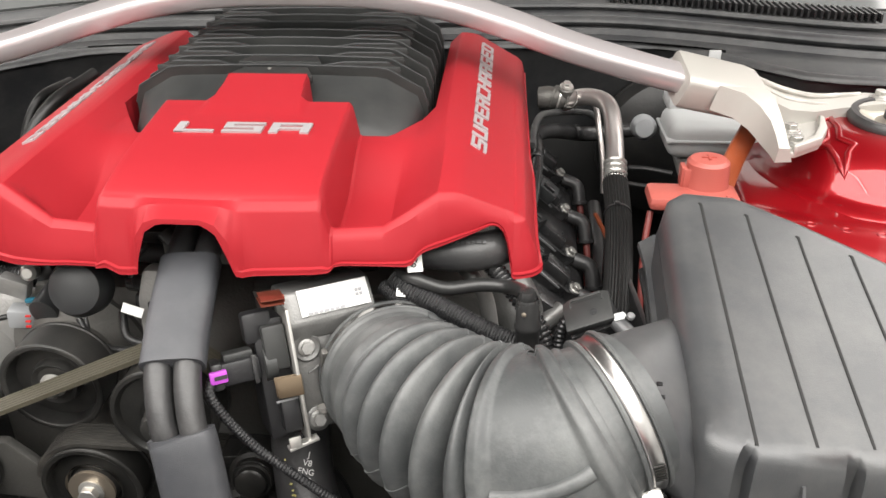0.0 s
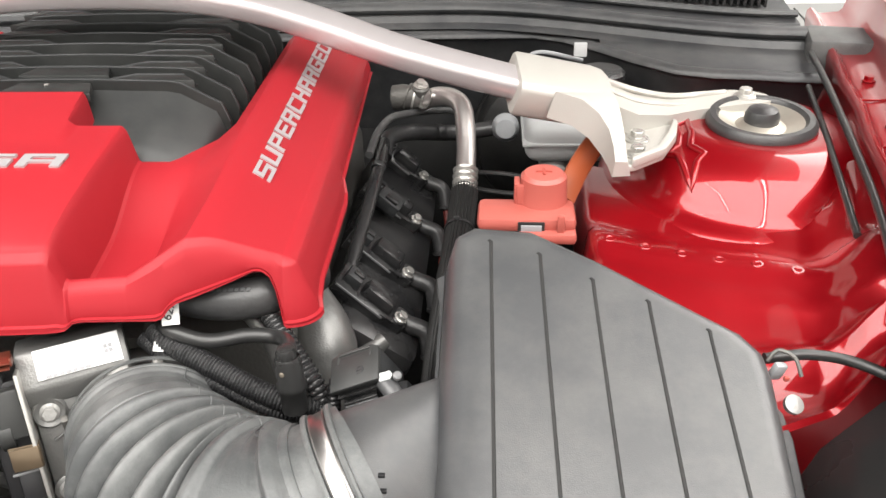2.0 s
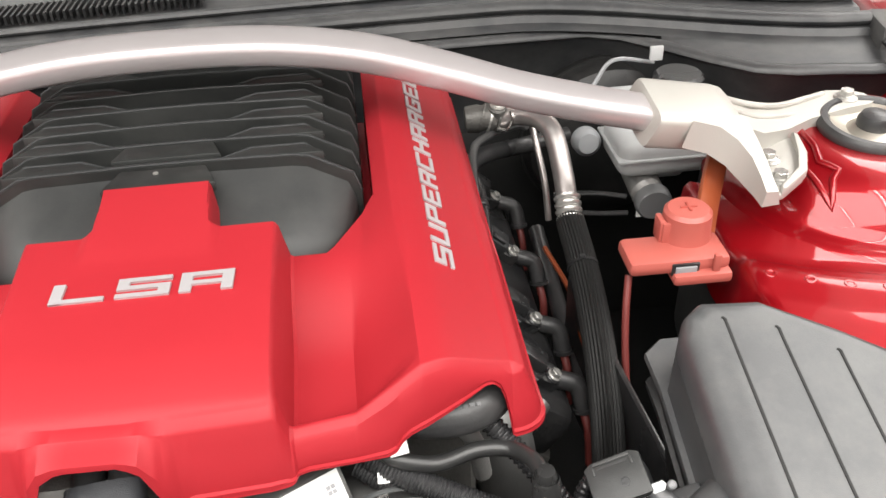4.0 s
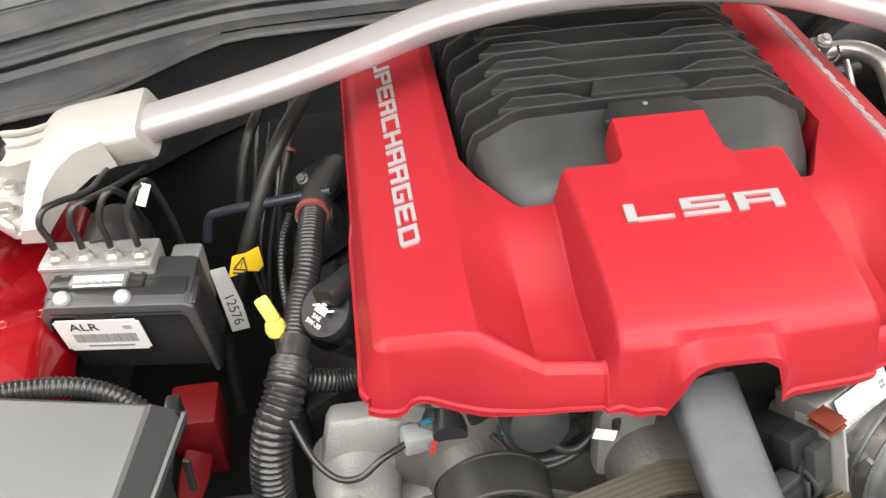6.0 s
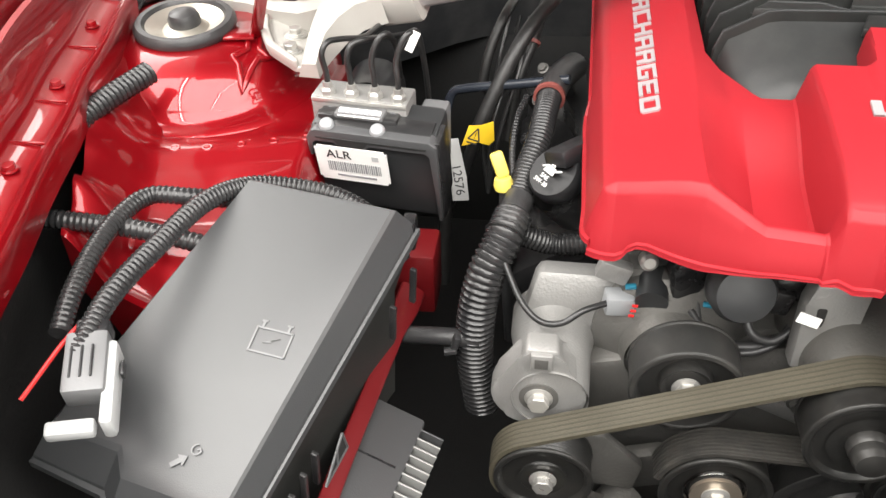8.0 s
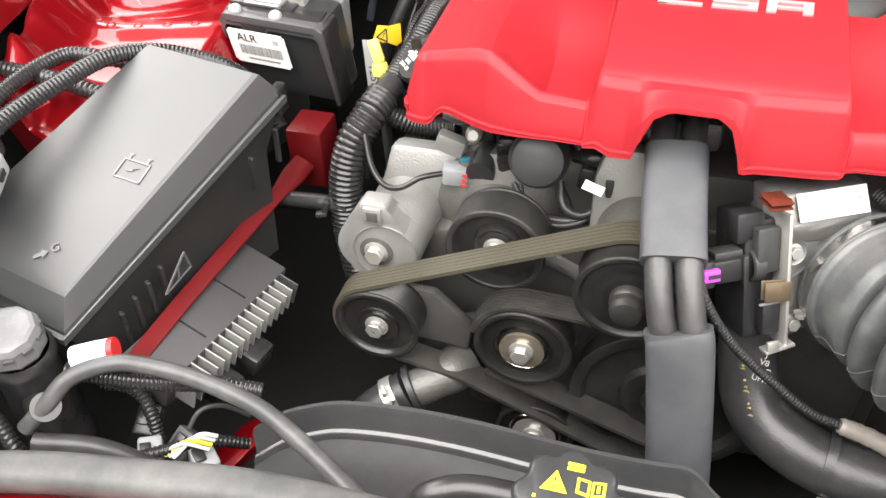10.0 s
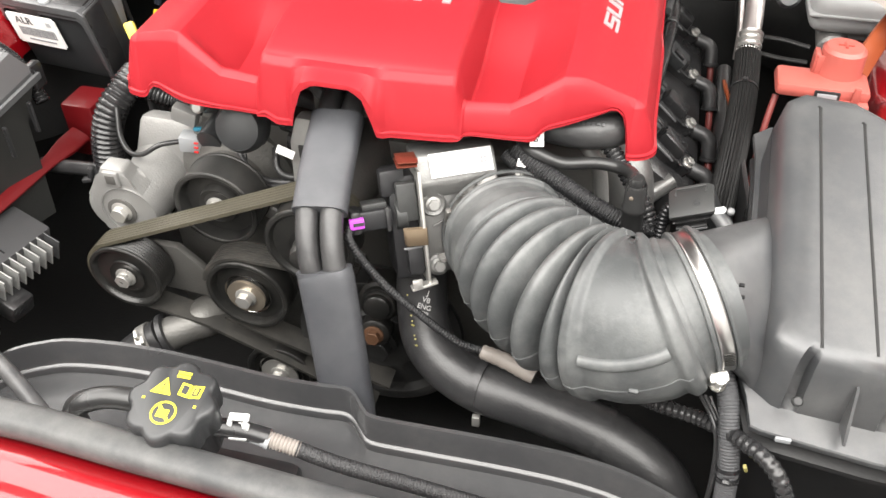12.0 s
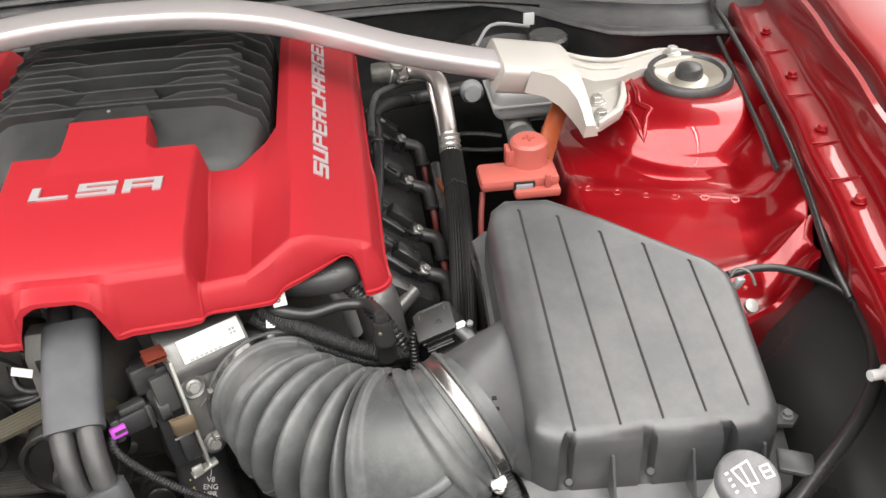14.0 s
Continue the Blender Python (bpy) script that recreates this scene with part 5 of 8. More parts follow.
def engine_block():
    t = thing("engine_block", (0, 0.95, 0.40), "dull cast aluminium engine front and block, darkened for the shade under the cover", "engine")
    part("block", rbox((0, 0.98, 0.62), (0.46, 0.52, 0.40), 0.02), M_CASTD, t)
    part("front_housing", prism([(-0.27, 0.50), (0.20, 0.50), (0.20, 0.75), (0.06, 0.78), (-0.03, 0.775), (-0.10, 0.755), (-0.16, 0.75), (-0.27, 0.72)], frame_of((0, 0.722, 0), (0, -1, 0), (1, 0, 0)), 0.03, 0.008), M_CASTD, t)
    part("nose_drive", lathe([(0.054, 0), (0.054, 0.03), (0.044, 0.05), (0.038, 0.11), (0.034, 0.13)], (-0.044, 0.76, 0.785), (0, -1, -0.02), 40), M_CASTD, t)
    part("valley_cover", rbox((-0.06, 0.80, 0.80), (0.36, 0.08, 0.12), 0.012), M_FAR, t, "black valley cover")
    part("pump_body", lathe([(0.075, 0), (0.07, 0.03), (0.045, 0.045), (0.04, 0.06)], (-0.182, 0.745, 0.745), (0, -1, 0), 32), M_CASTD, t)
    part("bracket_rib", rbox((-0.10, 0.70, 0.70), (0.16, 0.025, 0.018), 0.005, (0, 25, 0)), M_CAST, t)
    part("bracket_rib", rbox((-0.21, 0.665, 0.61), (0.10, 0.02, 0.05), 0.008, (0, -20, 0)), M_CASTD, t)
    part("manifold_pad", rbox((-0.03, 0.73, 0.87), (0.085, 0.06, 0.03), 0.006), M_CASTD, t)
    part("casting_tower", prism([(-0.024, -0.06), (0.022, -0.065), (0.019, 0.02), (0.024, 0.035), (-0.016, 0.035), (-0.024, 0.005)], frame_of((-0.066, 0.690, 0.828), (0, -1, 0.12), (1, 0, 0)), 0.022, 0.005), M_CAST, t, "bright cast bracket")
    part("bracket_slot", rbox((-0.076, 0.6685, 0.822), (0.008, 0.004, 0.026), 0.002), M_FAR, t)
    for x, z in ((-0.06, 0.70), (0.10, 0.72), (0.16, 0.66)):
        bolt((x, 0.690, z), (0, -1, 0), 0.014, t, M_CASTD)
    for s in (-1, 1):
        part("valve_cover", rbox((s * 0.280, 1.005, 0.733), (0.10, 0.42, 0.07), 0.018, (0, s * 36, 0)), M_BLACK, t, "black valve cover")
        part("cylinder_head", rbox((s * 0.250, 1.005, 0.685), (0.11, 0.42, 0.08), 0.012, (0, s * 36, 0)), M_CASTD, t)
    outlet = part("water_outlet", tube([(0.222, 0.840, 0.812), (0.238, 0.806, 0.800), (0.253, 0.778, 0.774), (0.260, 0.764, 0.744), (0.262, 0.757, 0.70)], [0.0185] * 8 + [0.0200, 0.0215, 0.023, 0.0245, 0.0255, 0.0265, 0.027, 0.0275, 0.028, 0.028, 0.028] + [0.027] * 14, 32), M_TB, t, "bright cast coolant outlet")
    part("outlet_stub", lathe([(0.0120, 0), (0.0105, 0.008), (0.0100, 0.040), (0.0092, 0.043), (0, 0.043)], (0.272, 0.784, 0.738), (0.74, 0.60, 0.36), 24), M_TB, outlet)
    part("outlet_flange", rbox((0.262, 0.757, 0.722), (0.060, 0.020, 0.014), 0.004, (10, 20, 0)), M_CASTD, outlet)
    return t


engine_block()


def coil(y):
    t = thing("ignition_coil", (0.317, y, 0.755), "black ignition coil pack with a zinc bolt on the valve cover", "ignition coil", "ignition coils")
    slope = Vector((0.775, -0.16, -0.61)).normalized()
    face = Vector((0.61, -0.10, 0.79)).normalized()
    m = frame_of((0.317, y, 0.764), face, slope)

    def block(name, at, size, bevel, material, parent=None, label="", taper=1.0):
        own = rbox((0, 0, 0), size, bevel)
        for v in own.verts:
            if v.co.z > 0:
                v.co.x *= taper
                v.co.y *= taper
        own.transform(m @ pose(*at))
        return part(name, own, material, parent or t, label)

    case = prism([(-0.074, -0.014), (-0.020, -0.014), (-0.006, -0.009), (0.008, -0.008), (0.011, 0.0), (0.008, 0.008), (-0.006, 0.012), (-0.020, 0.026), (-0.074, 0.026)], m @ pose(0, 0, -0.016), 0.0155, 0.0018)
    part("case", case, M_BLACK, t)
    block("core", (-0.029, 0.005, 0.004), (0.037, 0.023, 0.014), 0.003, M_BLACK, taper=0.88)
    block("steel_edge", (-0.044, -0.0142, -0.002), (0.056, 0.0012, 0.0024), 0.0005, M_DUCTD, label="dull steel edge")
    block("plug", (-0.060, 0.004, 0.003), (0.018, 0.018, 0.014), 0.002, M_SATIN)
    block("plug_latch", (-0.058, 0.004, 0.0105), (0.012, 0.006, 0.003), 0.001, M_BLACK)
    block("cap_nub", (-0.021, 0.008, 0.0115), (0.003, 0.003, 0.002), 0.0008, M_SATIN)
    part("bolt_pad", lathe([(0.0088, -0.012), (0.0086, 0.001), (0.0076, 0.002), (0, 0.002)], m.translation, face, 24), M_BLACK, t)
    bolt(m @ Vector((0, 0, 0.002)), face, 0.0098, t)
    boot = part("lead_boot", tube([m @ Vector((-0.004, 0.012, -0.010)), m @ Vector((0.012, 0.010, -0.006)), (0.343, y + 0.004, 0.744), (0.348, y - 0.008, 0.722)], [0.0105, 0.0108, 0.011, 0.011, 0.0105, 0.010] + [0.0092] * 19, 16), M_HOSE, t, "black spark plug boot")
    part("boot_rim", lathe([(0.0092, -0.002), (0.0106, -0.0015), (0.0106, 0.002), (0.0090, 0.003)], (0.3478, y - 0.007, 0.7235), (0.06, -0.30, -0.75), 20), M_HOSE, boot)
    part("lead", tube([(0.348, y - 0.008, 0.722), (0.350, y - 0.022, 0.704), (0.351, y - 0.030, 0.67)], 0.0046, 10), M_LEAD, t, "dull red spark plug lead")
    return t


for y in (0.829, 0.912, 1.031, 1.150):
    coil(y)

hb = thing("drive_hub", (0.010, 0.64, 0.64), "black steel drive hub with a rusty bolt below the throttle body", "hub")
part("hub", lathe([(0.024, -0.03), (0.024, 0.0), (0.020, 0.002), (0.0195, 0.008), (0.015, 0.010), (0.0145, 0.016), (0.012, 0.018), (0, 0.018)], (0.013, 0.622, 0.676), (0.05, -1, 0.2), 36), M_PULLEY, hb)
part("bright_ring", lathe([(0.0175, 0), (0.0188, 0.0), (0.0188, 0.002), (0.0175, 0.002)], (0.013, 0.6135, 0.678), (0.05, -1, 0.2), 36), M_DRUM, hb)
part("lower_boss", lathe([(0.018, -0.03), (0.017, 0.0), (0.013, 0.003), (0, 0.003)], (0.007, 0.612, 0.633), (0.05, -1, 0.15), 28), M_PULLEY, hb)
bolt((0.007, 0.609, 0.634), (0.05, -1, 0.15), 0.016, hb, M_RUSTY)

# ---------------------------------------------------------------- right side hoses and parts
ac = thing("refrigerant_line", (0.36, 0.95, 0.75), "bare aluminium pipe bending down into a black ribbed sleeve", "pipe")
part("pipe", tube([(0.318, 1.150, 0.868), (0.340, 1.140, 0.880), (0.362, 1.120, 0.884), (0.374, 1.095, 0.878), (0.378, 1.060, 0.850), (0.378, 1.030, 0.825)], 0.0115, 20), M_PIPEA, ac, "bare aluminium pipe")
part("ferrule", loom([(0.378, 1.034, 0.829), (0.377, 1.010, 0.812)], 0.0150, 0.008, 0.16, 24), M_STEEL, ac, "crimped ferrule")
part("sleeve", tube([(0.377, 1.012, 0.813), (0.373, 0.930, 0.800), (0.366, 0.850, 0.780), (0.358, 0.780, 0.74), (0.35, 0.72, 0.66)], 0.0156, 56, flute=0.085), M_FABRIC, ac, "black ribbed fabric sleeve", smooth=12)
part("sleeve_tie", lathe([(0.0154, -0.002), (0.0164, -0.002), (0.0164, 0.002), (0.0154, 0.002)], (0.3733, 0.940, 0.8020), (0.04, 0.98, 0.16), 32), M_BLACK, ac, "black cable tie")
part("tie_head", rbox((0.371, 0.938, 0.8186), (0.006, 0.005, 0.004), 0.001), M_BLACK, ac)
part("flange_block", lathe([(0.010, -0.012), (0.0155, -0.010), (0.0165, 0.004), (0.0150, 0.010), (0.0165, 0.015), (0.0165, 0.022), (0.0125, 0.028), (0.0125, 0.034)], (0.294, 1.152, 0.874), (1, -0.08, 0.08), 28), M_CASTD, ac)
for k in range(3):
    part("clamp_band", lathe([(0.0164, -0.0012), (0.0182, -0.0012), (0.0182, 0.0012), (0.0164, 0.0012)], (0.303 + 0.009 * k, 1.1515, 0.8745), (1, -0.25 + 0.12 * k, -0.25), 28), M_STEEL if k == 1 else M_CASTD, ac)
part("flange_lug", lathe([(0.0105, 0), (0.0105, 0.008), (0.0085, 0.010), (0, 0.010)], (0.3195, 1.1455, 0.8830), (0.05, -0.3, 1), 24), M_CASTD, ac)
part("washer", lathe([(0.0090, 0), (0.0090, 0.0014), (0.0060, 0.0014)], (0.3200, 1.1430, 0.8930), (0.05, -0.3, 1), 24), M_STEEL, ac, "bright washer")
bolt((0.3202, 1.1425, 0.8944), (0.05, -0.3, 1), 0.0095, ac, M_STEEL)
part("clip", sweep(bmesh.new(), spline([(0.318, 1.132, 0.870), (0.328, 1.127, 0.870), (0.334, 1.128, 0.880), (0.333, 1.134, 0.889)], 6), 0.0030, 8, flat=0.35), M_CHROME, ac, "bright retaining clip")
part("thin_pipe", tube([(0.346, 1.176, 0.862), (0.3560, 1.172, 0.8655), (0.3625, 1.158, 0.860), (0.3672, 1.134, 0.834), (0.372, 1.112, 0.80), (0.374, 1.095, 0.76)], 0.0040, 12), M_PIPEA, ac)

hh = thing("heater_hoses", (0.33, 1.1, 0.78), "black rubber heater hoses along the valve cover", "hose")
part("hose", tube([(0.272, 1.00, 0.864), (0.276, 1.045, 0.870), (0.284, 1.090, 0.869), (0.2965, 1.116, 0.865), (0.322, 1.152, 0.855), (0.354, 1.188, 0.842), (0.366, 1.20, 0.832)], 0.0046, 12), M_HOSEG, hh)
part("hose", tube([(0.277, 1.080, 0.826), (0.281, 1.105, 0.838), (0.305, 1.140, 0.832), (0.360, 1.200, 0.806), (0.425, 1.215, 0.808)], 0.0104, 16), M_HOSE, hh)
part("hose_joint", lathe([(0.0094, -0.007), (0.0104, -0.005), (0.0104, 0.005), (0.0094, 0.007)], (0.338, 1.176, 0.817), (0.66, 0.70, -0.25), 20), M_HOSE, hh)
part("hose", tube([(0.279, 1.075, 0.846), (0.281, 1.040, 0.846), (0.278, 0.985, 0.836), (0.272, 0.930, 0.818), (0.264, 0.870, 0.796)], 0.0076, 14), M_LOOM, hh, "black taped loom")
part("hose_band", lathe([(0.0077, -0.004), (0.0086, -0.003), (0.0086, 0.003), (0.0077, 0.004)], (0.2795, 1.012, 0.8425), (0.05, 1, 0.15), 20), M_SATIN, hh)
part("connector", rbox((0.291, 1.000, 0.806), (0.030, 0.022, 0.016), 0.002, (8, 38, -12)), M_SATIN, hh, "dark grey wiring connector")
part("connector_latch", rbox((0.296, 0.993, 0.8125), (0.016, 0.008, 0.004), 0.001, (8, 38, -12)), M_BLACK, hh)
for k in range(2):
    part("connector_wire", tube([(0.282 - 0.003 * k, 0.995 + 0.006 * k, 0.814), (0.272, 0.985 + 0.006 * k, 0.815), (0.266, 0.965, 0.806)], 0.0022, 8), M_LOOM, hh)
part("hose", tube([(0.365, 1.12, 0.73), (0.366, 0.98, 0.70), (0.364, 0.86, 0.68), (0.36, 0.74, 0.64)], 0.010, 12), M_HOSE, hh)
part("wire", tube([(0.362, 1.06, 0.745), (0.372, 0.98, 0.742), (0.368, 0.90, 0.735), (0.374, 0.85, 0.72)], 0.003, 8), M_WIRE_OR, hh, "thin orange wire")
part("shield", rbox((0.375, 0.83, 0.70), (0.006, 0.26, 0.16), 0.002, (0, 0, 4)), M_BLACK, hh, "black heat shield plate")


def reservoir():
    t = thing("brake_reservoir", (0.512, 1.13, 0.78), "milky white plastic brake fluid reservoir on the master cylinder", "reservoir")
    part("tank", rbox((0.512, 1.110, 0.845), (0.130, 0.085, 0.050), 0.016, segs=4), M_TANK, t, smooth=60)
    part("foot", rbox((0.500, 1.112, 0.815), (0.070, 0.040, 0.022), 0.008, segs=3), M_TANK, t, smooth=60)
    part("label_strip", rbox((0.545, 1.0668, 0.845), (0.004, 0.0012, 0.010), 0), M_GREYINK, t, smooth=0)
    part("seam", rbox((0.512, 1.110, 0.846), (0.136, 0.091, 0.004), 0.0015), M_TANK, t)
    part("upper_tank", rbox((0.497, 1.150, 0.878), (0.09, 0.05, 0.03), 0.010), M_TANK, t)
    part("lid", lathe([(0.028, 0), (0.030, 0.004), (0.030, 0.016), (0.026, 0.020), (0, 0.020)], (0.542, 1.165, 0.885), (0, 0, 1), 32), M_BLACK, t)
    part("master_cylinder", lathe([(0.019, 0), (0.019, 0.07), (0.014, 0.075), (0.014, 0.09), (0, 0.09)], (0.487, 1.14, 0.805), (-0.05, -1, -0.05), 28), M_CAST, t, "cast aluminium master cylinder")
    part("end_plug", lathe([(0.021, 0), (0.021, 0.010), (0.018, 0.014), (0, 0.014)], (0.484, 1.056, 0.802), (-0.05, -1, -0.05), 28), M_DUCTD, t)
    part("label", rbox((0.474, 1.052, 0.792), (0.016, 0.002, 0.020), 0), M_WHITE, t)
    part("hook", tube([(0.522, 1.20, 0.905), (0.462, 1.17, 0.925), (0.437, 1.16, 0.90)], 0.0025, 8), M_DUCTG, t)
    part("tab", rbox((0.517, 1.18, 0.925), (0.016, 0.004, 0.018), 0.001), M_TANK, t)
    return t


reservoir()
bh = thing("brake_booster", (0.50, 1.24, 0.72), "round black brake booster on the firewall", "brake booster")
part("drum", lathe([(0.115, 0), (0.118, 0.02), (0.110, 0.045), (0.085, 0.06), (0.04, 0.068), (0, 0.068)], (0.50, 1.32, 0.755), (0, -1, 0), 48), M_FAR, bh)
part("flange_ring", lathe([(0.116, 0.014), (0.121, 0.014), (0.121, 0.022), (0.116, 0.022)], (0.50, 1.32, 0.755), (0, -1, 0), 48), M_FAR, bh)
bp = thing("brake_pipes", (0.42, 1.10, 0.80), "thin black brake pipes beside the master cylinder", "pipe")
part("pipe", tube([(0.375, 1.08, 0.805), (0.42, 1.07, 0.808), (0.455, 1.06, 0.806)], 0.003, 8), M_HOSE, bp)
part("pipe", tube([(0.375, 1.06, 0.795), (0.42, 1.055, 0.79), (0.455, 1.05, 0.79)], 0.003, 8), M_HOSE, bp)
part("knob", lathe([(0.017, 0), (0.017, 0.012), (0.012, 0.018), (0, 0.018)], (0.425, 1.14, 0.84), (0, -1, 0.2), 24), M_DUCTG, bp, "pale grey knob")


def jump_post():
    t = thing("jump_start_terminal", (0.45, 0.90, 0.79), "coral red plastic terminal cover beside the air box", "terminal cover")
    part("base", rbox((0.442, 0.884, 0.8520), (0.096, 0.046, 0.016), 0.006, (0, 0, -1)), M_ORANGE, t)
    part("tray", rbox((0.462, 0.880, 0.8420), (0.056, 0.056, 0.012), 0.004, (0, 0, -1)), M_ORANGE, t)
    part("cap", lathe([(0.0250, 0), (0.0240, 0.004), (0.0230, 0.022), (0.0225, 0.028), (0.019, 0.0315), (0, 0.0325)], (0.459, 0.903, 0.8580), (0, 0, 1), 36), M_ORANGE, t)
    part("plus_mark", rbox((0.459, 0.903, 0.8908), (0.016, 0.0026, 0.0014), 0.0004), M_CORALD, t)
    part("plus_mark", rbox((0.459, 0.903, 0.8910), (0.0026, 0.014, 0.0014), 0.0004), M_CORALD, t)
    part("hinge", rbox((0.433, 0.902, 0.8700), (0.006, 0.018, 0.024), 0.0015, (0, 0, -1)), M_ORANGE, t)
    part("hinge", rbox((0.439, 0.893, 0.8700), (0.014, 0.004, 0.022), 0.0015, (0, 0, -1)), M_ORANGE, t)
    part("latch", rbox((0.474, 0.858, 0.8560), (0.007, 0.005, 0.020), 0.0015, (0, 0, -1)), M_ORANGE, t)
    part("window_frame", rbox((0.446, 0.8610, 0.8500), (0.026, 0.003, 0.013), 0.0008, (0, 0, -1)), M_BLACK, t, "black window frame")
    part("window", rbox((0.446, 0.8590, 0.8500), (0.020, 0.002, 0.008), 0.0004, (0, 0, -1)), M_GREYINK, t, "grey window in the cover")
    part("strap", sweep(bmesh.new(), spline([(0.480, 0.908, 0.8580), (0.498, 0.945, 0.8760), (0.522, 0.99, 0.890)], 8), 0.012, 12, flat=0.35, up=(0.6, -0.4, 1), square=4), M_WIRE_OR, t, "orange cable sleeve")
    part("cable", tube([(0.398, 0.876, 0.838), (0.393, 0.860, 0.81), (0.390, 0.84, 0.77), (0.388, 0.80, 0.70)], 0.0036, 10), M_LEAD, t, "dull red battery cable")
    return t


jump_post()


def maf():
    t = thing("air_flow_sensor", (0.32, 0.61, 0.83), "black air flow sensor plug on the air box neck", "sensor")
    m = frame_of((0.310, 0.6235, 0.8660), (-0.40, -0.30, 0.86), (0.88, -0.06, 0.47))

    def block(name, at, size, bevel, material, label="", parent=None):
        own = rbox([1.2 * v for v in at], [1.2 * v for v in size], bevel)
        own.transform(m)
        return part(name, own, material, parent or t, label)

    block("body", (0, 0.001, -0.017), (0.031, 0.023, 0.034), 0.002, M_SATIN)
    lid = part("lid", prism([(-0.0165, -0.0130), (0.0165, -0.0130), (0.0165, 0.0110), (0.0120, 0.0135), (-0.0120, 0.0135), (-0.0165, 0.0110)], m @ pose(0, 0, -0.0022) @ Matrix.Diagonal((1.2, 1.2, 1.2, 1)), 0.004, 0.001), M_NOSE, t)
    block("lid_rib", (0.0, 0.0118, 0.0022), (0.022, 0.0024, 0.0016), 0.0006, M_NOSE, parent=lid)
    for k in (-1, 1):
        block("lid_rib", (0.0112 * k, 0.0085, 0.0020), (0.0016, 0.006, 0.0012), 0.0004, M_NOSE, parent=lid)
    block("lid_slot", (0.0, 0.0088, 0.0019), (0.018, 0.0012, 0.0006), 0, M_BLACK, parent=lid)
    part("badge", lathe([(0.0032, 0), (0.0032, 0.0005), (0.0026, 0.0006), (0.0026, 0.0003), (0, 0.0003)], m @ Vector((0.0048, -0.0036, 0.0025)), m.to_3x3() @ Vector((0, 0, 1)), 24), M_SATIN, lid)
    block("badge_bar", (0.004, -0.003, 0.0024), (0.0042, 0.0008, 0.0004), 0, M_SATIN, parent=lid)
    block("seam", (0, -0.0110, -0.0075), (0.032, 0.003, 0.0022), 0.0006, M_BLACK)
    latch = block("latch", (-0.004, -0.0118, -0.0165), (0.023, 0.004, 0.008), 0.0012, M_BLACK)
    block("latch_bar", (-0.004, -0.0142, -0.0150), (0.023, 0.0016, 0.0018), 0.0006, M_RIM, parent=latch)
    block("latch_tab", (-0.012, -0.0142, -0.0185), (0.004, 0.0016, 0.006), 0.0006, M_RIM, parent=latch)
    block("lock", (-0.0162, -0.001, -0.006), (0.002, 0.006, 0.004), 0.0006, M_CORALD, "dark red plug lock")
    block("socket", (0.004, -0.010, -0.032), (0.036, 0.022, 0.014), 0.003, M_SATIN)
    part("stem", tube([(0.3320, 0.6130, 0.8640), (0.3400, 0.6030, 0.8600), (0.3480, 0.5930, 0.8530)], 0.0066, 16), M_RIM, t)
    part("stem_groove", tube([(0.3365, 0.6050, 0.8660), (0.3425, 0.5975, 0.8622), (0.3470, 0.5925, 0.8580)], 0.0014, 8), M_BLACK, t)
    part("pale_clip", prism([(-0.006, -0.004), (0.004, -0.005), (0.008, -0.001), (0.006, 0.004), (0.001, 0.003), (-0.003, 0.005), (-0.007, 0.002)], frame_of((0.3330, 0.6110, 0.8695), (-0.2, -0.45, 0.86), (0.9, 0.2, 0.3)) @ Matrix.Diagonal((0.75, 0.75, 1, 1)), 0.0022, 0.0007), M_TANK, t, "pale plastic clip")
    part("clip_knob", lathe([(0.0032, 0), (0.0032, 0.003), (0.002, 0.004), (0, 0.004)], (0.3415, 0.6105, 0.8700), (0.2, -0.3, 0.9), 16), M_DUCTD, t)
    block("foot", (0.020, -0.018, -0.034), (0.040, 0.024, 0.010), 0.003, M_ABOX)
    part("lead", loom([(0.298, 0.640, 0.852), (0.290, 0.636, 0.838), (0.289, 0.628, 0.81), (0.289, 0.62, 0.78)], 0.0055, 0.004, 0.15, 12), M_LOOM, t)
    return t


maf()

fh = thing("fuel_line_harness", (0.2052, 0.7117, 0.8316), "black fuel lines and braided looms below the cover", "hose")
part("line", tube([(0.1502, 0.6725, 0.8716), (0.1641, 0.6574, 0.8733), (0.1906, 0.6572, 0.8641), (0.2207, 0.6660, 0.8632), (0.2440, 0.6629, 0.8641), (0.2570, 0.6440, 0.8710), (0.2600, 0.6260, 0.8710)], 0.0060, 14), M_GAS, fh, "glossy black fuel line")
part("coupler", lathe([(0.0085, -0.002), (0.0095, 0.0), (0.0100, 0.020), (0.0112, 0.022), (0.0112, 0.026), (0.0098, 0.028), (0.0098, 0.046), (0, 0.048)], (0.2610, 0.6240, 0.8750), (0.03, -0.05, -1), 28), M_GAS, fh, "black quick coupler")
part("coupler_cap", lathe([(0.0075, 0), (0.0080, 0.006), (0.0060, 0.011), (0, 0.012)], (0.2605, 0.6240, 0.8730), (0, 0, 1), 24), M_GAS, fh)
# added brownish spot that paints copper shading on the coupler
part("dot", lathe([(0.002, 0), (0, 0.0008)], (0.2580, 0.6140, 0.8670), (-0.2, -1, 0.2), 10), M_RUST, fh)
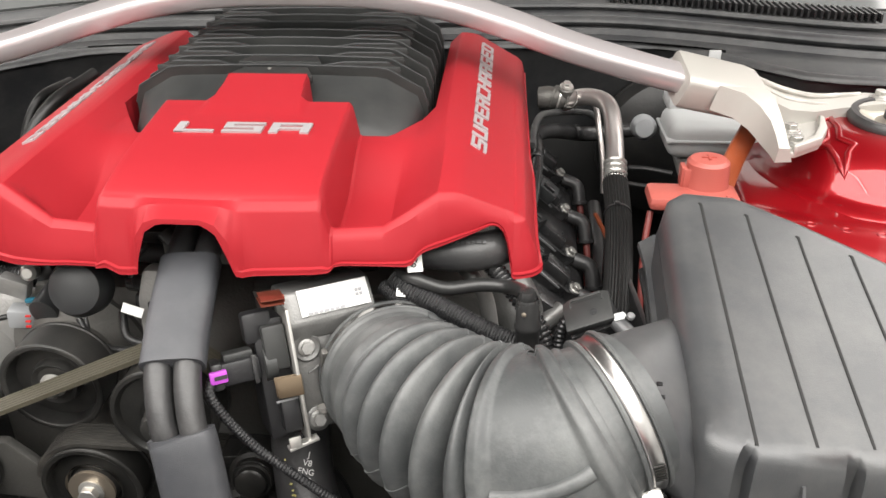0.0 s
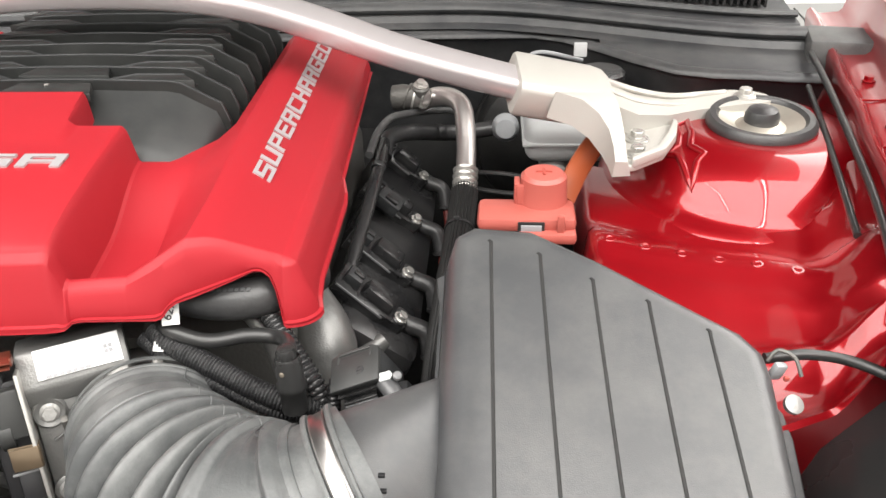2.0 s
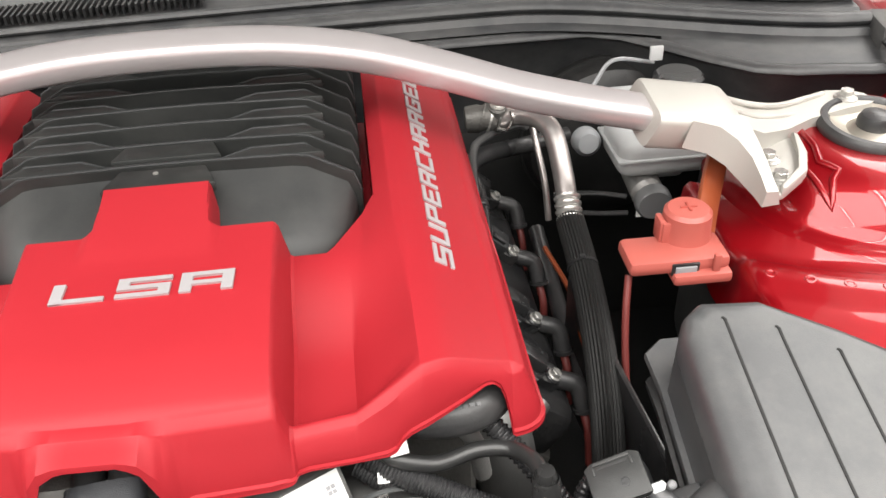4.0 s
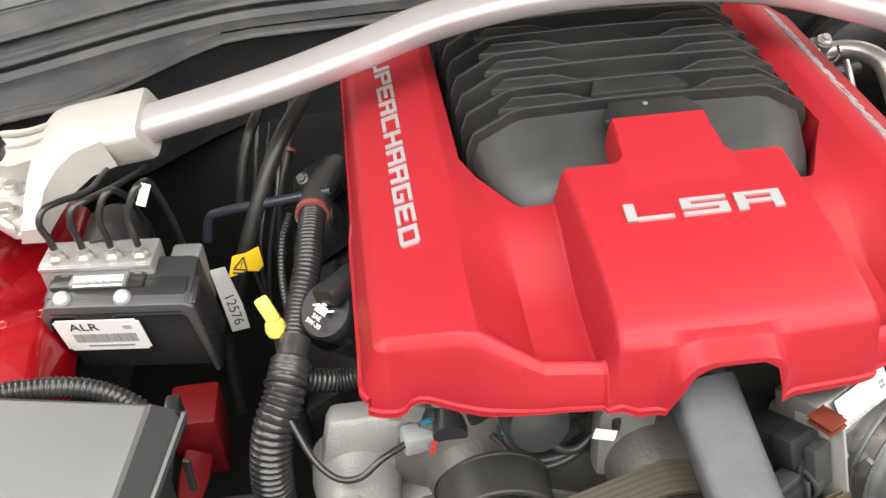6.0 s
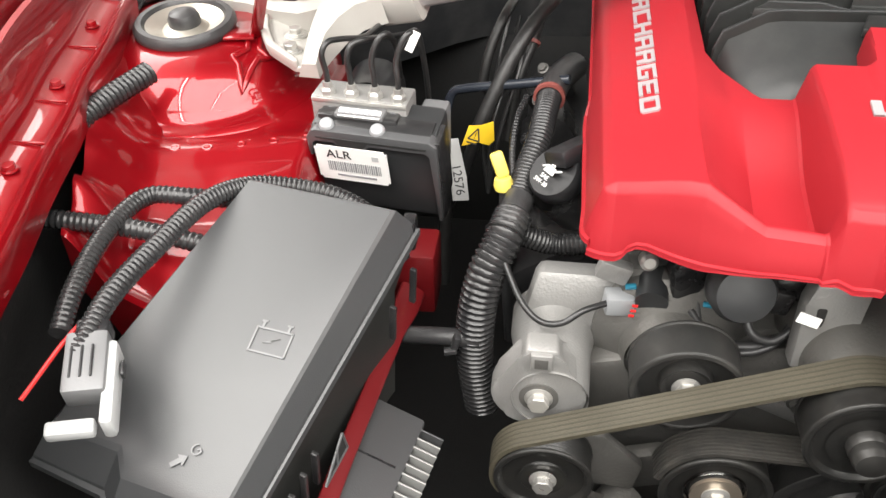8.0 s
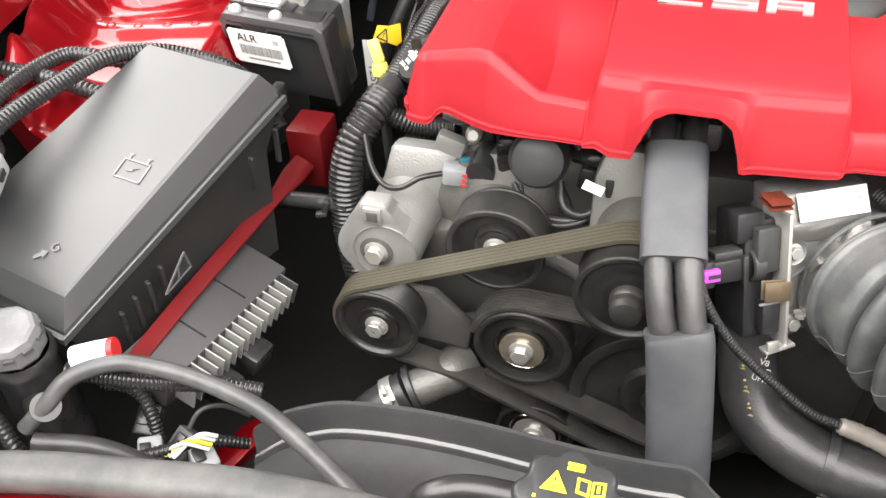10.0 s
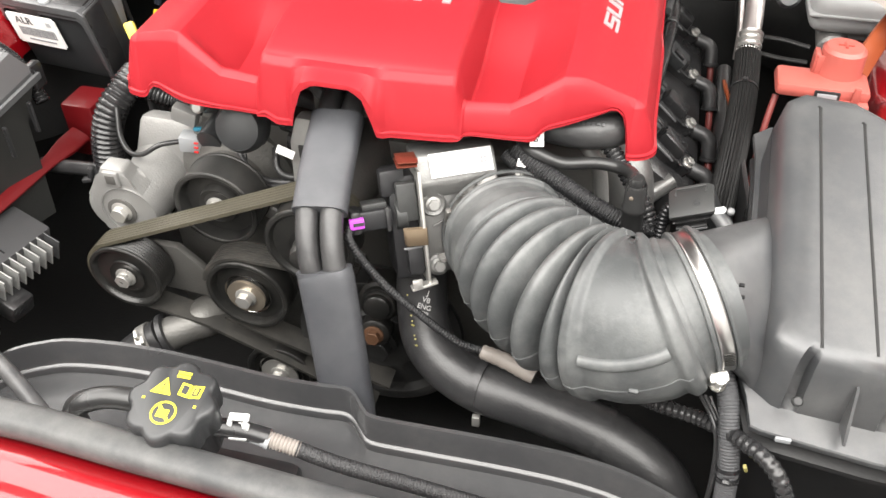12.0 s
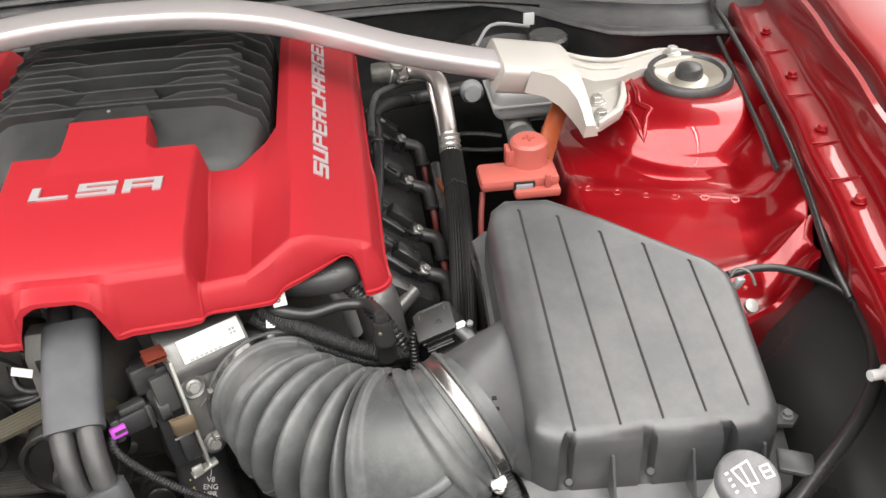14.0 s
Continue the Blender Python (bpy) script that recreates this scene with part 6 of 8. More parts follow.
for dx, dz, r in ((0.0, 0.0, 0.0090), (-0.010, -0.008, 0.0070)):
    part("braid", loom([(0.146 + dx, 0.668, 0.866 + dz), (0.166 + dx, 0.655, 0.860 + dz), (0.197 + dx, 0.644, 0.849 + dz), (0.230 + dx, 0.634, 0.837 + dz), (0.260 + dx, 0.630, 0.826 + dz), (0.289 + dx, 0.643, 0.813 + dz)], r, 0.0026, 0.12, 14), M_BRAID, fh)
part("loom", loom([(0.2107, 0.7029, 0.8807), (0.2325, 0.6849, 0.8698), (0.2530, 0.6630, 0.8550), (0.2700, 0.6460, 0.8390), (0.2800, 0.6380, 0.8220)], 0.0085, 0.0045, 0.18, 14), M_LOOM, fh)
part("pipe", tube([(0.1940, 0.7210, 0.8615), (0.2119, 0.7112, 0.8465), (0.2250, 0.7058, 0.8266), (0.2315, 0.7068, 0.7879)], 0.0075, 12), M_CAST, fh, "bright metal pipe")
part("big_hose", tube([(0.140, 0.712, 0.878), (0.170, 0.688, 0.885), (0.206, 0.681, 0.8865), (0.234, 0.694, 0.885), (0.258, 0.745, 0.87)], 0.0165, 24), M_HOSE, fh)
for k in range(11):
    part("hose_print", rbox((0.178 + 0.0046 * k, 0.6722 + 0.0001 * k, 0.8995 + 0.0002 * k), (0.0026 + 0.0008 * (k % 2), 0.0024, 0.0006), 0, (34, 0, 0)), M_RIM, fh, "faint grey print", smooth=0)
part("tag", rbox((0.1655, 0.660, 0.889), (0.013, 0.001, 0.020), 0, (-42, 0, 12)), M_WHITE, fh, "white paper tag")
words("627", frame_of((0.1655, 0.6588, 0.8902), (0.05, -0.75, 0.67), (0.2, 0.6, 0.75)), 0.009, M_INK, fh)
part("tag", rbox((0.159, 0.655, 0.863), (0.018, 0.001, 0.013), 0, (-50, 6, 4)), M_WHITE, fh, "white paper tag")

# big coolant hose across the front
ch = thing("radiator_hose", (0.2, 0.54, 0.60), "thick black rubber radiator hose with wire clips", "hose")
part("hose", tube([(0.065, 0.625, 0.760), (0.066, 0.605, 0.715), (0.082, 0.575, 0.675), (0.130, 0.548, 0.660), (0.200, 0.535, 0.658), (0.270, 0.520, 0.652), (0.325, 0.500, 0.628), (0.355, 0.480, 0.58)], 0.0265, 24), M_HOSE, ch)
for c, d in (((0.142, 0.546, 0.660), (1, -0.2, 0)), ((0.268, 0.521, 0.652), (1, -0.25, -0.15))):
    part("clip", lathe([(0.0270, -0.004), (0.0282, -0.004), (0.0282, 0.004), (0.0270, 0.004)], c, d, 32), M_HOSE, ch)
    part("clip_ear", rbox((c[0], c[1] - 0.022, c[2] - 0.030), (0.008, 0.006, 0.014), 0.001), M_STEEL, ch)
for k in range(9):
    u = (k + 0.35 * math.sin(k * 2.3)) / 8
    part("print", rbox((0.0567 + 0.016 * u, 0.5850 - 0.030 * u, 0.7300 - 0.040 * u), (0.0014 + 0.0006 * (k % 2), 0.0016, 0.0030 + 0.001 * (k % 3)), 0, (35, 25 * (k % 3), 0)), M_FADED, ch, "faint yellow print", smooth=0)
words("J\nV8\nENG\nUPR", frame_of((0.0760, 0.5810, 0.7260), (0.12, -1, 0.75), (1, 0.0, -0.18)), 0.0072, M_PAPER, ch)
lc = thing("harness_loop", (0.36, 0.44, 0.60), "grey braided harness with cable ties hanging below the hose clamp", "wire loom")
part("sheath", loom([(0.342, 0.512, 0.800), (0.355, 0.486, 0.789), (0.362, 0.462, 0.765), (0.368, 0.443, 0.728), (0.373, 0.433, 0.66)], 0.0088, 0.0026, 0.08, 16), M_SHEATH, lc, "grey braided sheath")
for p, d in (((0.3672, 0.4468, 0.737), (0.12, -0.4, -0.9)), ((0.3680, 0.4435, 0.7285), (0.12, -0.35, -0.92))):
    part("cable_tie", lathe([(0.0088, -0.0018), (0.0102, -0.0018), (0.0102, 0.0018), (0.0088, 0.0018)], p, d, 20), M_BLACK, lc, "black cable tie")
part("tie_head", rbox((0.3655, 0.4345, 0.734), (0.006, 0.005, 0.005), 0.001, (20, 0, 0)), M_BLACK, lc)
part("wrapped_loom", loom([(0.255, 0.545, 0.700), (0.310, 0.500, 0.735), (0.345, 0.480, 0.750), (0.374, 0.446, 0.772), (0.391, 0.428, 0.774), (0.403, 0.418, 0.760), (0.418, 0.412, 0.72), (0.422, 0.412, 0.66)], 0.0072, 0.006, 0.14, 12), M_LOOM, lc)
for k in range(3):
    part("wire", tube([(0.338 + 0.004 * k, 0.490, 0.770), (0.352 + 0.004 * k, 0.465, 0.760 - 0.004 * k), (0.358, 0.452 - 0.004 * k, 0.72), (0.360, 0.445, 0.66)], 0.0018, 8), M_HOSE, lc)
part("tape", rbox((0.3770, 0.438, 0.752), (0.003, 0.004, 0.008), 0.001, (10, -20, 0)), M_FADED, lc, "scrap of yellow tape")
lh = thing("lower_hose", (-0.27, 0.6, 0.55), "black coolant hose on a cast pipe with a steel spring clamp", "hose")
part("hose", tube([(-0.318, 0.556, 0.525), (-0.286, 0.573, 0.563), (-0.254, 0.592, 0.583)], 0.0235, 24), M_HOSE, lh)
part("pipe_end", tube([(-0.256, 0.591, 0.582), (-0.228, 0.612, 0.588), (-0.205, 0.645, 0.588)], [0.0205] * 9 + [0.022, 0.0235, 0.0245, 0.025, 0.025, 0.025, 0.025, 0.025], 24), M_CASTD, lh, "dull cast pipe end")
clp = part("clamp", lathe([(0.0237, -0.0065), (0.0252, -0.0065), (0.0252, 0.0065), (0.0237, 0.0065)], (-0.268, 0.584, 0.576), (0.8, 0.45, 0.4), 36), M_STEEL, lh, "steel spring clamp")
part("rubber_band", lathe([(0.0206, -0.004), (0.0262, -0.003), (0.0262, 0.003), (0.0206, 0.004)], (-0.250, 0.594, 0.585), (0.8, 0.45, 0.30), 36), M_HOSE, lh, "black hose end bead")
for k in (-1, 1):
    part("ear", rbox((-0.268 + 0.006 * k, 0.568 - 0.003 * k, 0.600), (0.004, 0.010, 0.016), 0.001, (20, 0, 30)), M_STEEL, clp)
for k in range(3):
    part("dab", rbox((-0.281 + 0.004 * k, 0.556, 0.584 + 0.004 * k), (0.004, 0.002, 0.004), 0.0008), M_YINK, lh)

# ---------------------------------------------------------------- left side


def fuse_box():
    t = thing("fuse_box", (-0.52, 0.6, 0.70), "dark grey plastic fuse box with a sloping moulded lid", "fuse box")
    top = [(-0.563, 0.730), (-0.428, 0.703), (-0.513, 0.460), (-0.597, 0.479), (-0.606, 0.497), (-0.668, 0.512)]
    n = Vector((-0.0509, -0.3731, 1))

    def z(x, y):
        return 0.883 - (n.x * (x + 0.563) + n.y * (y - 0.727))

    cx, cy = -0.535, 0.60

    def ring(s, dz, flat=None):
        r = []
        for x, y in top:
            d = Vector((x - cx, y - cy))
            e = d.normalized() * s
            r.append((x + e.x, y + e.y, flat if flat is not None else z(x, y) + dz))
        return r

    lid = loft([ring(0.020, -0.034), ring(0.0195, -0.028), ring(0.001, -0.003), ring(-0.004, 0.0)], caps=(False, True))
    part("lid", lid, M_FUSE, t, smooth=12)
    part("lip", loft([ring(0.020, -0.040), ring(0.0245, -0.040), ring(0.0245, -0.033), ring(0.0195, -0.032)], caps=(True, False)), M_FUSE, t, smooth=12)
    part("base", loft([ring(-0.014, 0, 0.66), ring(-0.006, -0.090), ring(0.013, -0.046), ring(0.016, -0.041)]), M_FUSEB, t, smooth=12)
    # embossed battery mark and arrow
    m = frame_of((-0.508, 0.583, z(-0.508, 0.583)), n, (0.92, -0.18, 0))
    mark = bmesh.new()
    for a, b, c, d in ((-0.016, -0.011, 0.016, -0.0095), (-0.016, 0.0095, 0.016, 0.011), (-0.016, -0.011, -0.0145, 0.011), (0.0145, -0.011, 0.016, 0.011), (-0.012, 0.011, -0.010, 0.017), (0.010, 0.011, 0.012, 0.017),
                       (-0.0135, 0.0155, -0.0085, 0.017), (0.0085, 0.0155, 0.0135, 0.017)):
        prism([(a, b), (c, b), (c, d), (a, d)], m, 0.0010, 0, mark)
    prism([(-0.006, -0.002), (0.002, 0.002), (-0.001, 0.000), (0.007, 0.004), (0.000, 0.0005), (0.002, -0.0005)], m, 0.0010, 0, mark)
    part("battery_mark", mark, M_DUCTD, t, "embossed battery symbol", smooth=0)
    m = frame_of((-0.553, 0.493, z(-0.553, 0.493)), n, (0.82, 0.57, 0))
    part("arrow_mark", prism([(-0.010, -0.002), (-0.002, -0.002), (-0.002, -0.005), (0.004, 0), (-0.002, 0.005), (-0.002, 0.002), (-0.010, 0.002)], m, 0.0010), M_DUCTD, t, "embossed arrow", smooth=0)
    words("G", m @ pose(0.011, 0.001, 0.0003), 0.012, M_DUCTD, t, "embossed_letter", 0.0006)
    for k in range(6):
        y = 0.485 + 0.016 * k if k < 4 else 0.585 + 0.035 * (k - 2)
        x = -0.4985 + (y - 0.46) * 0.352
        part("side_rib", rbox((x + 0.0040, y, z(x, y) - 0.070), (0.006, 0.004, 0.040), 0.001, (0, 4, -20)), M_BLACK, t, smooth=0)
    m = frame_of((-0.4570, 0.515, 0.748), (0.94, -0.34, 0.1), (0.34, 0.94, 0))
    part("side_hole", prism([(0, 0), (0.034, 0.010), (0.032, 0.028)], m, 0.0015), M_DARK, t, "dark triangular hole", smooth=0)
    for (ax, ay), (bx, by) in (((0, 0), (0.034, 0.010)), ((0.034, 0.010), (0.032, 0.028)), ((0.032, 0.028), (0, 0)), ((0.018, 0.006), (0.022, 0.020))):
        part("hole_rim", sweep(bmesh.new(), [m @ Vector((ax, ay, 0.0015)), m @ Vector((bx, by, 0.0015))], 0.0012, 6), M_RIM, t)
    part("latch", rbox((-0.420, 0.722, 0.842), (0.012, 0.02, 0.03), 0.003), M_BLACK, t)
    part("clip", rbox((-0.574, 0.452, 0.765), (0.040, 0.010, 0.008), 0.002, (0, 0, -14)), M_BLACK, t)
    return t


fuse_box()
tagged(part("support_rail", sweep(bmesh.new(), spline([(-0.430, 0.772, 0.728), (-0.436, 0.715, 0.726), (-0.446, 0.640, 0.722), (-0.458, 0.540, 0.718), (-0.466, 0.44, 0.714)], 8), [0.0135] * 5 + [0.0125, 0.0115, 0.0100, 0.0090] + [0.0085] * 24, 12, flat=0.35, up=(0.55, 0.1, 1), square=3.0), M_RAIL),
       "dull red painted metal rail beside the fuse box", "rail", kind="structure")
tagged(part("rail_end", rbox((-0.430, 0.802, 0.728), (0.044, 0.050, 0.076), 0.004), M_RAIL), "dull red painted metal bracket below the brake unit", "bracket", kind="structure")


def control_module():
    t = thing("control_module", (-0.43, 0.55, 0.66), "grey finned aluminium control module with dark plugs", "control module")
    a, b = Vector((-0.420, 0.640, 0.705)), Vector((-0.455, 0.455, 0.705))
    m = frame_of((a + b) / 2, (0.34, 0.0, 1), (b - a))
    L = (b - a).length
    own = rbox((0, 0, -0.02), (L, 0.055, 0.04), 0.004)
    own.transform(m)
    part("case", own, M_MODULE, t)
    for k in range(17):
        own = rbox((-L / 2 + 0.012 + k * (L - 0.024) / 16, 0.031, -0.016), (0.0018, 0.036, 0.030), 0.0005)
        own.transform(m)
        part("fin", own, M_FIN if k else M_ABOX, t, smooth=0)
    for k in range(2):
        own = rbox((-L / 2 + L * (k + 1) / 3, -0.004, 0.0005), (0.0016, 0.046, 0.0012), 0)
        own.transform(m)
        part("seam", own, M_BLACK, t, smooth=0)
    for k in range(2):
        own = rbox((-0.01 + 0.050 * k, 0.052, -0.044), (0.032, 0.026, 0.026), 0.004)
        own.transform(m)
        part("plug", own, M_BLACK, t)
    return t


control_module()


def brake_unit():
    t = thing("brake_control_unit", (-0.475, 0.86, 0.72), "black brake control unit with a white label under an aluminium block", "brake unit")
    right = Vector((0.992, -0.124, 0)).normalized()
    rise = Vector((0, -0.20, 0.98))
    rise = (rise - right * rise.dot(right)).normalized()
    back = rise.cross(right)
    m = Matrix((right, back, rise)).transposed().to_4x4()
    m.translation = (-0.4745, 0.840, 0.820)
    face = m @ pose(0, 0, 0, 90)

    def box(name, at, size, bevel, material, label="", turn=(0, 0, 0), parent=None):
        own = rbox(at, size, bevel, turn)
        own.transform(m)
        return part(name, own, material, parent or t, label)

    box("cover", (0, 0.0275, 0), (0.131, 0.052, 0.110), 0.007, M_SATIN)
    band = [(-0.0675, 0.020), (-0.0675, 0.044), (-0.0610, 0.0540), (-0.0560, 0.0560), (0.0600, 0.0560), (0.0675, 0.0500), (0.0675, -0.0540), (0.0625, -0.0540), (0.0610, 0.0380), (0.0555, 0.0430),
            (-0.0020, 0.0430), (-0.0080, 0.0355), (-0.0330, 0.0355), (-0.0390, 0.0430), (-0.0580, 0.0430), (-0.0625, 0.0390), (-0.0635, 0.020)]
    # rim colour is lighter than the cover to paint in glints along its edges
    part("rim", prism(band, face @ pose(0, 0, -0.010), 0.0145, 0.0016), M_RIM, t, "dark grey rim with a notch, lightened for its glints", smooth=40)
    inner = [(-0.0560, 0.0452), (-0.0385, 0.0452), (-0.0325, 0.0378), (-0.0085, 0.0378), (-0.0025, 0.0452), (0.0560, 0.0452), (0.0575, 0.0475), (-0.0575, 0.0475)]
    part("rim_groove", prism(inner, face, 0.0050), M_NOSE, t, "dark groove in the rim")
    box("side_flange", (0.0665, 0.014, 0.0), (0.006, 0.030, 0.106), 0.002, M_BLACK)
    box("top_ledge", (0.0, 0.016, 0.0545), (0.120, 0.022, 0.004), 0.0015, M_BLACK)
    for x in (-0.046, 0.0065):
        own = lathe([(0.0078, -0.012), (0.0078, 0.0), (0.0066, 0.0030), (0.0050, 0.0042), (0, 0.0042)], (x, 0.004, 0.0570), (0, -0.25, 1), 22)
        own.transform(m)
        part("boss", own, M_DUCTG, t, "pale screw boss")
    own = rbox((-0.0225, -0.0048, 0.0135), (0.076, 0.0012, 0.046), 0.0)
    bmesh.ops.bevel(own, geom=[e for e in own.edges if abs((e.verts[0].co - e.verts[1].co).y) > 0.001], offset=0.003, segments=3, affect="EDGES")
    own.transform(m)
    lab = part("label", own, M_WHITE, t, "white bar code label")
    lm = face @ pose(-0.0225, 0.0135, 0.0056)
    words("ALR", lm @ pose(-0.0130, 0.0130, 0), 0.0150, M_INK, lab)
    x, k = -0.026, 0
    while x < 0.029:
        w = (0.0006, 0.0012, 0.0009, 0.0016, 0.0007)[k % 5]
        part("code_bar", prism([(x, -0.0095), (x + w, -0.0095), (x + w, 0.0035), (x, 0.0035)], lm, 0.0004), M_GREYINK, lab, smooth=0)
        x += w + 0.0012
        k += 1
    part("text_bar", prism([(-0.018, -0.0165), (0.024, -0.0165), (0.024, -0.0140), (-0.018, -0.0140)], lm, 0.0004), M_GREYINK, lab, smooth=0)
    part("text_bar", prism([(0.022, 0.010), (0.029, 0.010), (0.029, 0.016), (0.022, 0.016)], lm, 0.0003), M_TANK, lab, smooth=0)
    # machined block with four pipe fittings
    turn = (0, 0, -6)
    part("block", rbox((-0.491, 0.878, 0.870), (0.100, 0.036, 0.046), 0.0025, turn), M_CAST, t, "machined aluminium block")
    part("edge_line", rbox((-0.493, 0.8595, 0.8900), (0.098, 0.002, 0.004), 0.0008, turn), M_STEEL, t)
    for dx in (-0.030, 0.034):
        part("port", lathe([(0.0060, 0), (0.0060, 0.0016), (0.0042, 0.0016), (0.0036, 0.0005), (0, 0.0005)], (-0.491 + dx, 0.8590 - dx * 0.105, 0.878), (-0.1, -1, 0), 18), M_DUCTD, t)
    part("sensor_case", rbox((-0.491, 0.8535, 0.873), (0.082, 0.020, 0.020), 0.003, turn), M_BLACK, t)
    part("sensor_lid", rbox((-0.489, 0.8510, 0.8835), (0.050, 0.018, 0.006), 0.002, turn), M_DUCTD, t, "dark grey sensor lid")
    part("plate", rbox((-0.489, 0.8462, 0.8860), (0.043, 0.0105, 0.0016), 0.0005, (22, 0, -6)), M_WHITE, t, "small white plate")
    for k in range(5):
        part("plate_bar", rbox((-0.505 + 0.0065 * k, 0.8464 - 0.0007 * k, 0.8871), (0.0035, 0.0030, 0.0006), 0, (22, 0, -6)), M_GREYINK, t, smooth=0)
    part("connector", rbox((-0.4200, 0.882, 0.846), (0.028, 0.030, 0.066), 0.004, turn), M_DUCTD, t, "dark grey plug")
    part("connector_slot", rbox((-0.4205, 0.8660, 0.858), (0.014, 0.003, 0.022), 0.001, turn), M_BLACK, t)
    part("motor", lathe([(0.030, 0), (0.030, 0.05), (0.024, 0.06), (0, 0.06)], (-0.49, 0.893, 0.866), (0, 1, 0.05), 28), M_BLACK, t)
    runs = ([(-0.527, 0.868, 0.936), (-0.522, 0.875, 0.946), (-0.512, 0.890, 0.943), (-0.496, 0.920, 0.932), (-0.488, 0.965, 0.925), (-0.480, 1.03, 0.90)],
            [(-0.502, 0.868, 0.934), (-0.497, 0.873, 0.946), (-0.484, 0.886, 0.946), (-0.474, 0.930, 0.928), (-0.465, 1.00, 0.90)],
            [(-0.478, 0.868, 0.933), (-0.472, 0.872, 0.951), (-0.464, 0.880, 0.955), (-0.460, 0.898, 0.936), (-0.463, 0.925, 0.900), (-0.465, 0.95, 0.85)],
            [(-0.454, 0.868, 0.932), (-0.448, 0.872, 0.951), (-0.440, 0.880, 0.958), (-0.436, 0.900, 0.943), (-0.434, 0.930, 0.870), (-0.436, 0.945, 0.80)])
    for x, run in zip((-0.5255, -0.5010, -0.4765, -0.4525), runs):
        y = 0.868 - (x + 0.49) * 0.105
        part("fitting", lathe([(0.0078, 0), (0.0078, 0.0060), (0.0060, 0.0075), (0.0050, 0.0085), (0.0048, 0.014), (0, 0.014)], (x, y, 0.892), (0, 0, 1), 6), M_STEEL, t, smooth=20)
        part("pipe", tube([(x, y, 0.896), (x, y, 0.915)] + run, 0.0030, 12), M_GAS, t, "black steel brake pipe")
    part("pipe_tag", rbox((-0.4385, 0.876, 0.950), (0.008, 0.001, 0.020), 0.0002, (-20, 25, 0)), M_WHITE, t, "small white paper tag")
    return t


brake_unit()
wt = thing("harness_tags", (-0.40, 0.95, 0.70), "wiring bundle with a yellow warning tag and a white part tag", "wire loom")
part("loom", tube([(-0.300, 1.09, 0.92), (-0.338, 1.02, 0.893), (-0.377, 0.975, 0.818), (-0.400, 0.960, 0.75), (-0.420, 0.952, 0.694), (-0.421, 0.93, 0.60)], 0.0085, 14), M_FAR, wt)
ym = frame_of((-0.3815, 0.940, 0.8125), (0.42, -1, 0.15), (0.87, 0.36, -0.02))
part("yellow_tag", prism([(-0.019, -0.011), (-0.010, 0.012), (0.004, 0.010), (0.018, 0.013), (0.019, -0.010), (0.012, -0.015), (0.000, -0.009)], ym, 0.0012, 0.0003), M_YELLOW, wt, "yellow warning tag")
tm = ym @ pose(-0.003, 0.0, 0.0013, 0, 0, -25)
for a, b in (((-0.007, -0.006), (0.007, -0.006)), ((0.007, -0.006), (0.0, 0.008)), ((0.0, 0.008), (-0.007, -0.006)), ((-0.007, -0.010), (0.006, -0.010))):
    e = (Vector(b) - Vector(a)).normalized() * 0.0008
    nn = Vector((-e.y, e.x))
    part("tag_mark", prism([tuple(Vector(a) - nn), tuple(Vector(b) - nn), tuple(Vector(b) + nn), tuple(Vector(a) + nn)], tm, 0.0006), M_INK, wt, smooth=0)
words("!", tm @ pose(0, -0.001, 0.0004), 0.010, M_INK, wt)
wm = frame_of((-0.407, 0.950, 0.757), (0.25, -0.9, 0.35), (0.13, -0.10, -0.98))
part("white_tag", prism([(-0.038, -0.008), (0.036, -0.010), (0.039, 0.009), (0.010, 0.0105), (-0.036, 0.008)], wm, 0.0010, 0.0002), M_PAPER, wt, "white part tag")
words("12576", wm @ pose(0.012, 0.0, 0.0012), 0.0150, M_INK, wt)

ds = thing("dipstick", (-0.343, 0.81, 0.70), "yellow plastic oil dipstick handle beside the hose", "dipstick")
part("handle", rbox((-0.3485, 0.820, 0.854), (0.013, 0.008, 0.026), 0.003, (-20, -16, 20)), M_PALEY, ds)
part("collar", lathe([(0.009, 0), (0.010, 0.005), (0.008, 0.012), (0, 0.014)], (-0.343, 0.816, 0.829), (-0.15, 0.1, 1), 20), M_PALEY, ds)
part("guide_tube", tube([(-0.342, 0.816, 0.831), (-0.340, 0.81, 0.76), (-0.33, 0.80, 0.64)], 0.006, 10), M_HOSE, ds)
oc = thing("oil_filler_cap", (-0.292, 0.82, 0.83), "round black oil filler cap printed with an oil can", "oil cap")
cap_ax = Vector((-0.45, -0.45, 0.75)).normalized()
part("cap", lathe([(0.025, 0), (0.027, 0.004), (0.027, 0.016), (0.024, 0.020), (0, 0.020)], Vector((-0.298, 0.805, 0.860)) - cap_ax * 0.021, cap_ax, 40), M_COVERB, oc)
part("grip", rbox((-0.280, 0.822, 0.872), (0.030, 0.050, 0.018), 0.005, (0, -25, -45)), M_COVERB, oc)
part("neck", lathe([(0.026, 0), (0.026, 0.05)], (-0.272, 0.835, 0.80), cap_ax, 28), M_BLACK, oc)
m = frame_of(Vector((-0.302, 0.800, 0.861)) + cap_ax * 0.0006, cap_ax, (0.6, -0.75, 0))
ic = bmesh.new()
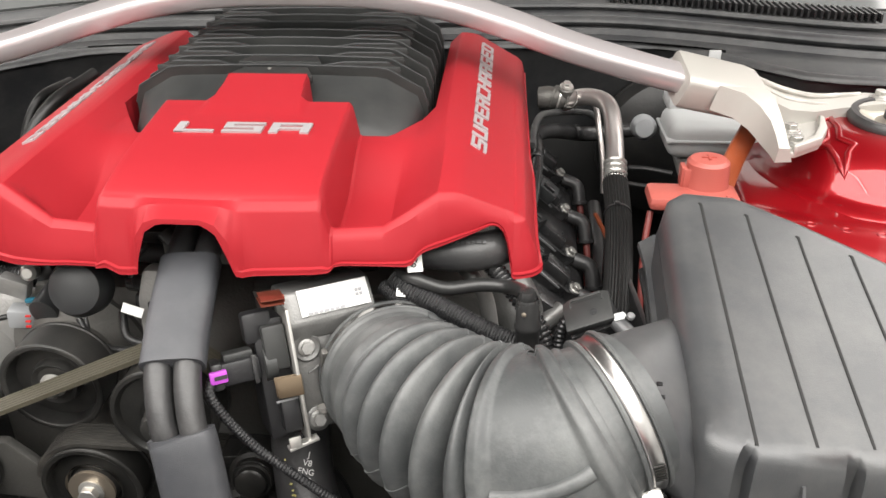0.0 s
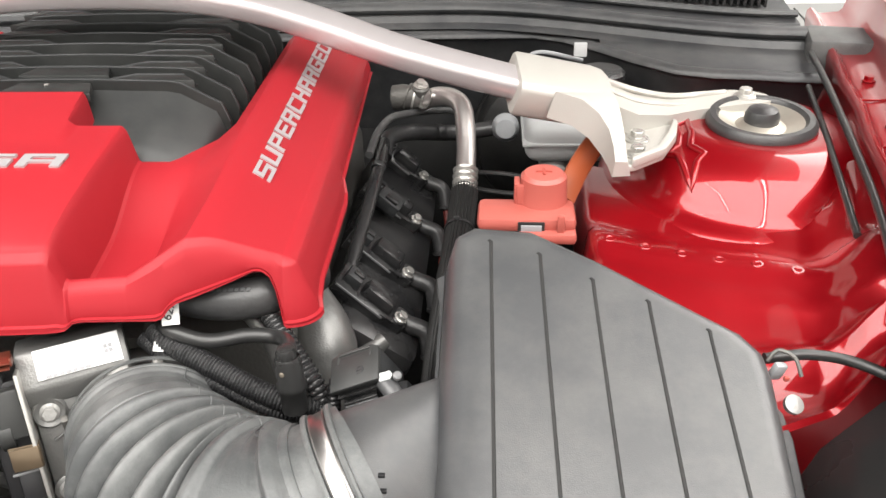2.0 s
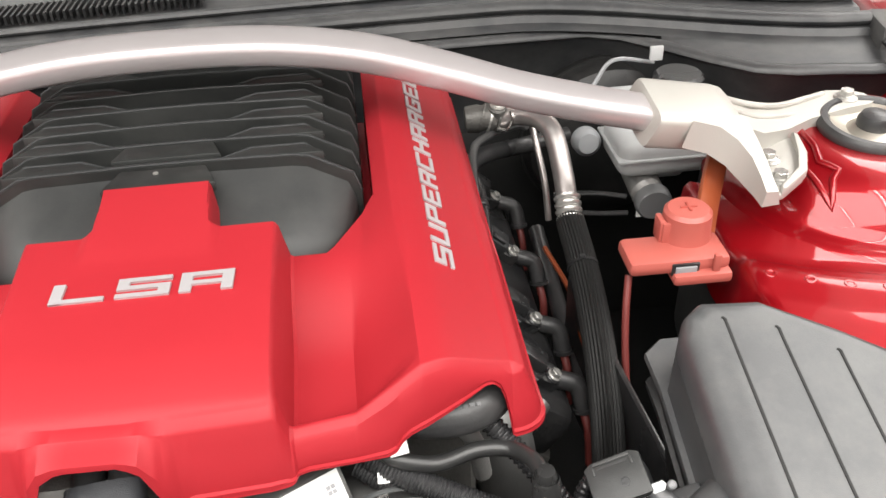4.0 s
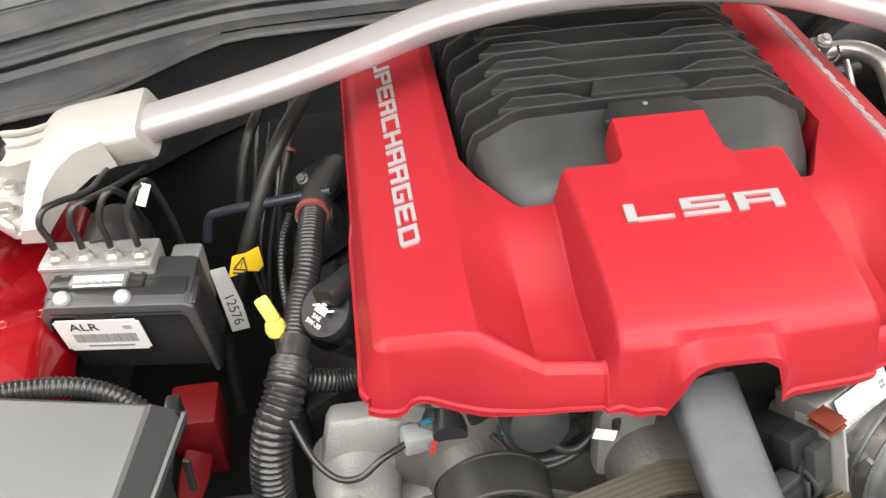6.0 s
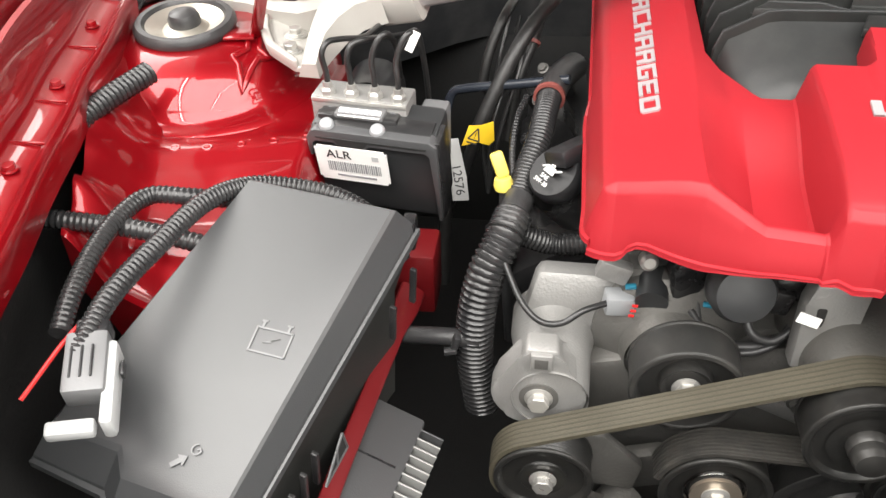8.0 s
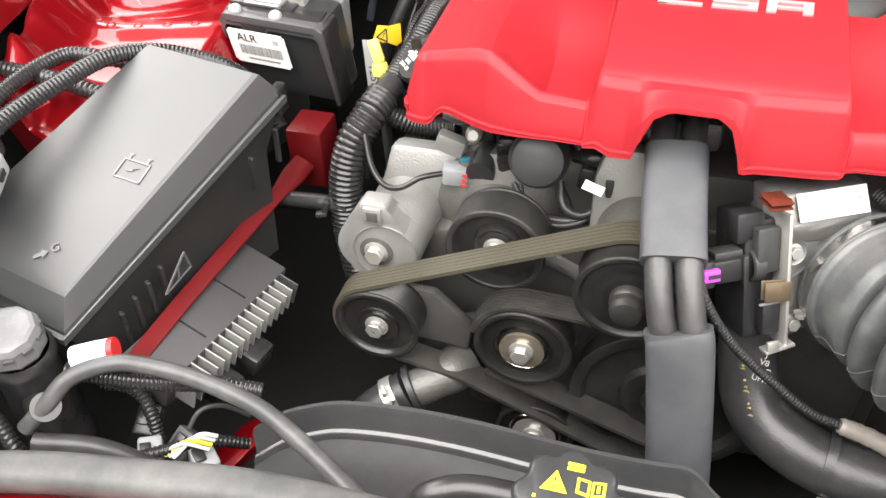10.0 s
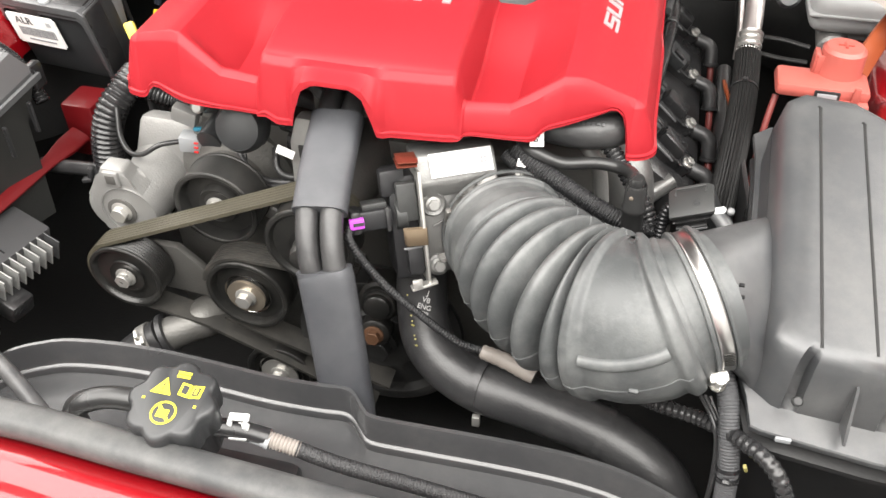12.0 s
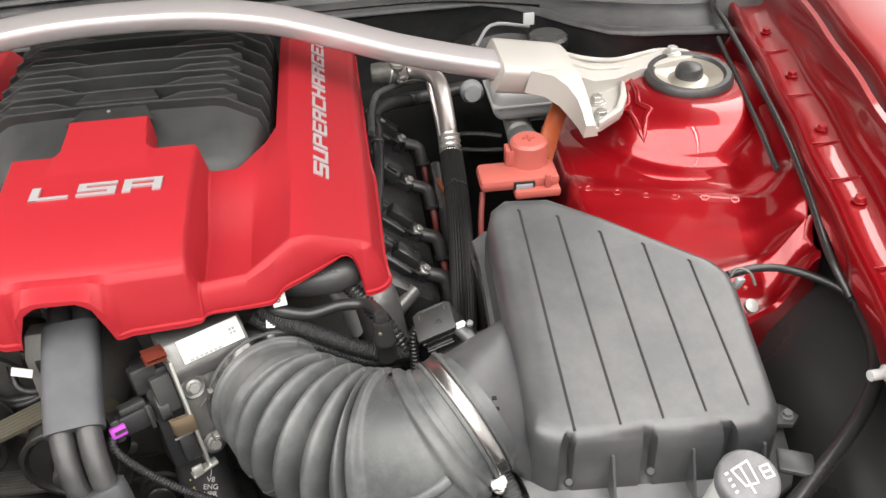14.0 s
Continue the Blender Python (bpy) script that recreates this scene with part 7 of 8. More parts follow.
for poly in ([(-0.006, 0.0), (0.007, 0.0), (0.006, 0.007), (-0.005, 0.007)], [(0.007, 0.004), (0.013, 0.008), (0.012, 0.009), (0.007, 0.006)], [(-0.010, 0.003), (-0.006, 0.006), (-0.006, 0.0045), (-0.009, 0.002)], [(-0.002, 0.008), (0.003, 0.008), (0.003, 0.0095), (-0.002, 0.0095)]):
    prism(poly, m, 0.0006, 0, ic)
part("oil_can_mark", ic, M_WHITE, oc, "white oil can symbol", smooth=0)
words("SAE\n5W-30", m @ pose(0.0, -0.0075, 0.0), 0.0060, M_WHITE, oc)

vh = thing("breather_hose", (-0.33, 0.80, 0.62), "ribbed black wiring conduit rising beside the engine cover", "hose")
part("upper_hose", loom([(-0.306, 0.950, 0.857), (-0.309, 0.915, 0.857), (-0.313, 0.877, 0.849), (-0.324, 0.836, 0.832), (-0.331, 0.790, 0.821)], 0.0135, 0.0045, 0.10, 14), M_LOOM, vh)
part("lower_hose", loom([(-0.332, 0.785, 0.819), (-0.340, 0.758, 0.808), (-0.352, 0.740, 0.786), (-0.3600, 0.728, 0.745), (-0.3610, 0.724, 0.69), (-0.352, 0.72, 0.62)], 0.0190, 0.0060, 0.12, 16), M_LOOM, vh)
part("wrap", tube([(-0.327, 0.806, 0.826), (-0.332, 0.786, 0.820), (-0.338, 0.766, 0.811)], [0.0145] * 8 + [0.018] * 8 + [0.0205], 14), M_HOSE, vh, "black tape wrap")
part("branch", loom([(-0.336, 0.778, 0.810), (-0.312, 0.784, 0.795), (-0.288, 0.790, 0.785), (-0.25, 0.79, 0.79)], 0.0115, 0.0045, 0.12, 12), M_LOOM, vh)
part("end_ring", lathe([(0.014, -0.003), (0.0172, -0.003), (0.0172, 0.003), (0.014, 0.003)], (-0.306, 0.951, 0.857), (0.1, 1, 0.05), 28), M_BAND, vh, "pale red hose band")
part("side_loom", loom([(-0.330, 0.962, 0.850), (-0.338, 0.930, 0.842), (-0.340, 0.890, 0.825), (-0.335, 0.850, 0.808)], 0.0040, 0.004, 0.16, 10), M_LOOM, vh)
part("stub", tube([(-0.306, 0.952, 0.857), (-0.296, 1.0, 0.855), (-0.28, 1.04, 0.85)], 0.016, 16), M_HOSE, vh)
cr = thing("vapour_pipe", (-0.35, 0.99, 0.83), "thin grey-black pipe crossing behind the cover", "pipe")
part("pipe", tube([(-0.425, 1.000, 0.800), (-0.418, 1.004, 0.826), (-0.400, 1.000, 0.836), (-0.345, 0.985, 0.852), (-0.285, 0.970, 0.869)], 0.0055, 12), M_PIPE, cr)
xh = thing("cross_hose", (-0.40, 0.72, 0.68), "short black hose with a clip crossing behind the fuse box", "hose")
part("hose", tube([(-0.470, 0.735, 0.700), (-0.430, 0.722, 0.712), (-0.395, 0.718, 0.718), (-0.355, 0.716, 0.720)], 0.0088, 14), M_HOSE, xh)
part("clip", rbox((-0.378, 0.708, 0.722), (0.007, 0.010, 0.016), 0.002, (0, 15, 10)), M_HOSE, xh, "black plastic clip")
part("clip_foot", rbox((-0.383, 0.704, 0.713), (0.012, 0.008, 0.005), 0.001, (0, -10, 10)), M_HOSE, xh)
rh = thing("rear_hoses", (-0.35, 1.08, 0.75), "black hoses and fittings at the firewall", "hose")
part("hose", tube([(-0.352, 1.12, 0.90), (-0.364, 1.06, 0.897), (-0.378, 1.035, 0.865), (-0.386, 1.02, 0.82)], 0.0060, 12), M_FAR, rh)
part("hose", tube([(-0.318, 1.10, 0.90), (-0.330, 1.05, 0.872), (-0.345, 1.02, 0.83), (-0.352, 1.00, 0.77)], 0.0070, 12), M_FAR, rh)
for k in range(3):
    part("wire", tube([(-0.335 - 0.012 * k, 1.08, 0.89), (-0.342 - 0.014 * k, 1.02, 0.855 - 0.01 * k), (-0.360 - 0.01 * k, 0.98, 0.79), (-0.37, 0.96, 0.72)], 0.0024, 8), M_GAS, rh)
part("band", lathe([(0.0085, -0.002), (0.0096, -0.002), (0.0096, 0.002), (0.0085, 0.002)], (-0.330, 1.05, 0.872), (0.2, 0.6, 0.6), 24), M_BAND, rh, "pale red hose band")
for p in ((-0.315, 1.01, 0.86), (-0.318, 0.955, 0.85), (-0.355, 1.02, 0.855)):
    bolt(p, (-0.4, -0.5, 0.8), 0.009, rh, M_CASTD)
lco = thing("coil_cover", (-0.30, 0.95, 0.78), "black coil row on the far valve cover", "ignition coil")
for y in (0.90, 1.0, 1.1):
    part("case", rbox((-0.305, y, 0.790), (0.060, 0.056, 0.030), 0.006, (0, -34, 0)), M_BLACK, lco)

# gas strut and its red hinge tab
gs = thing("gas_strut", (-0.575, 0.95, 0.95), "black gas strut standing on the strut tower", "gas strut")
part("cylinder", tube([ROD_A, ROD_B], 0.0105, 18), M_GAS, gs)
part("end", lathe([(0.0135, 0), (0.0135, 0.014), (0.011, 0.018)], ROD_A, Vector(ROD_B) - Vector(ROD_A), 18), M_GAS, gs)
part("socket", rbox(Vector(ROD_A) + Vector((0, 0, 0.002)), (0.018, 0.018, 0.018), 0.004), M_GAS, gs)
ht = thing("hinge_tab", (-0.618, 0.95, 0.905), "glossy red painted steel tab on the strut tower", "bracket")
base, tip = Vector((-0.633, 0.976, 0.902)), Vector((-0.600, 0.946, 0.986))
rise = (tip - base).normalized()
wide = Vector((0.75, 0.60, -0.08))
part("tab", prism([(-0.007, 0), (0.007, 0), (0.006, 0.060), (0.006, 0.080), (0.002, 0.092), (-0.004, 0.093), (-0.007, 0.084)], frame_of(base, wide.cross(rise), wide), 0.004, 0.001), M_PAINT, ht)
part("foot", rbox((-0.648, 0.970, 0.9045), (0.034, 0.024, 0.003), 0.001, (0, 0, 8)), M_PAINT, ht)
part("pin", tube([(-0.601, 0.947, 0.984), (-0.588, 0.946, 0.976), (-0.577, 0.945, 0.969)], 0.006, 12), M_PAINT, ht)
dn = thing("drain_hose", (-0.80, 1.06, 0.90), "black rubber drain hose at the end of the cowl", "hose")
part("hose", tube([(-0.875, 1.00, 0.892), (-0.835, 1.03, 0.900), (-0.808, 1.055, 0.905), (-0.785, 1.085, 0.908), (-0.772, 1.13, 0.900)], 0.0125, 14), M_HOSE, dn)

# looms over the fender beside the fuse box
fl = thing("fender_looms", (-0.60, 0.65, 0.80), "bundle of ribbed black wiring looms round the fuse box", "wire loom")
part("loom", loom([(-0.632, 0.525, 0.862), (-0.625, 0.575, 0.876), (-0.608, 0.635, 0.882), (-0.590, 0.690, 0.884), (-0.567, 0.734, 0.872), (-0.53, 0.750, 0.862), (-0.49, 0.752, 0.852), (-0.455, 0.742, 0.836), (-0.43, 0.73, 0.80)], 0.0092, 0.0045, 0.12, 14), M_LOOM, fl)
part("loom", loom([(-0.655, 0.545, 0.862), (-0.660, 0.580, 0.870), (-0.664, 0.630, 0.874), (-0.664, 0.680, 0.872), (-0.652, 0.712, 0.870), (-0.62, 0.72, 0.866), (-0.58, 0.74, 0.85)], 0.0085, 0.005, 0.10, 12), M_LOOM, fl)
part("loom", loom([(-0.76, 0.67, 0.872), (-0.735, 0.67, 0.870), (-0.683, 0.672, 0.866), (-0.641, 0.672, 0.862), (-0.583, 0.672, 0.850)], 0.009, 0.0055, 0.12, 12), M_LOOM, fl)
part("loom", loom([(-0.705, 0.86, 0.912), (-0.735, 0.80, 0.905), (-0.752, 0.75, 0.895), (-0.758, 0.70, 0.880), (-0.76, 0.60, 0.84)], 0.012, 0.0055, 0.12, 14), M_LOOM, fl)
part("wire", tube([(-0.66, 0.49, 0.85), (-0.64, 0.55, 0.868), (-0.61, 0.62, 0.872)], 0.0018, 8), M_REDWIRE, fl)
pc = thing("plug_connector", (-0.645, 0.50, 0.82), "grey and cream wiring plug beside the fuse box", "connector")
part("shell", rbox((-0.622, 0.520, 0.856), (0.030, 0.050, 0.024), 0.003, (14, 4, 18)), M_DUCTD, pc)
part("collar", rbox((-0.628, 0.548, 0.862), (0.024, 0.016, 0.022), 0.003, (14, 4, 18)), M_BLACK, pc)
for k in range(3):
    part("ridge", rbox((-0.629 + 0.007 * k, 0.514 + 0.002 * k, 0.8675), (0.002, 0.026, 0.003), 0.0008, (14, 4, 18)), M_BLACK, pc)
part("frame", rbox((-0.603, 0.512, 0.846), (0.010, 0.068, 0.026), 0.004, (14, 4, 18)), M_TANK, pc, "cream plastic frame")
part("frame_slot", rbox((-0.5985, 0.525, 0.852), (0.003, 0.012, 0.008), 0.001, (14, 4, 18)), M_BLACK, pc)
part("foot", rbox((-0.620, 0.478, 0.838), (0.034, 0.012, 0.012), 0.003, (14, 4, 18)), M_TANK, pc, "cream plastic frame")

# power steering reservoir with its hoses
ps = thing("steering_reservoir", (-0.52, 0.41, 0.64), "black power steering reservoir with a scuffed round cap", "reservoir")
part("tank", lathe([(0.030, -0.16), (0.029, -0.10), (0.0265, -0.06), (0.0265, -0.036), (0.029, -0.034), (0.029, -0.026), (0.026, -0.022)], (-0.530, 0.408, 0.786), (0.1, -0.1, 1), 32), M_BLACK, ps)
cap_p = part("cap", lathe([(0.0255, -0.026), (0.0272, -0.022), (0.0272, -0.006), (0.0245, -0.001), (0.0210, 0.0005), (0, 0.0015)], (-0.532, 0.407, 0.790), (0.08, -0.16, 1), 10), M_CAPS, ps, "worn ten-sided cap", smooth=20)
for k in range(10):
    a = radians(36 * k + 18)
    part("notch", rbox(Vector((-0.532, 0.407, 0.780)) + Vector((math.cos(a) * 0.0262, math.sin(a) * 0.0262, math.sin(a) * 0.0040)), (0.003, 0.009, 0.004), 0.0008, (0, 0, math.degrees(a))), M_SEAL, cap_p)
part("neck", tube([(-0.520, 0.395, 0.715), (-0.505, 0.388, 0.722), (-0.496, 0.382, 0.732)], 0.0125, 20), M_BLACK, ps)
part("warning_label", tube([(-0.492, 0.424, 0.748), (-0.476, 0.431, 0.751), (-0.462, 0.437, 0.753)], 0.0105, 14), M_WHITE, ps, "white and red label")
part("label_edge", tube([(-0.463, 0.4365, 0.7528), (-0.458, 0.4385, 0.7535)], 0.0108, 14), M_REDWIRE, ps, "red edge of the label")
part("label_print", rbox((-0.478, 0.4265, 0.7608), (0.018, 0.003, 0.004), 0, (40, -8, 22)), M_GREYINK, ps)
psh = thing("steering_hose", (-0.35, 0.42, 0.66), "smooth grey-black rubber hose arching to the shroud", "hose")
part("hose", tube([(-0.515, 0.370, 0.712), (-0.497, 0.384, 0.732), (-0.482, 0.404, 0.748), (-0.451, 0.425, 0.752), (-0.412, 0.432, 0.748), (-0.369, 0.430, 0.745), (-0.321, 0.420, 0.743), (-0.283, 0.404, 0.740), (-0.235, 0.378, 0.737), (-0.18, 0.345, 0.73)], 0.0076, 16), M_HOSEG, psh)
part("second_hose", loom([(-0.50, 0.42, 0.735), (-0.44, 0.43, 0.728), (-0.38, 0.445, 0.724), (-0.335, 0.455, 0.715)], 0.0085, 0.004, 0.12, 12), M_LOOM, psh)
part("third_hose", tube([(-0.50, 0.36, 0.71), (-0.45, 0.375, 0.70), (-0.41, 0.39, 0.66)], 0.009, 12), M_HOSE, psh)

tagged(part("frame_rail", sweep(bmesh.new(), spline([(-0.43, 0.40, 0.565), (-0.412, 0.46, 0.568), (-0.398, 0.50, 0.57), (-0.39, 0.53, 0.56)], 8), 0.015, 12, flat=0.6, up=(0, 0, 1), square=4), M_PAINT), "red painted frame rail deep beside the radiator", "rail", kind="structure")
lw = thing("lower_connectors", (-0.40, 0.42, 0.60), "cluster of grey plugs and looms low beside the shroud", "connector")
for x, y, z, rx, rz, mm in ((-0.437, 0.410, 0.650, 20, 30, M_DUCTG), (-0.410, 0.424, 0.655, 35, -20, M_SEAL), (-0.388, 0.418, 0.650, 10, 50, M_DUCTG), (-0.455, 0.440, 0.655, 25, 10, M_BLACK), (-0.425, 0.395, 0.640, 0, 70, M_TANK)):
    plug = part("plug", rbox((x, y, z), (0.022, 0.030, 0.018), 0.003, (rx, 8, rz)), mm, lw)
    part("latch", rbox((x, y - 0.004, z + 0.011), (0.010, 0.014, 0.005), 0.001, (rx, 8, rz)), M_BLACK, plug)
part("loom", loom([(-0.49, 0.44, 0.70), (-0.462, 0.446, 0.69), (-0.445, 0.436, 0.665), (-0.44, 0.42, 0.62)], 0.007, 0.004, 0.14, 10), M_LOOM, lw)
part("loom", loom([(-0.47, 0.38, 0.66), (-0.43, 0.40, 0.665), (-0.39, 0.43, 0.66), (-0.36, 0.45, 0.64)], 0.006, 0.004, 0.14, 10), M_LOOM, lw)
part("loom", loom([(-0.545, 0.37, 0.72), (-0.525, 0.36, 0.69), (-0.515, 0.36, 0.64)], 0.008, 0.0045, 0.14, 10), M_LOOM, lw)
part("wire", tube([(-0.41, 0.43, 0.66), (-0.40, 0.445, 0.68), (-0.385, 0.46, 0.675), (-0.375, 0.48, 0.64)], 0.0022, 8), M_SEAL, lw)
for k in range(4):
    part("wire", tube([(-0.420 + 0.004 * k, 0.405, 0.662), (-0.402 + 0.003 * k, 0.414 + 0.004 * k, 0.672), (-0.380, 0.420 + 0.005 * k, 0.664)], 0.0018, 8), (M_TANK, M_YINK, M_TANK, M_WHITE)[k], lw, "pale wire")

# ---------------------------------------------------------------- sensors before the block
sv = thing("solenoid_group", (-0.2, 0.72, 0.78), "black solenoid and plugs with small teal clips", "sensor")
part("valve", lathe([(0.024, 0), (0.0275, 0.008), (0.0275, 0.022), (0.023, 0.032), (0.010, 0.037), (0, 0.037)], (-0.142, 0.688, 0.840), (0.05, -0.9, 0.35), 32), M_SATIN, sv, "domed black rubber cover")
part("body", rbox((-0.178, 0.728, 0.815), (0.030, 0.040, 0.046), 0.006, (0, 0, 15)), M_BLACK, sv)
part("motor", tube([(-0.200, 0.740, 0.806), (-0.203, 0.712, 0.799), (-0.204, 0.702, 0.797)], 0.0145, 18), M_SATIN, sv)
part("motor_plug", rbox((-0.183, 0.718, 0.826), (0.016, 0.024, 0.016), 0.003, (0, 0, 15)), M_BLACK, sv)
part("connector", rbox((-0.231, 0.712, 0.787), (0.026, 0.020, 0.020), 0.003, (0, 5, 10)), M_DUCTG, sv, "grey plug with red marks")
for k in range(3):
    part("mark", rbox((-0.220 + 0.001 * k, 0.6985, 0.783 + 0.006 * k), (0.005, 0.002, 0.0016), 0), M_REDWIRE, sv, smooth=0)
part("teal_clip", rbox((-0.161, 0.684, 0.816), (0.008, 0.004, 0.004), 0.001, (0, 10, 0)), M_BLUE, sv)
part("teal_clip", rbox((-0.222, 0.715, 0.803), (0.010, 0.005, 0.004), 0.001, (0, -10, 0)), M_BLUE, sv)
part("elbow", tube([(-0.113, 0.712, 0.829), (-0.098, 0.706, 0.831), (-0.084, 0.706, 0.830), (-0.080, 0.706, 0.815)], 0.0085, 14), M_BLACK, sv)
part("link", rbox((-0.238, 0.722, 0.815), (0.030, 0.014, 0.020), 0.003, (0, 18, 0)), M_CAST, sv)
part("wire", tube([(-0.335, 0.735, 0.802), (-0.318, 0.705, 0.785), (-0.300, 0.690, 0.776), (-0.281, 0.686, 0.779), (-0.262, 0.694, 0.789), (-0.240, 0.706, 0.790)], 0.0030, 10), M_GAS, sv)
part("tube_loop", tube([(-0.170, 0.705, 0.790), (-0.150, 0.690, 0.770), (-0.115, 0.690, 0.765), (-0.085, 0.70, 0.772), (-0.07, 0.71, 0.80)], 0.0045, 10), M_HOSE, sv)
part("tube_loop", tube([(-0.175, 0.71, 0.785), (-0.160, 0.700, 0.760), (-0.115, 0.70, 0.755), (-0.075, 0.71, 0.765)], 0.006, 10), M_HOSE, sv)
for pts, r in (([(-0.125, 0.705, 0.80), (-0.118, 0.690, 0.782), (-0.100, 0.688, 0.776), (-0.082, 0.695, 0.786)], 0.0040), ([(-0.165, 0.712, 0.80), (-0.158, 0.695, 0.775), (-0.130, 0.685, 0.762), (-0.098, 0.690, 0.768), (-0.080, 0.705, 0.79)], 0.0034),
               ([(-0.205, 0.74, 0.84), (-0.190, 0.725, 0.845), (-0.165, 0.72, 0.85), (-0.13, 0.73, 0.855)], 0.0050), ([(-0.25, 0.75, 0.83), (-0.225, 0.735, 0.835), (-0.20, 0.735, 0.845)], 0.0060), ([(-0.10, 0.73, 0.86), (-0.112, 0.715, 0.85), (-0.110, 0.71, 0.835)], 0.0045)):
    part("small_hose", tube(pts, r, 10), M_HOSE, sv)
part("plug_block", rbox((-0.098, 0.705, 0.812), (0.018, 0.020, 0.024), 0.003, (0, 10, 0)), M_BLACK, sv)
part("plug_block", rbox((-0.205, 0.728, 0.832), (0.022, 0.018, 0.018), 0.003, (0, -14, 0)), M_BLACK, sv)
part("fitting_nut", lathe([(0.008, 0), (0.008, 0.010), (0.005, 0.013), (0, 0.013)], (-0.212, 0.716, 0.836), (0.1, -1, 0.3), 16), M_STEEL, sv)
part("tag", rbox((-0.089, 0.656, 0.833), (0.019, 0.001, 0.009), 0, (-15, 20, 0)), M_WHITE, sv, "white paper tag")
part("tag", rbox((-0.205, 0.735, 0.850), (0.008, 0.002, 0.010), 0, (15, 25, 0)), M_WHITE, sv, "white paper tag")
part("hose_stub", tube([(-0.11, 0.735, 0.850), (-0.08, 0.728, 0.850), (-0.062, 0.72, 0.845)], 0.010, 14), M_HOSE, sv)
part("fitting", tube([(-0.062, 0.690, 0.895), (-0.046, 0.685, 0.880), (-0.034, 0.68, 0.872)], 0.008, 12), M_HOSE, sv)

# ---------------------------------------------------------------- shroud, cap and nose


def shroud():
    t = thing("radiator_shroud", (0, 0.42, 0.62), "black moulded plastic radiator shroud with a raised rim", "shroud")
    rim = [(-0.335, 0.430), (-0.318, 0.452), (-0.296, 0.466), (-0.271, 0.476), (-0.222, 0.483), (-0.166, 0.485), (-0.110, 0.483), (-0.055, 0.480), (-0.004, 0.481), (0.022, 0.483), (0.034, 0.477),
           (0.046, 0.464), (0.058, 0.457), (0.097, 0.457), (0.188, 0.459), (0.253, 0.457), (0.300, 0.448), (0.345, 0.430)]
    q = [Vector((x, y, 0)) for x, y in rim]

    def row(dy, z, sx=1.0):
        return [(p.x * sx, p.y + dy, z) for p in spline(q, 4)]

    rows = [row(0.006, 0.62), row(0.004, 0.692), row(0.002, 0.696), row(-0.002, 0.696), row(-0.004, 0.692), row(-0.0055, 0.672), row(-0.0075, 0.6685), row(-0.0105, 0.6675), row(-0.0120, 0.6660), row(-0.0128, 0.6600)]
    rows += [[(p.x * 0.98, 0.40 + 0.25 * (p.y - 0.47), 0.664) for p in spline(q, 4)], [(p.x * 0.98, 0.33, 0.690) for p in spline(q, 4)], [(p.x * 0.98, 0.30, 0.700) for p in spline(q, 4)]]
    part("panel", loft(rows, close=False), M_SHROUD, t, smooth=40)
    part("boss", rbox((-0.02, 0.345, 0.715), (0.10, 0.05, 0.05), 0.010), M_BLACK, t)
    return t


shroud()


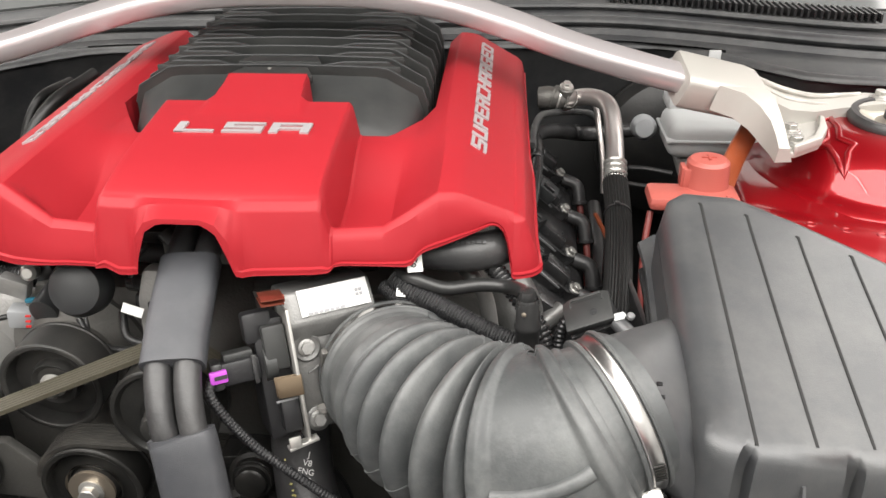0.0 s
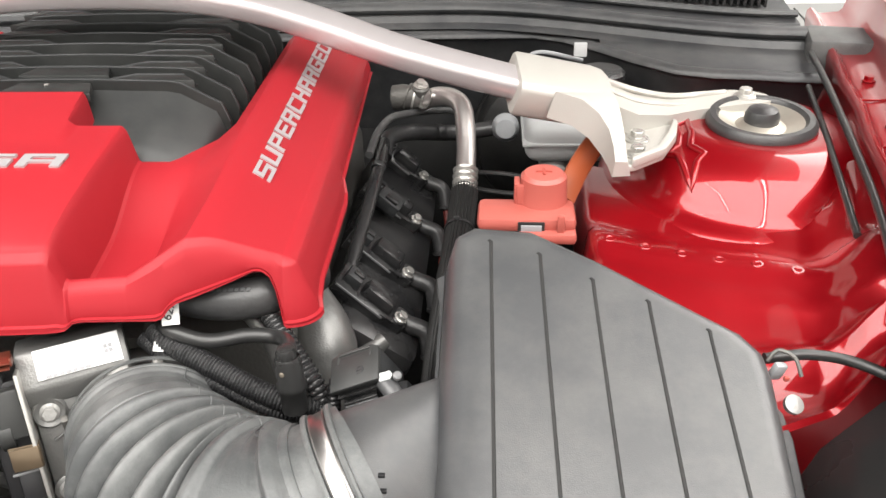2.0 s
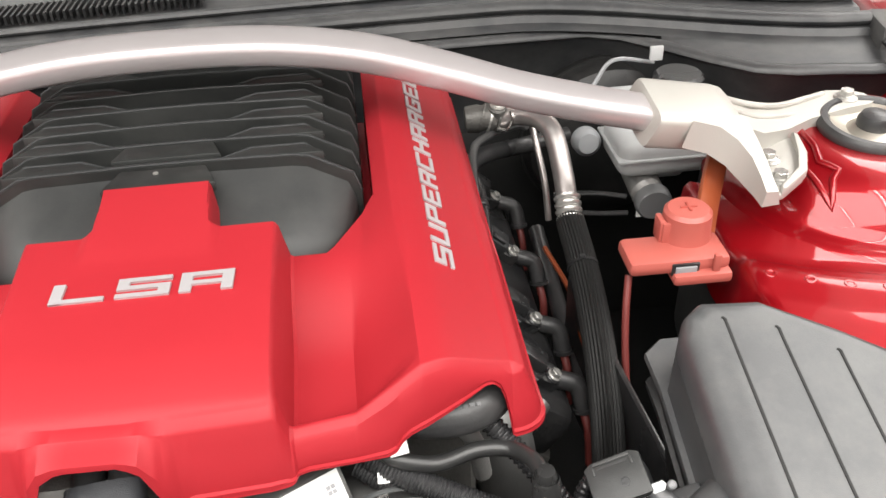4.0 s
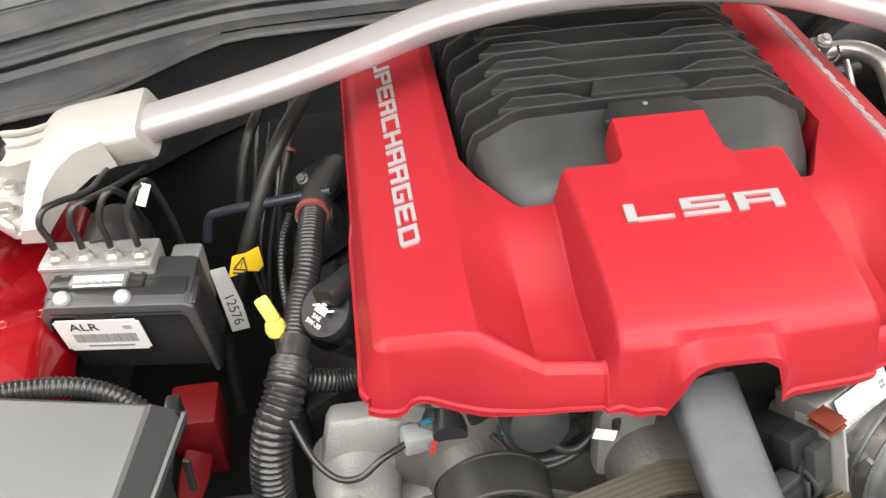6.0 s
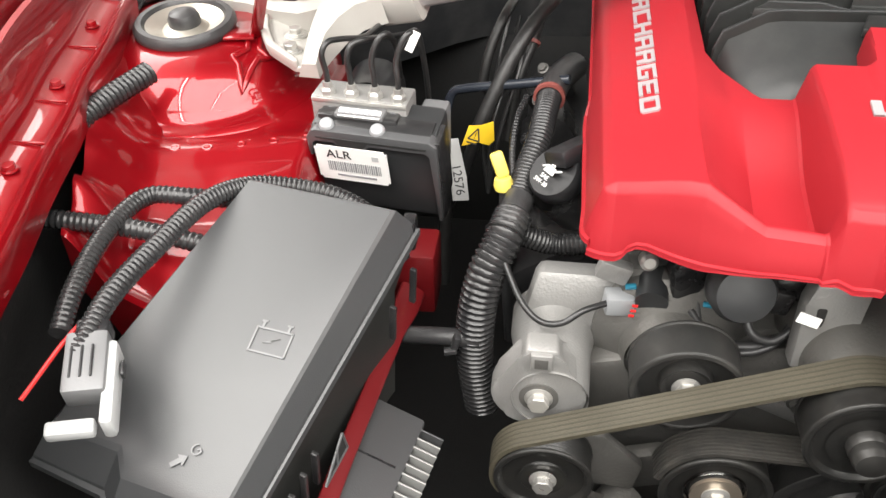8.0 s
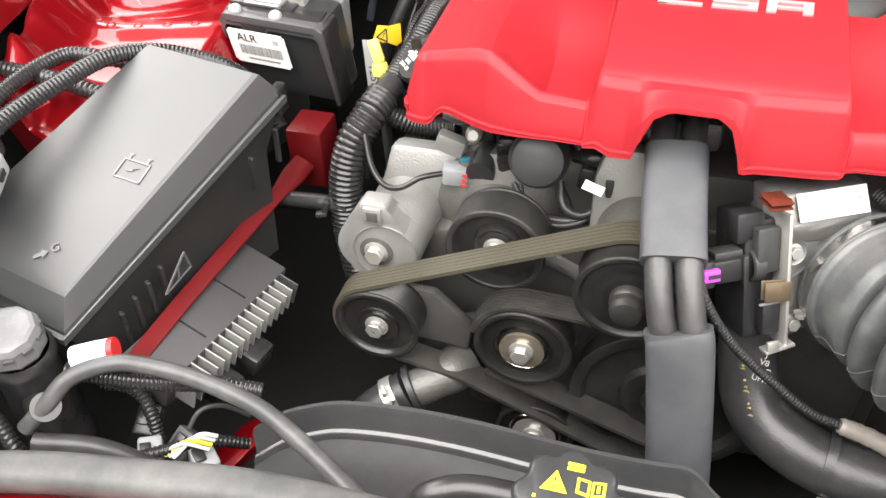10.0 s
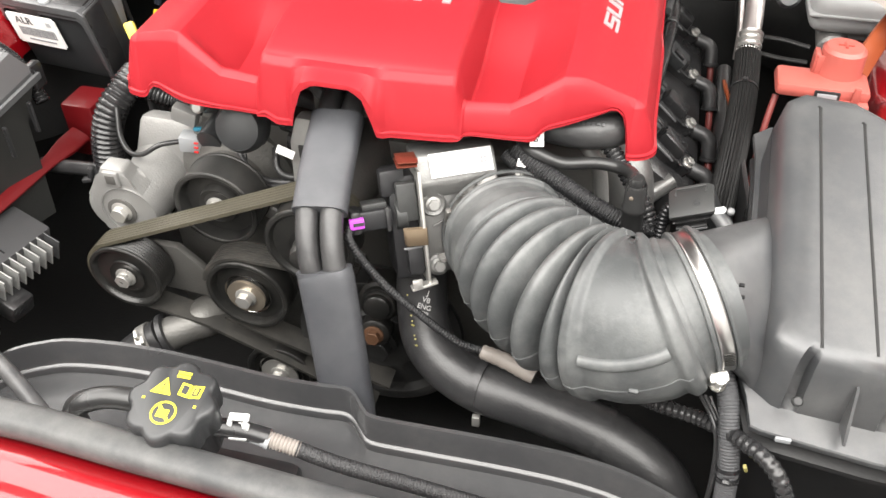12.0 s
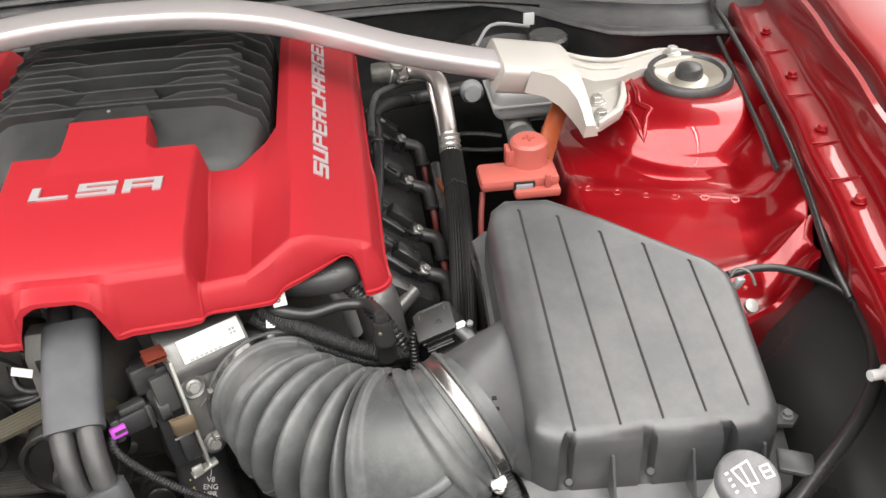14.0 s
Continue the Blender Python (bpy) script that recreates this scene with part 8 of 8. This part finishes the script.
def coolant_cap():
    t = thing("coolant_cap", (-0.058, 0.345, 0.77), "black lobed coolant cap with yellow warning symbols", "coolant cap")
    tilt = Vector((0.0, -0.12, 1)).normalized()
    c = Vector((-0.0585, 0.347, 0.822))
    m = frame_of(c, tilt)
    rings = []
    for r, h in ((0.030, -0.030), (0.033, -0.028), (0.034, -0.012), (0.034, -0.004), (0.0325, -0.001), (0.030, 0.0)):
        ring = []
        for k in range(96):
            a = 2 * math.pi * k / 96
            lobe = 1 + 0.055 * math.cos(8 * a) - (0.03 if math.cos(8 * a) < -0.5 else 0)
            ring.append(m @ Vector((r * lobe * math.cos(a), r * lobe * math.sin(a), h)))
        rings.append(ring)
    part("cap", loft(rings), M_SATIN, t, smooth=45)
    part("neck", lathe([(0.026, -0.062), (0.026, -0.026)], c, tilt, 32), M_BLACK, t)
    tri_m = m @ pose(-0.010, 0.0085, 0.0002)
    part("warning_mark", prism([(-0.0085, -0.006), (0.0085, -0.006), (0, 0.0085)], tri_m, 0.0003), M_YINK, t, "yellow warning triangle", smooth=0)
    words("!", tri_m @ pose(0, -0.0005, 0.0004), 0.011, M_INK, t)
    bm_m = m @ pose(0.0125, 0.009, 0.0002)
    for sx in (-1, 1):
        page = [(sx * 0.0005, -0.0060), (sx * 0.0090, -0.0045), (sx * 0.0090, 0.0062), (sx * 0.0005, 0.0052)]
        part("page_mark", prism(page, bm_m, 0.0003), M_YINK, t, "yellow open book symbol", smooth=0)
        part("page_field", prism([(sx * 0.0020, -0.0038), (sx * 0.0072, -0.0028), (sx * 0.0072, 0.0044), (sx * 0.0020, 0.0036)], bm_m, 0.0005), M_SATIN, t, smooth=0)
    part("page_letter", prism([(0.0036, -0.0022), (0.0056, -0.0018), (0.0056, 0.0030), (0.0036, 0.0026)], bm_m, 0.0007), M_YINK, t, smooth=0)
    for k in range(2):
        part("text_bar", prism([(-0.006, 0.018 + 0.0032 * k), (0.005, 0.018 + 0.0032 * k), (0.005, 0.0202 + 0.0032 * k), (-0.006, 0.0202 + 0.0032 * k)], m @ pose(0.002, 0.001, 0.0002), 0.0003), M_YINK, t, smooth=0)
    rm = m @ pose(0.0, -0.0125, 0.0002)
    part("ring_mark", lathe([(0.0085, 0), (0.0100, 0), (0.0100, 0.0003), (0.0085, 0.0003), (0.0085, 0)], rm.translation, tilt, 32), M_YINK, t, "yellow ring symbol")
    part("slash_mark", prism([(-0.0072, 0.0055), (-0.0055, 0.0072), (0.0072, -0.0055), (0.0055, -0.0072)], rm, 0.0003), M_YINK, t, smooth=0)
    part("can_mark", prism([(-0.005, -0.004), (0.004, -0.004), (0.004, 0.003), (-0.005, 0.003)], rm, 0.0002), M_YINK, t, smooth=0)
    for s in (-1, 1):
        part("dot_mark", prism([(0, 0), (0.002, 0), (0.002, 0.002), (0, 0.002)], m @ pose(s * 0.021 - 0.001, -0.004, 0.0002), 0.0003), M_YINK, t, smooth=0)
    return t


coolant_cap()
ov = thing("overflow_hose", (-0.08, 0.35, 0.74), "black elbow hose and braided hose at the coolant cap", "hose")
part("elbow", tube([(-0.162, 0.352, 0.725), (-0.1615, 0.351, 0.752), (-0.158, 0.349, 0.773), (-0.148, 0.352, 0.785), (-0.125, 0.359, 0.7895), (-0.085, 0.361, 0.790)], 0.0095, 16), M_GAS, ov)
part("nipple", tube([(-0.030, 0.352, 0.790), (-0.012, 0.356, 0.786), (0.010, 0.358, 0.780)], 0.0075, 12), M_BLACK, ov)
clip = part("clip", rbox((-0.012, 0.352, 0.784), (0.016, 0.007, 0.006), 0.0015, (20, 0, 8)), M_MILKY, ov, "open white plastic hose clip")
for dx, dz, w, h in ((-0.0065, 0.008, 0.003, 0.017), (0.0065, 0.008, 0.003, 0.017), (0, 0.016, 0.016, 0.0035), (0.001, 0.008, 0.010, 0.003)):
    part("clip_bar", rbox((-0.012 + dx, 0.353 + 0.35 * dz, 0.784 + dz * 0.94), (w, 0.006, h), 0.001, (20, 0, 8)), M_MILKY, clip)
part("coupler", lathe([(0.0062, 0), (0.0062, 0.012), (0.0070, 0.013), (0.0070, 0.016)], (-0.004, 0.356, 0.783), (1, 0.02, -0.28), 20), M_DUCTG, ov)
part("knurled_end", loom([(0.010, 0.357, 0.780), (0.034, 0.3585, 0.772)], 0.0068, 0.0028, 0.14, 18), M_TAPE, ov, "knurled brass hose end")
part("braided_hose", loom([(0.032, 0.3584, 0.7727), (0.070, 0.360, 0.760), (0.14, 0.366, 0.742), (0.22, 0.372, 0.72), (0.30, 0.375, 0.70)], 0.0066, 0.0025, 0.06, 14), M_BRAID, ov)

SEAL = [(-0.62, 0.235), (-0.52, 0.262), (-0.423, 0.290), (-0.345, 0.304), (-0.267, 0.316), (-0.178, 0.318), (-0.089, 0.313), (0.01, 0.308), (0.15, 0.300), (0.30, 0.292), (0.42, 0.290)]


def seal_z(x):
    return 0.795 + 0.10 * ease(x, 0.35, 0.66)


ns = thing("nose_seal", (0, 0.30, 0.76), "grey rubber hood seal along the red nose panel", "seal", kind="structure")
sp = spline([(x, y, seal_z(x)) for x, y in SEAL] + [(0.55, 0.305, 0.85), (0.63, 0.36, 0.88), (0.675, 0.44, 0.885)], 8)
part("strip", sweep(bmesh.new(), sp, 0.0142, 16, flat=0.85, up=(0, 0, 1), square=2.6), M_SEAL, ns)
nose_cols = ((-0.010, -0.012), (-0.022, -0.004), (-0.034, -0.003), (-0.048, -0.012), (-0.056, -0.020), (-0.11, -0.030), (-0.19, -0.05), (-0.26, -0.09), (-0.30, -0.17))
flatrow = [p for p in spline([(x, y, seal_z(x)) for x, y in SEAL] + [(0.54, 0.318, 0.86)], 6)]
tagged(part("nose_panel", sheet([[(p.x, p.y + dy, p.z + dz) for p in flatrow] for dy, dz in nose_cols], 0.002), M_PAINT, smooth=50), "glossy candy red nose panel with a rolled edge", "body panel", kind="structure")
tagged(part("wheel_liner", sheet([[(x, y, z - 0.6 * abs(y - 0.55) ** 2) for y in [0.34 + 0.045 * i for i in range(11)]] for x, z in ((0.60, 0.66), (0.625, 0.74), (0.655, 0.795), (0.70, 0.828), (0.75, 0.842))], 0.003), M_GAS, smooth=60),
       "smooth black plastic liner below the fender", "liner", kind="structure")


def washer_neck():
    t = thing("washer_filler", (0.565, 0.46, 0.62), "white washer fluid filler with a grey printed cap", "filler cap")
    ax = Vector((0, -0.28, 1)).normalized()
    c = Vector((0.535, 0.419, 0.848))
    part("neck", lathe([(0.0205, -0.12), (0.0215, -0.03), (0.0230, -0.022), (0.0230, -0.008)], c, ax, 32), M_MILKY, t, "milky white filler neck")
    cap = part("cap", lathe([(0.0240, -0.014), (0.0252, -0.010), (0.0252, -0.002), (0.0238, 0.001), (0.0215, 0.0022), (0, 0.0022)], c, ax, 44), M_CAPS, t, "dark grey cap")
    m = frame_of(c + ax * 0.0023, ax, (1, 0.22, 0))
    for a, b in (((-0.007, -0.005), (-0.011, 0.010)), ((-0.011, 0.010), (0.005, 0.013)), ((0.005, 0.013), (0.004, -0.006)), ((0.004, -0.006), (-0.007, -0.005)), ((-0.003, -0.012), (-0.003, 0.010)),
                    ((0.011, -0.005), (0.019, -0.005)), ((0.011, 0.005), (0.019, 0.005)), ((0.011, -0.005), (0.011, 0.005)), ((0.019, -0.005), (0.019, 0.005)), ((0.011, 0.000), (0.019, 0.000))):
        p, q = Vector(a), Vector(b)
        e = (q - p).normalized() * 0.0008
        nn = Vector((-e.y, e.x))
        part("washer_mark", prism([tuple(p - e - nn), tuple(q + e - nn), tuple(q + e + nn), tuple(p - e + nn)], m, 0.0004), M_PAPER, cap, smooth=0)
    for k in range(4):
        part("spray_mark", prism([(-0.0175, -0.008 + 0.0052 * k), (-0.0145, -0.0075 + 0.0052 * k), (-0.0145, -0.0055 + 0.0052 * k), (-0.0175, -0.006 + 0.0052 * k)], m, 0.0004), M_PAPER, cap, smooth=0)
    part("tether", rbox((0.580, 0.431, 0.843), (0.030, 0.024, 0.006), 0.003, (0, 5, -20)), M_SATIN, t)
    return t


washer_neck()
cc = thing("fender_cables", (0.70, 0.7, 0.85), "black cables running along the inner fender", "cable")
part("cable", tube([(0.790, 1.16, 0.925), (0.780, 1.08, 0.922), (0.757, 0.94, 0.918), (0.731, 0.80, 0.915), (0.708, 0.70, 0.910), (0.686, 0.615, 0.905), (0.690, 0.570, 0.885)], 0.0038, 10), M_GAS, cc)
part("cable", tube([(0.772, 1.10, 0.905), (0.752, 0.98, 0.900), (0.728, 0.86, 0.898), (0.715, 0.78, 0.890)], 0.0034, 10), M_GAS, cc)
part("cable", tube([(0.604, 0.640, 0.868), (0.638, 0.645, 0.868), (0.672, 0.640, 0.864), (0.704, 0.615, 0.860), (0.714, 0.585, 0.857), (0.710, 0.560, 0.855)], 0.0042, 10), M_GAS, cc)
part("sheath", tube([(0.714, 0.585, 0.857), (0.707, 0.545, 0.853), (0.690, 0.508, 0.848), (0.662, 0.475, 0.845), (0.619, 0.439, 0.840), (0.567, 0.401, 0.836), (0.52, 0.37, 0.82)], 0.0068, 14), M_GAS, cc, "thick black cable sheath")
part("grommet", lathe([(0.018, 0), (0.018, 0.004), (0.012, 0.008), (0, 0.008)], (0.752, 0.842, 0.858), (-0.5, -0.4, 0.8), 24), M_HOSE, cc)
cl = thing("lid_clip", (0.60, 0.62, 0.83), "bright steel clip at the air box corner", "clip")
part("plate", rbox((0.609, 0.626, 0.868), (0.010, 0.006, 0.014), 0.002, (10, 15, 20)), M_DUCTG, cl)
part("loop", tube([(0.603, 0.632, 0.872), (0.610, 0.634, 0.880), (0.620, 0.628, 0.878), (0.624, 0.620, 0.868)], 0.0015, 8), M_CASTD, cl)
part("core", rbox((0.614, 0.620, 0.866), (0.004, 0.003, 0.004), 0.001), M_CORALD, cl, "small red core")
part("ring", lathe([(0.006, 0), (0.007, 0.002), (0.007, 0.005), (0.004, 0.006), (0, 0.006)], (0.618, 0.612, 0.848), (0.2, -0.5, 0.8), 24), M_CAST, cl)
fn = thing("fender_stop", (0.648, 0.46, 0.89), "small cream stop screw on the fender flange", "screw")
part("stud", lathe([(0.007, 0), (0.007, 0.008), (0.0045, 0.010), (0.0045, 0.022), (0, 0.022)], (0.664, 0.462, 0.902), (-1, -0.1, 0.05), 18), M_TANK, fn)
cf = thing("cowl_foam", (0.83, 1.19, 0.90), "dark grey foam block at the end of the cowl", "foam block")
part("block", rbox((0.835, 1.19, 0.915), (0.08, 0.07, 0.05), 0.006, (0, 0, -12)), M_SEAL, cf)
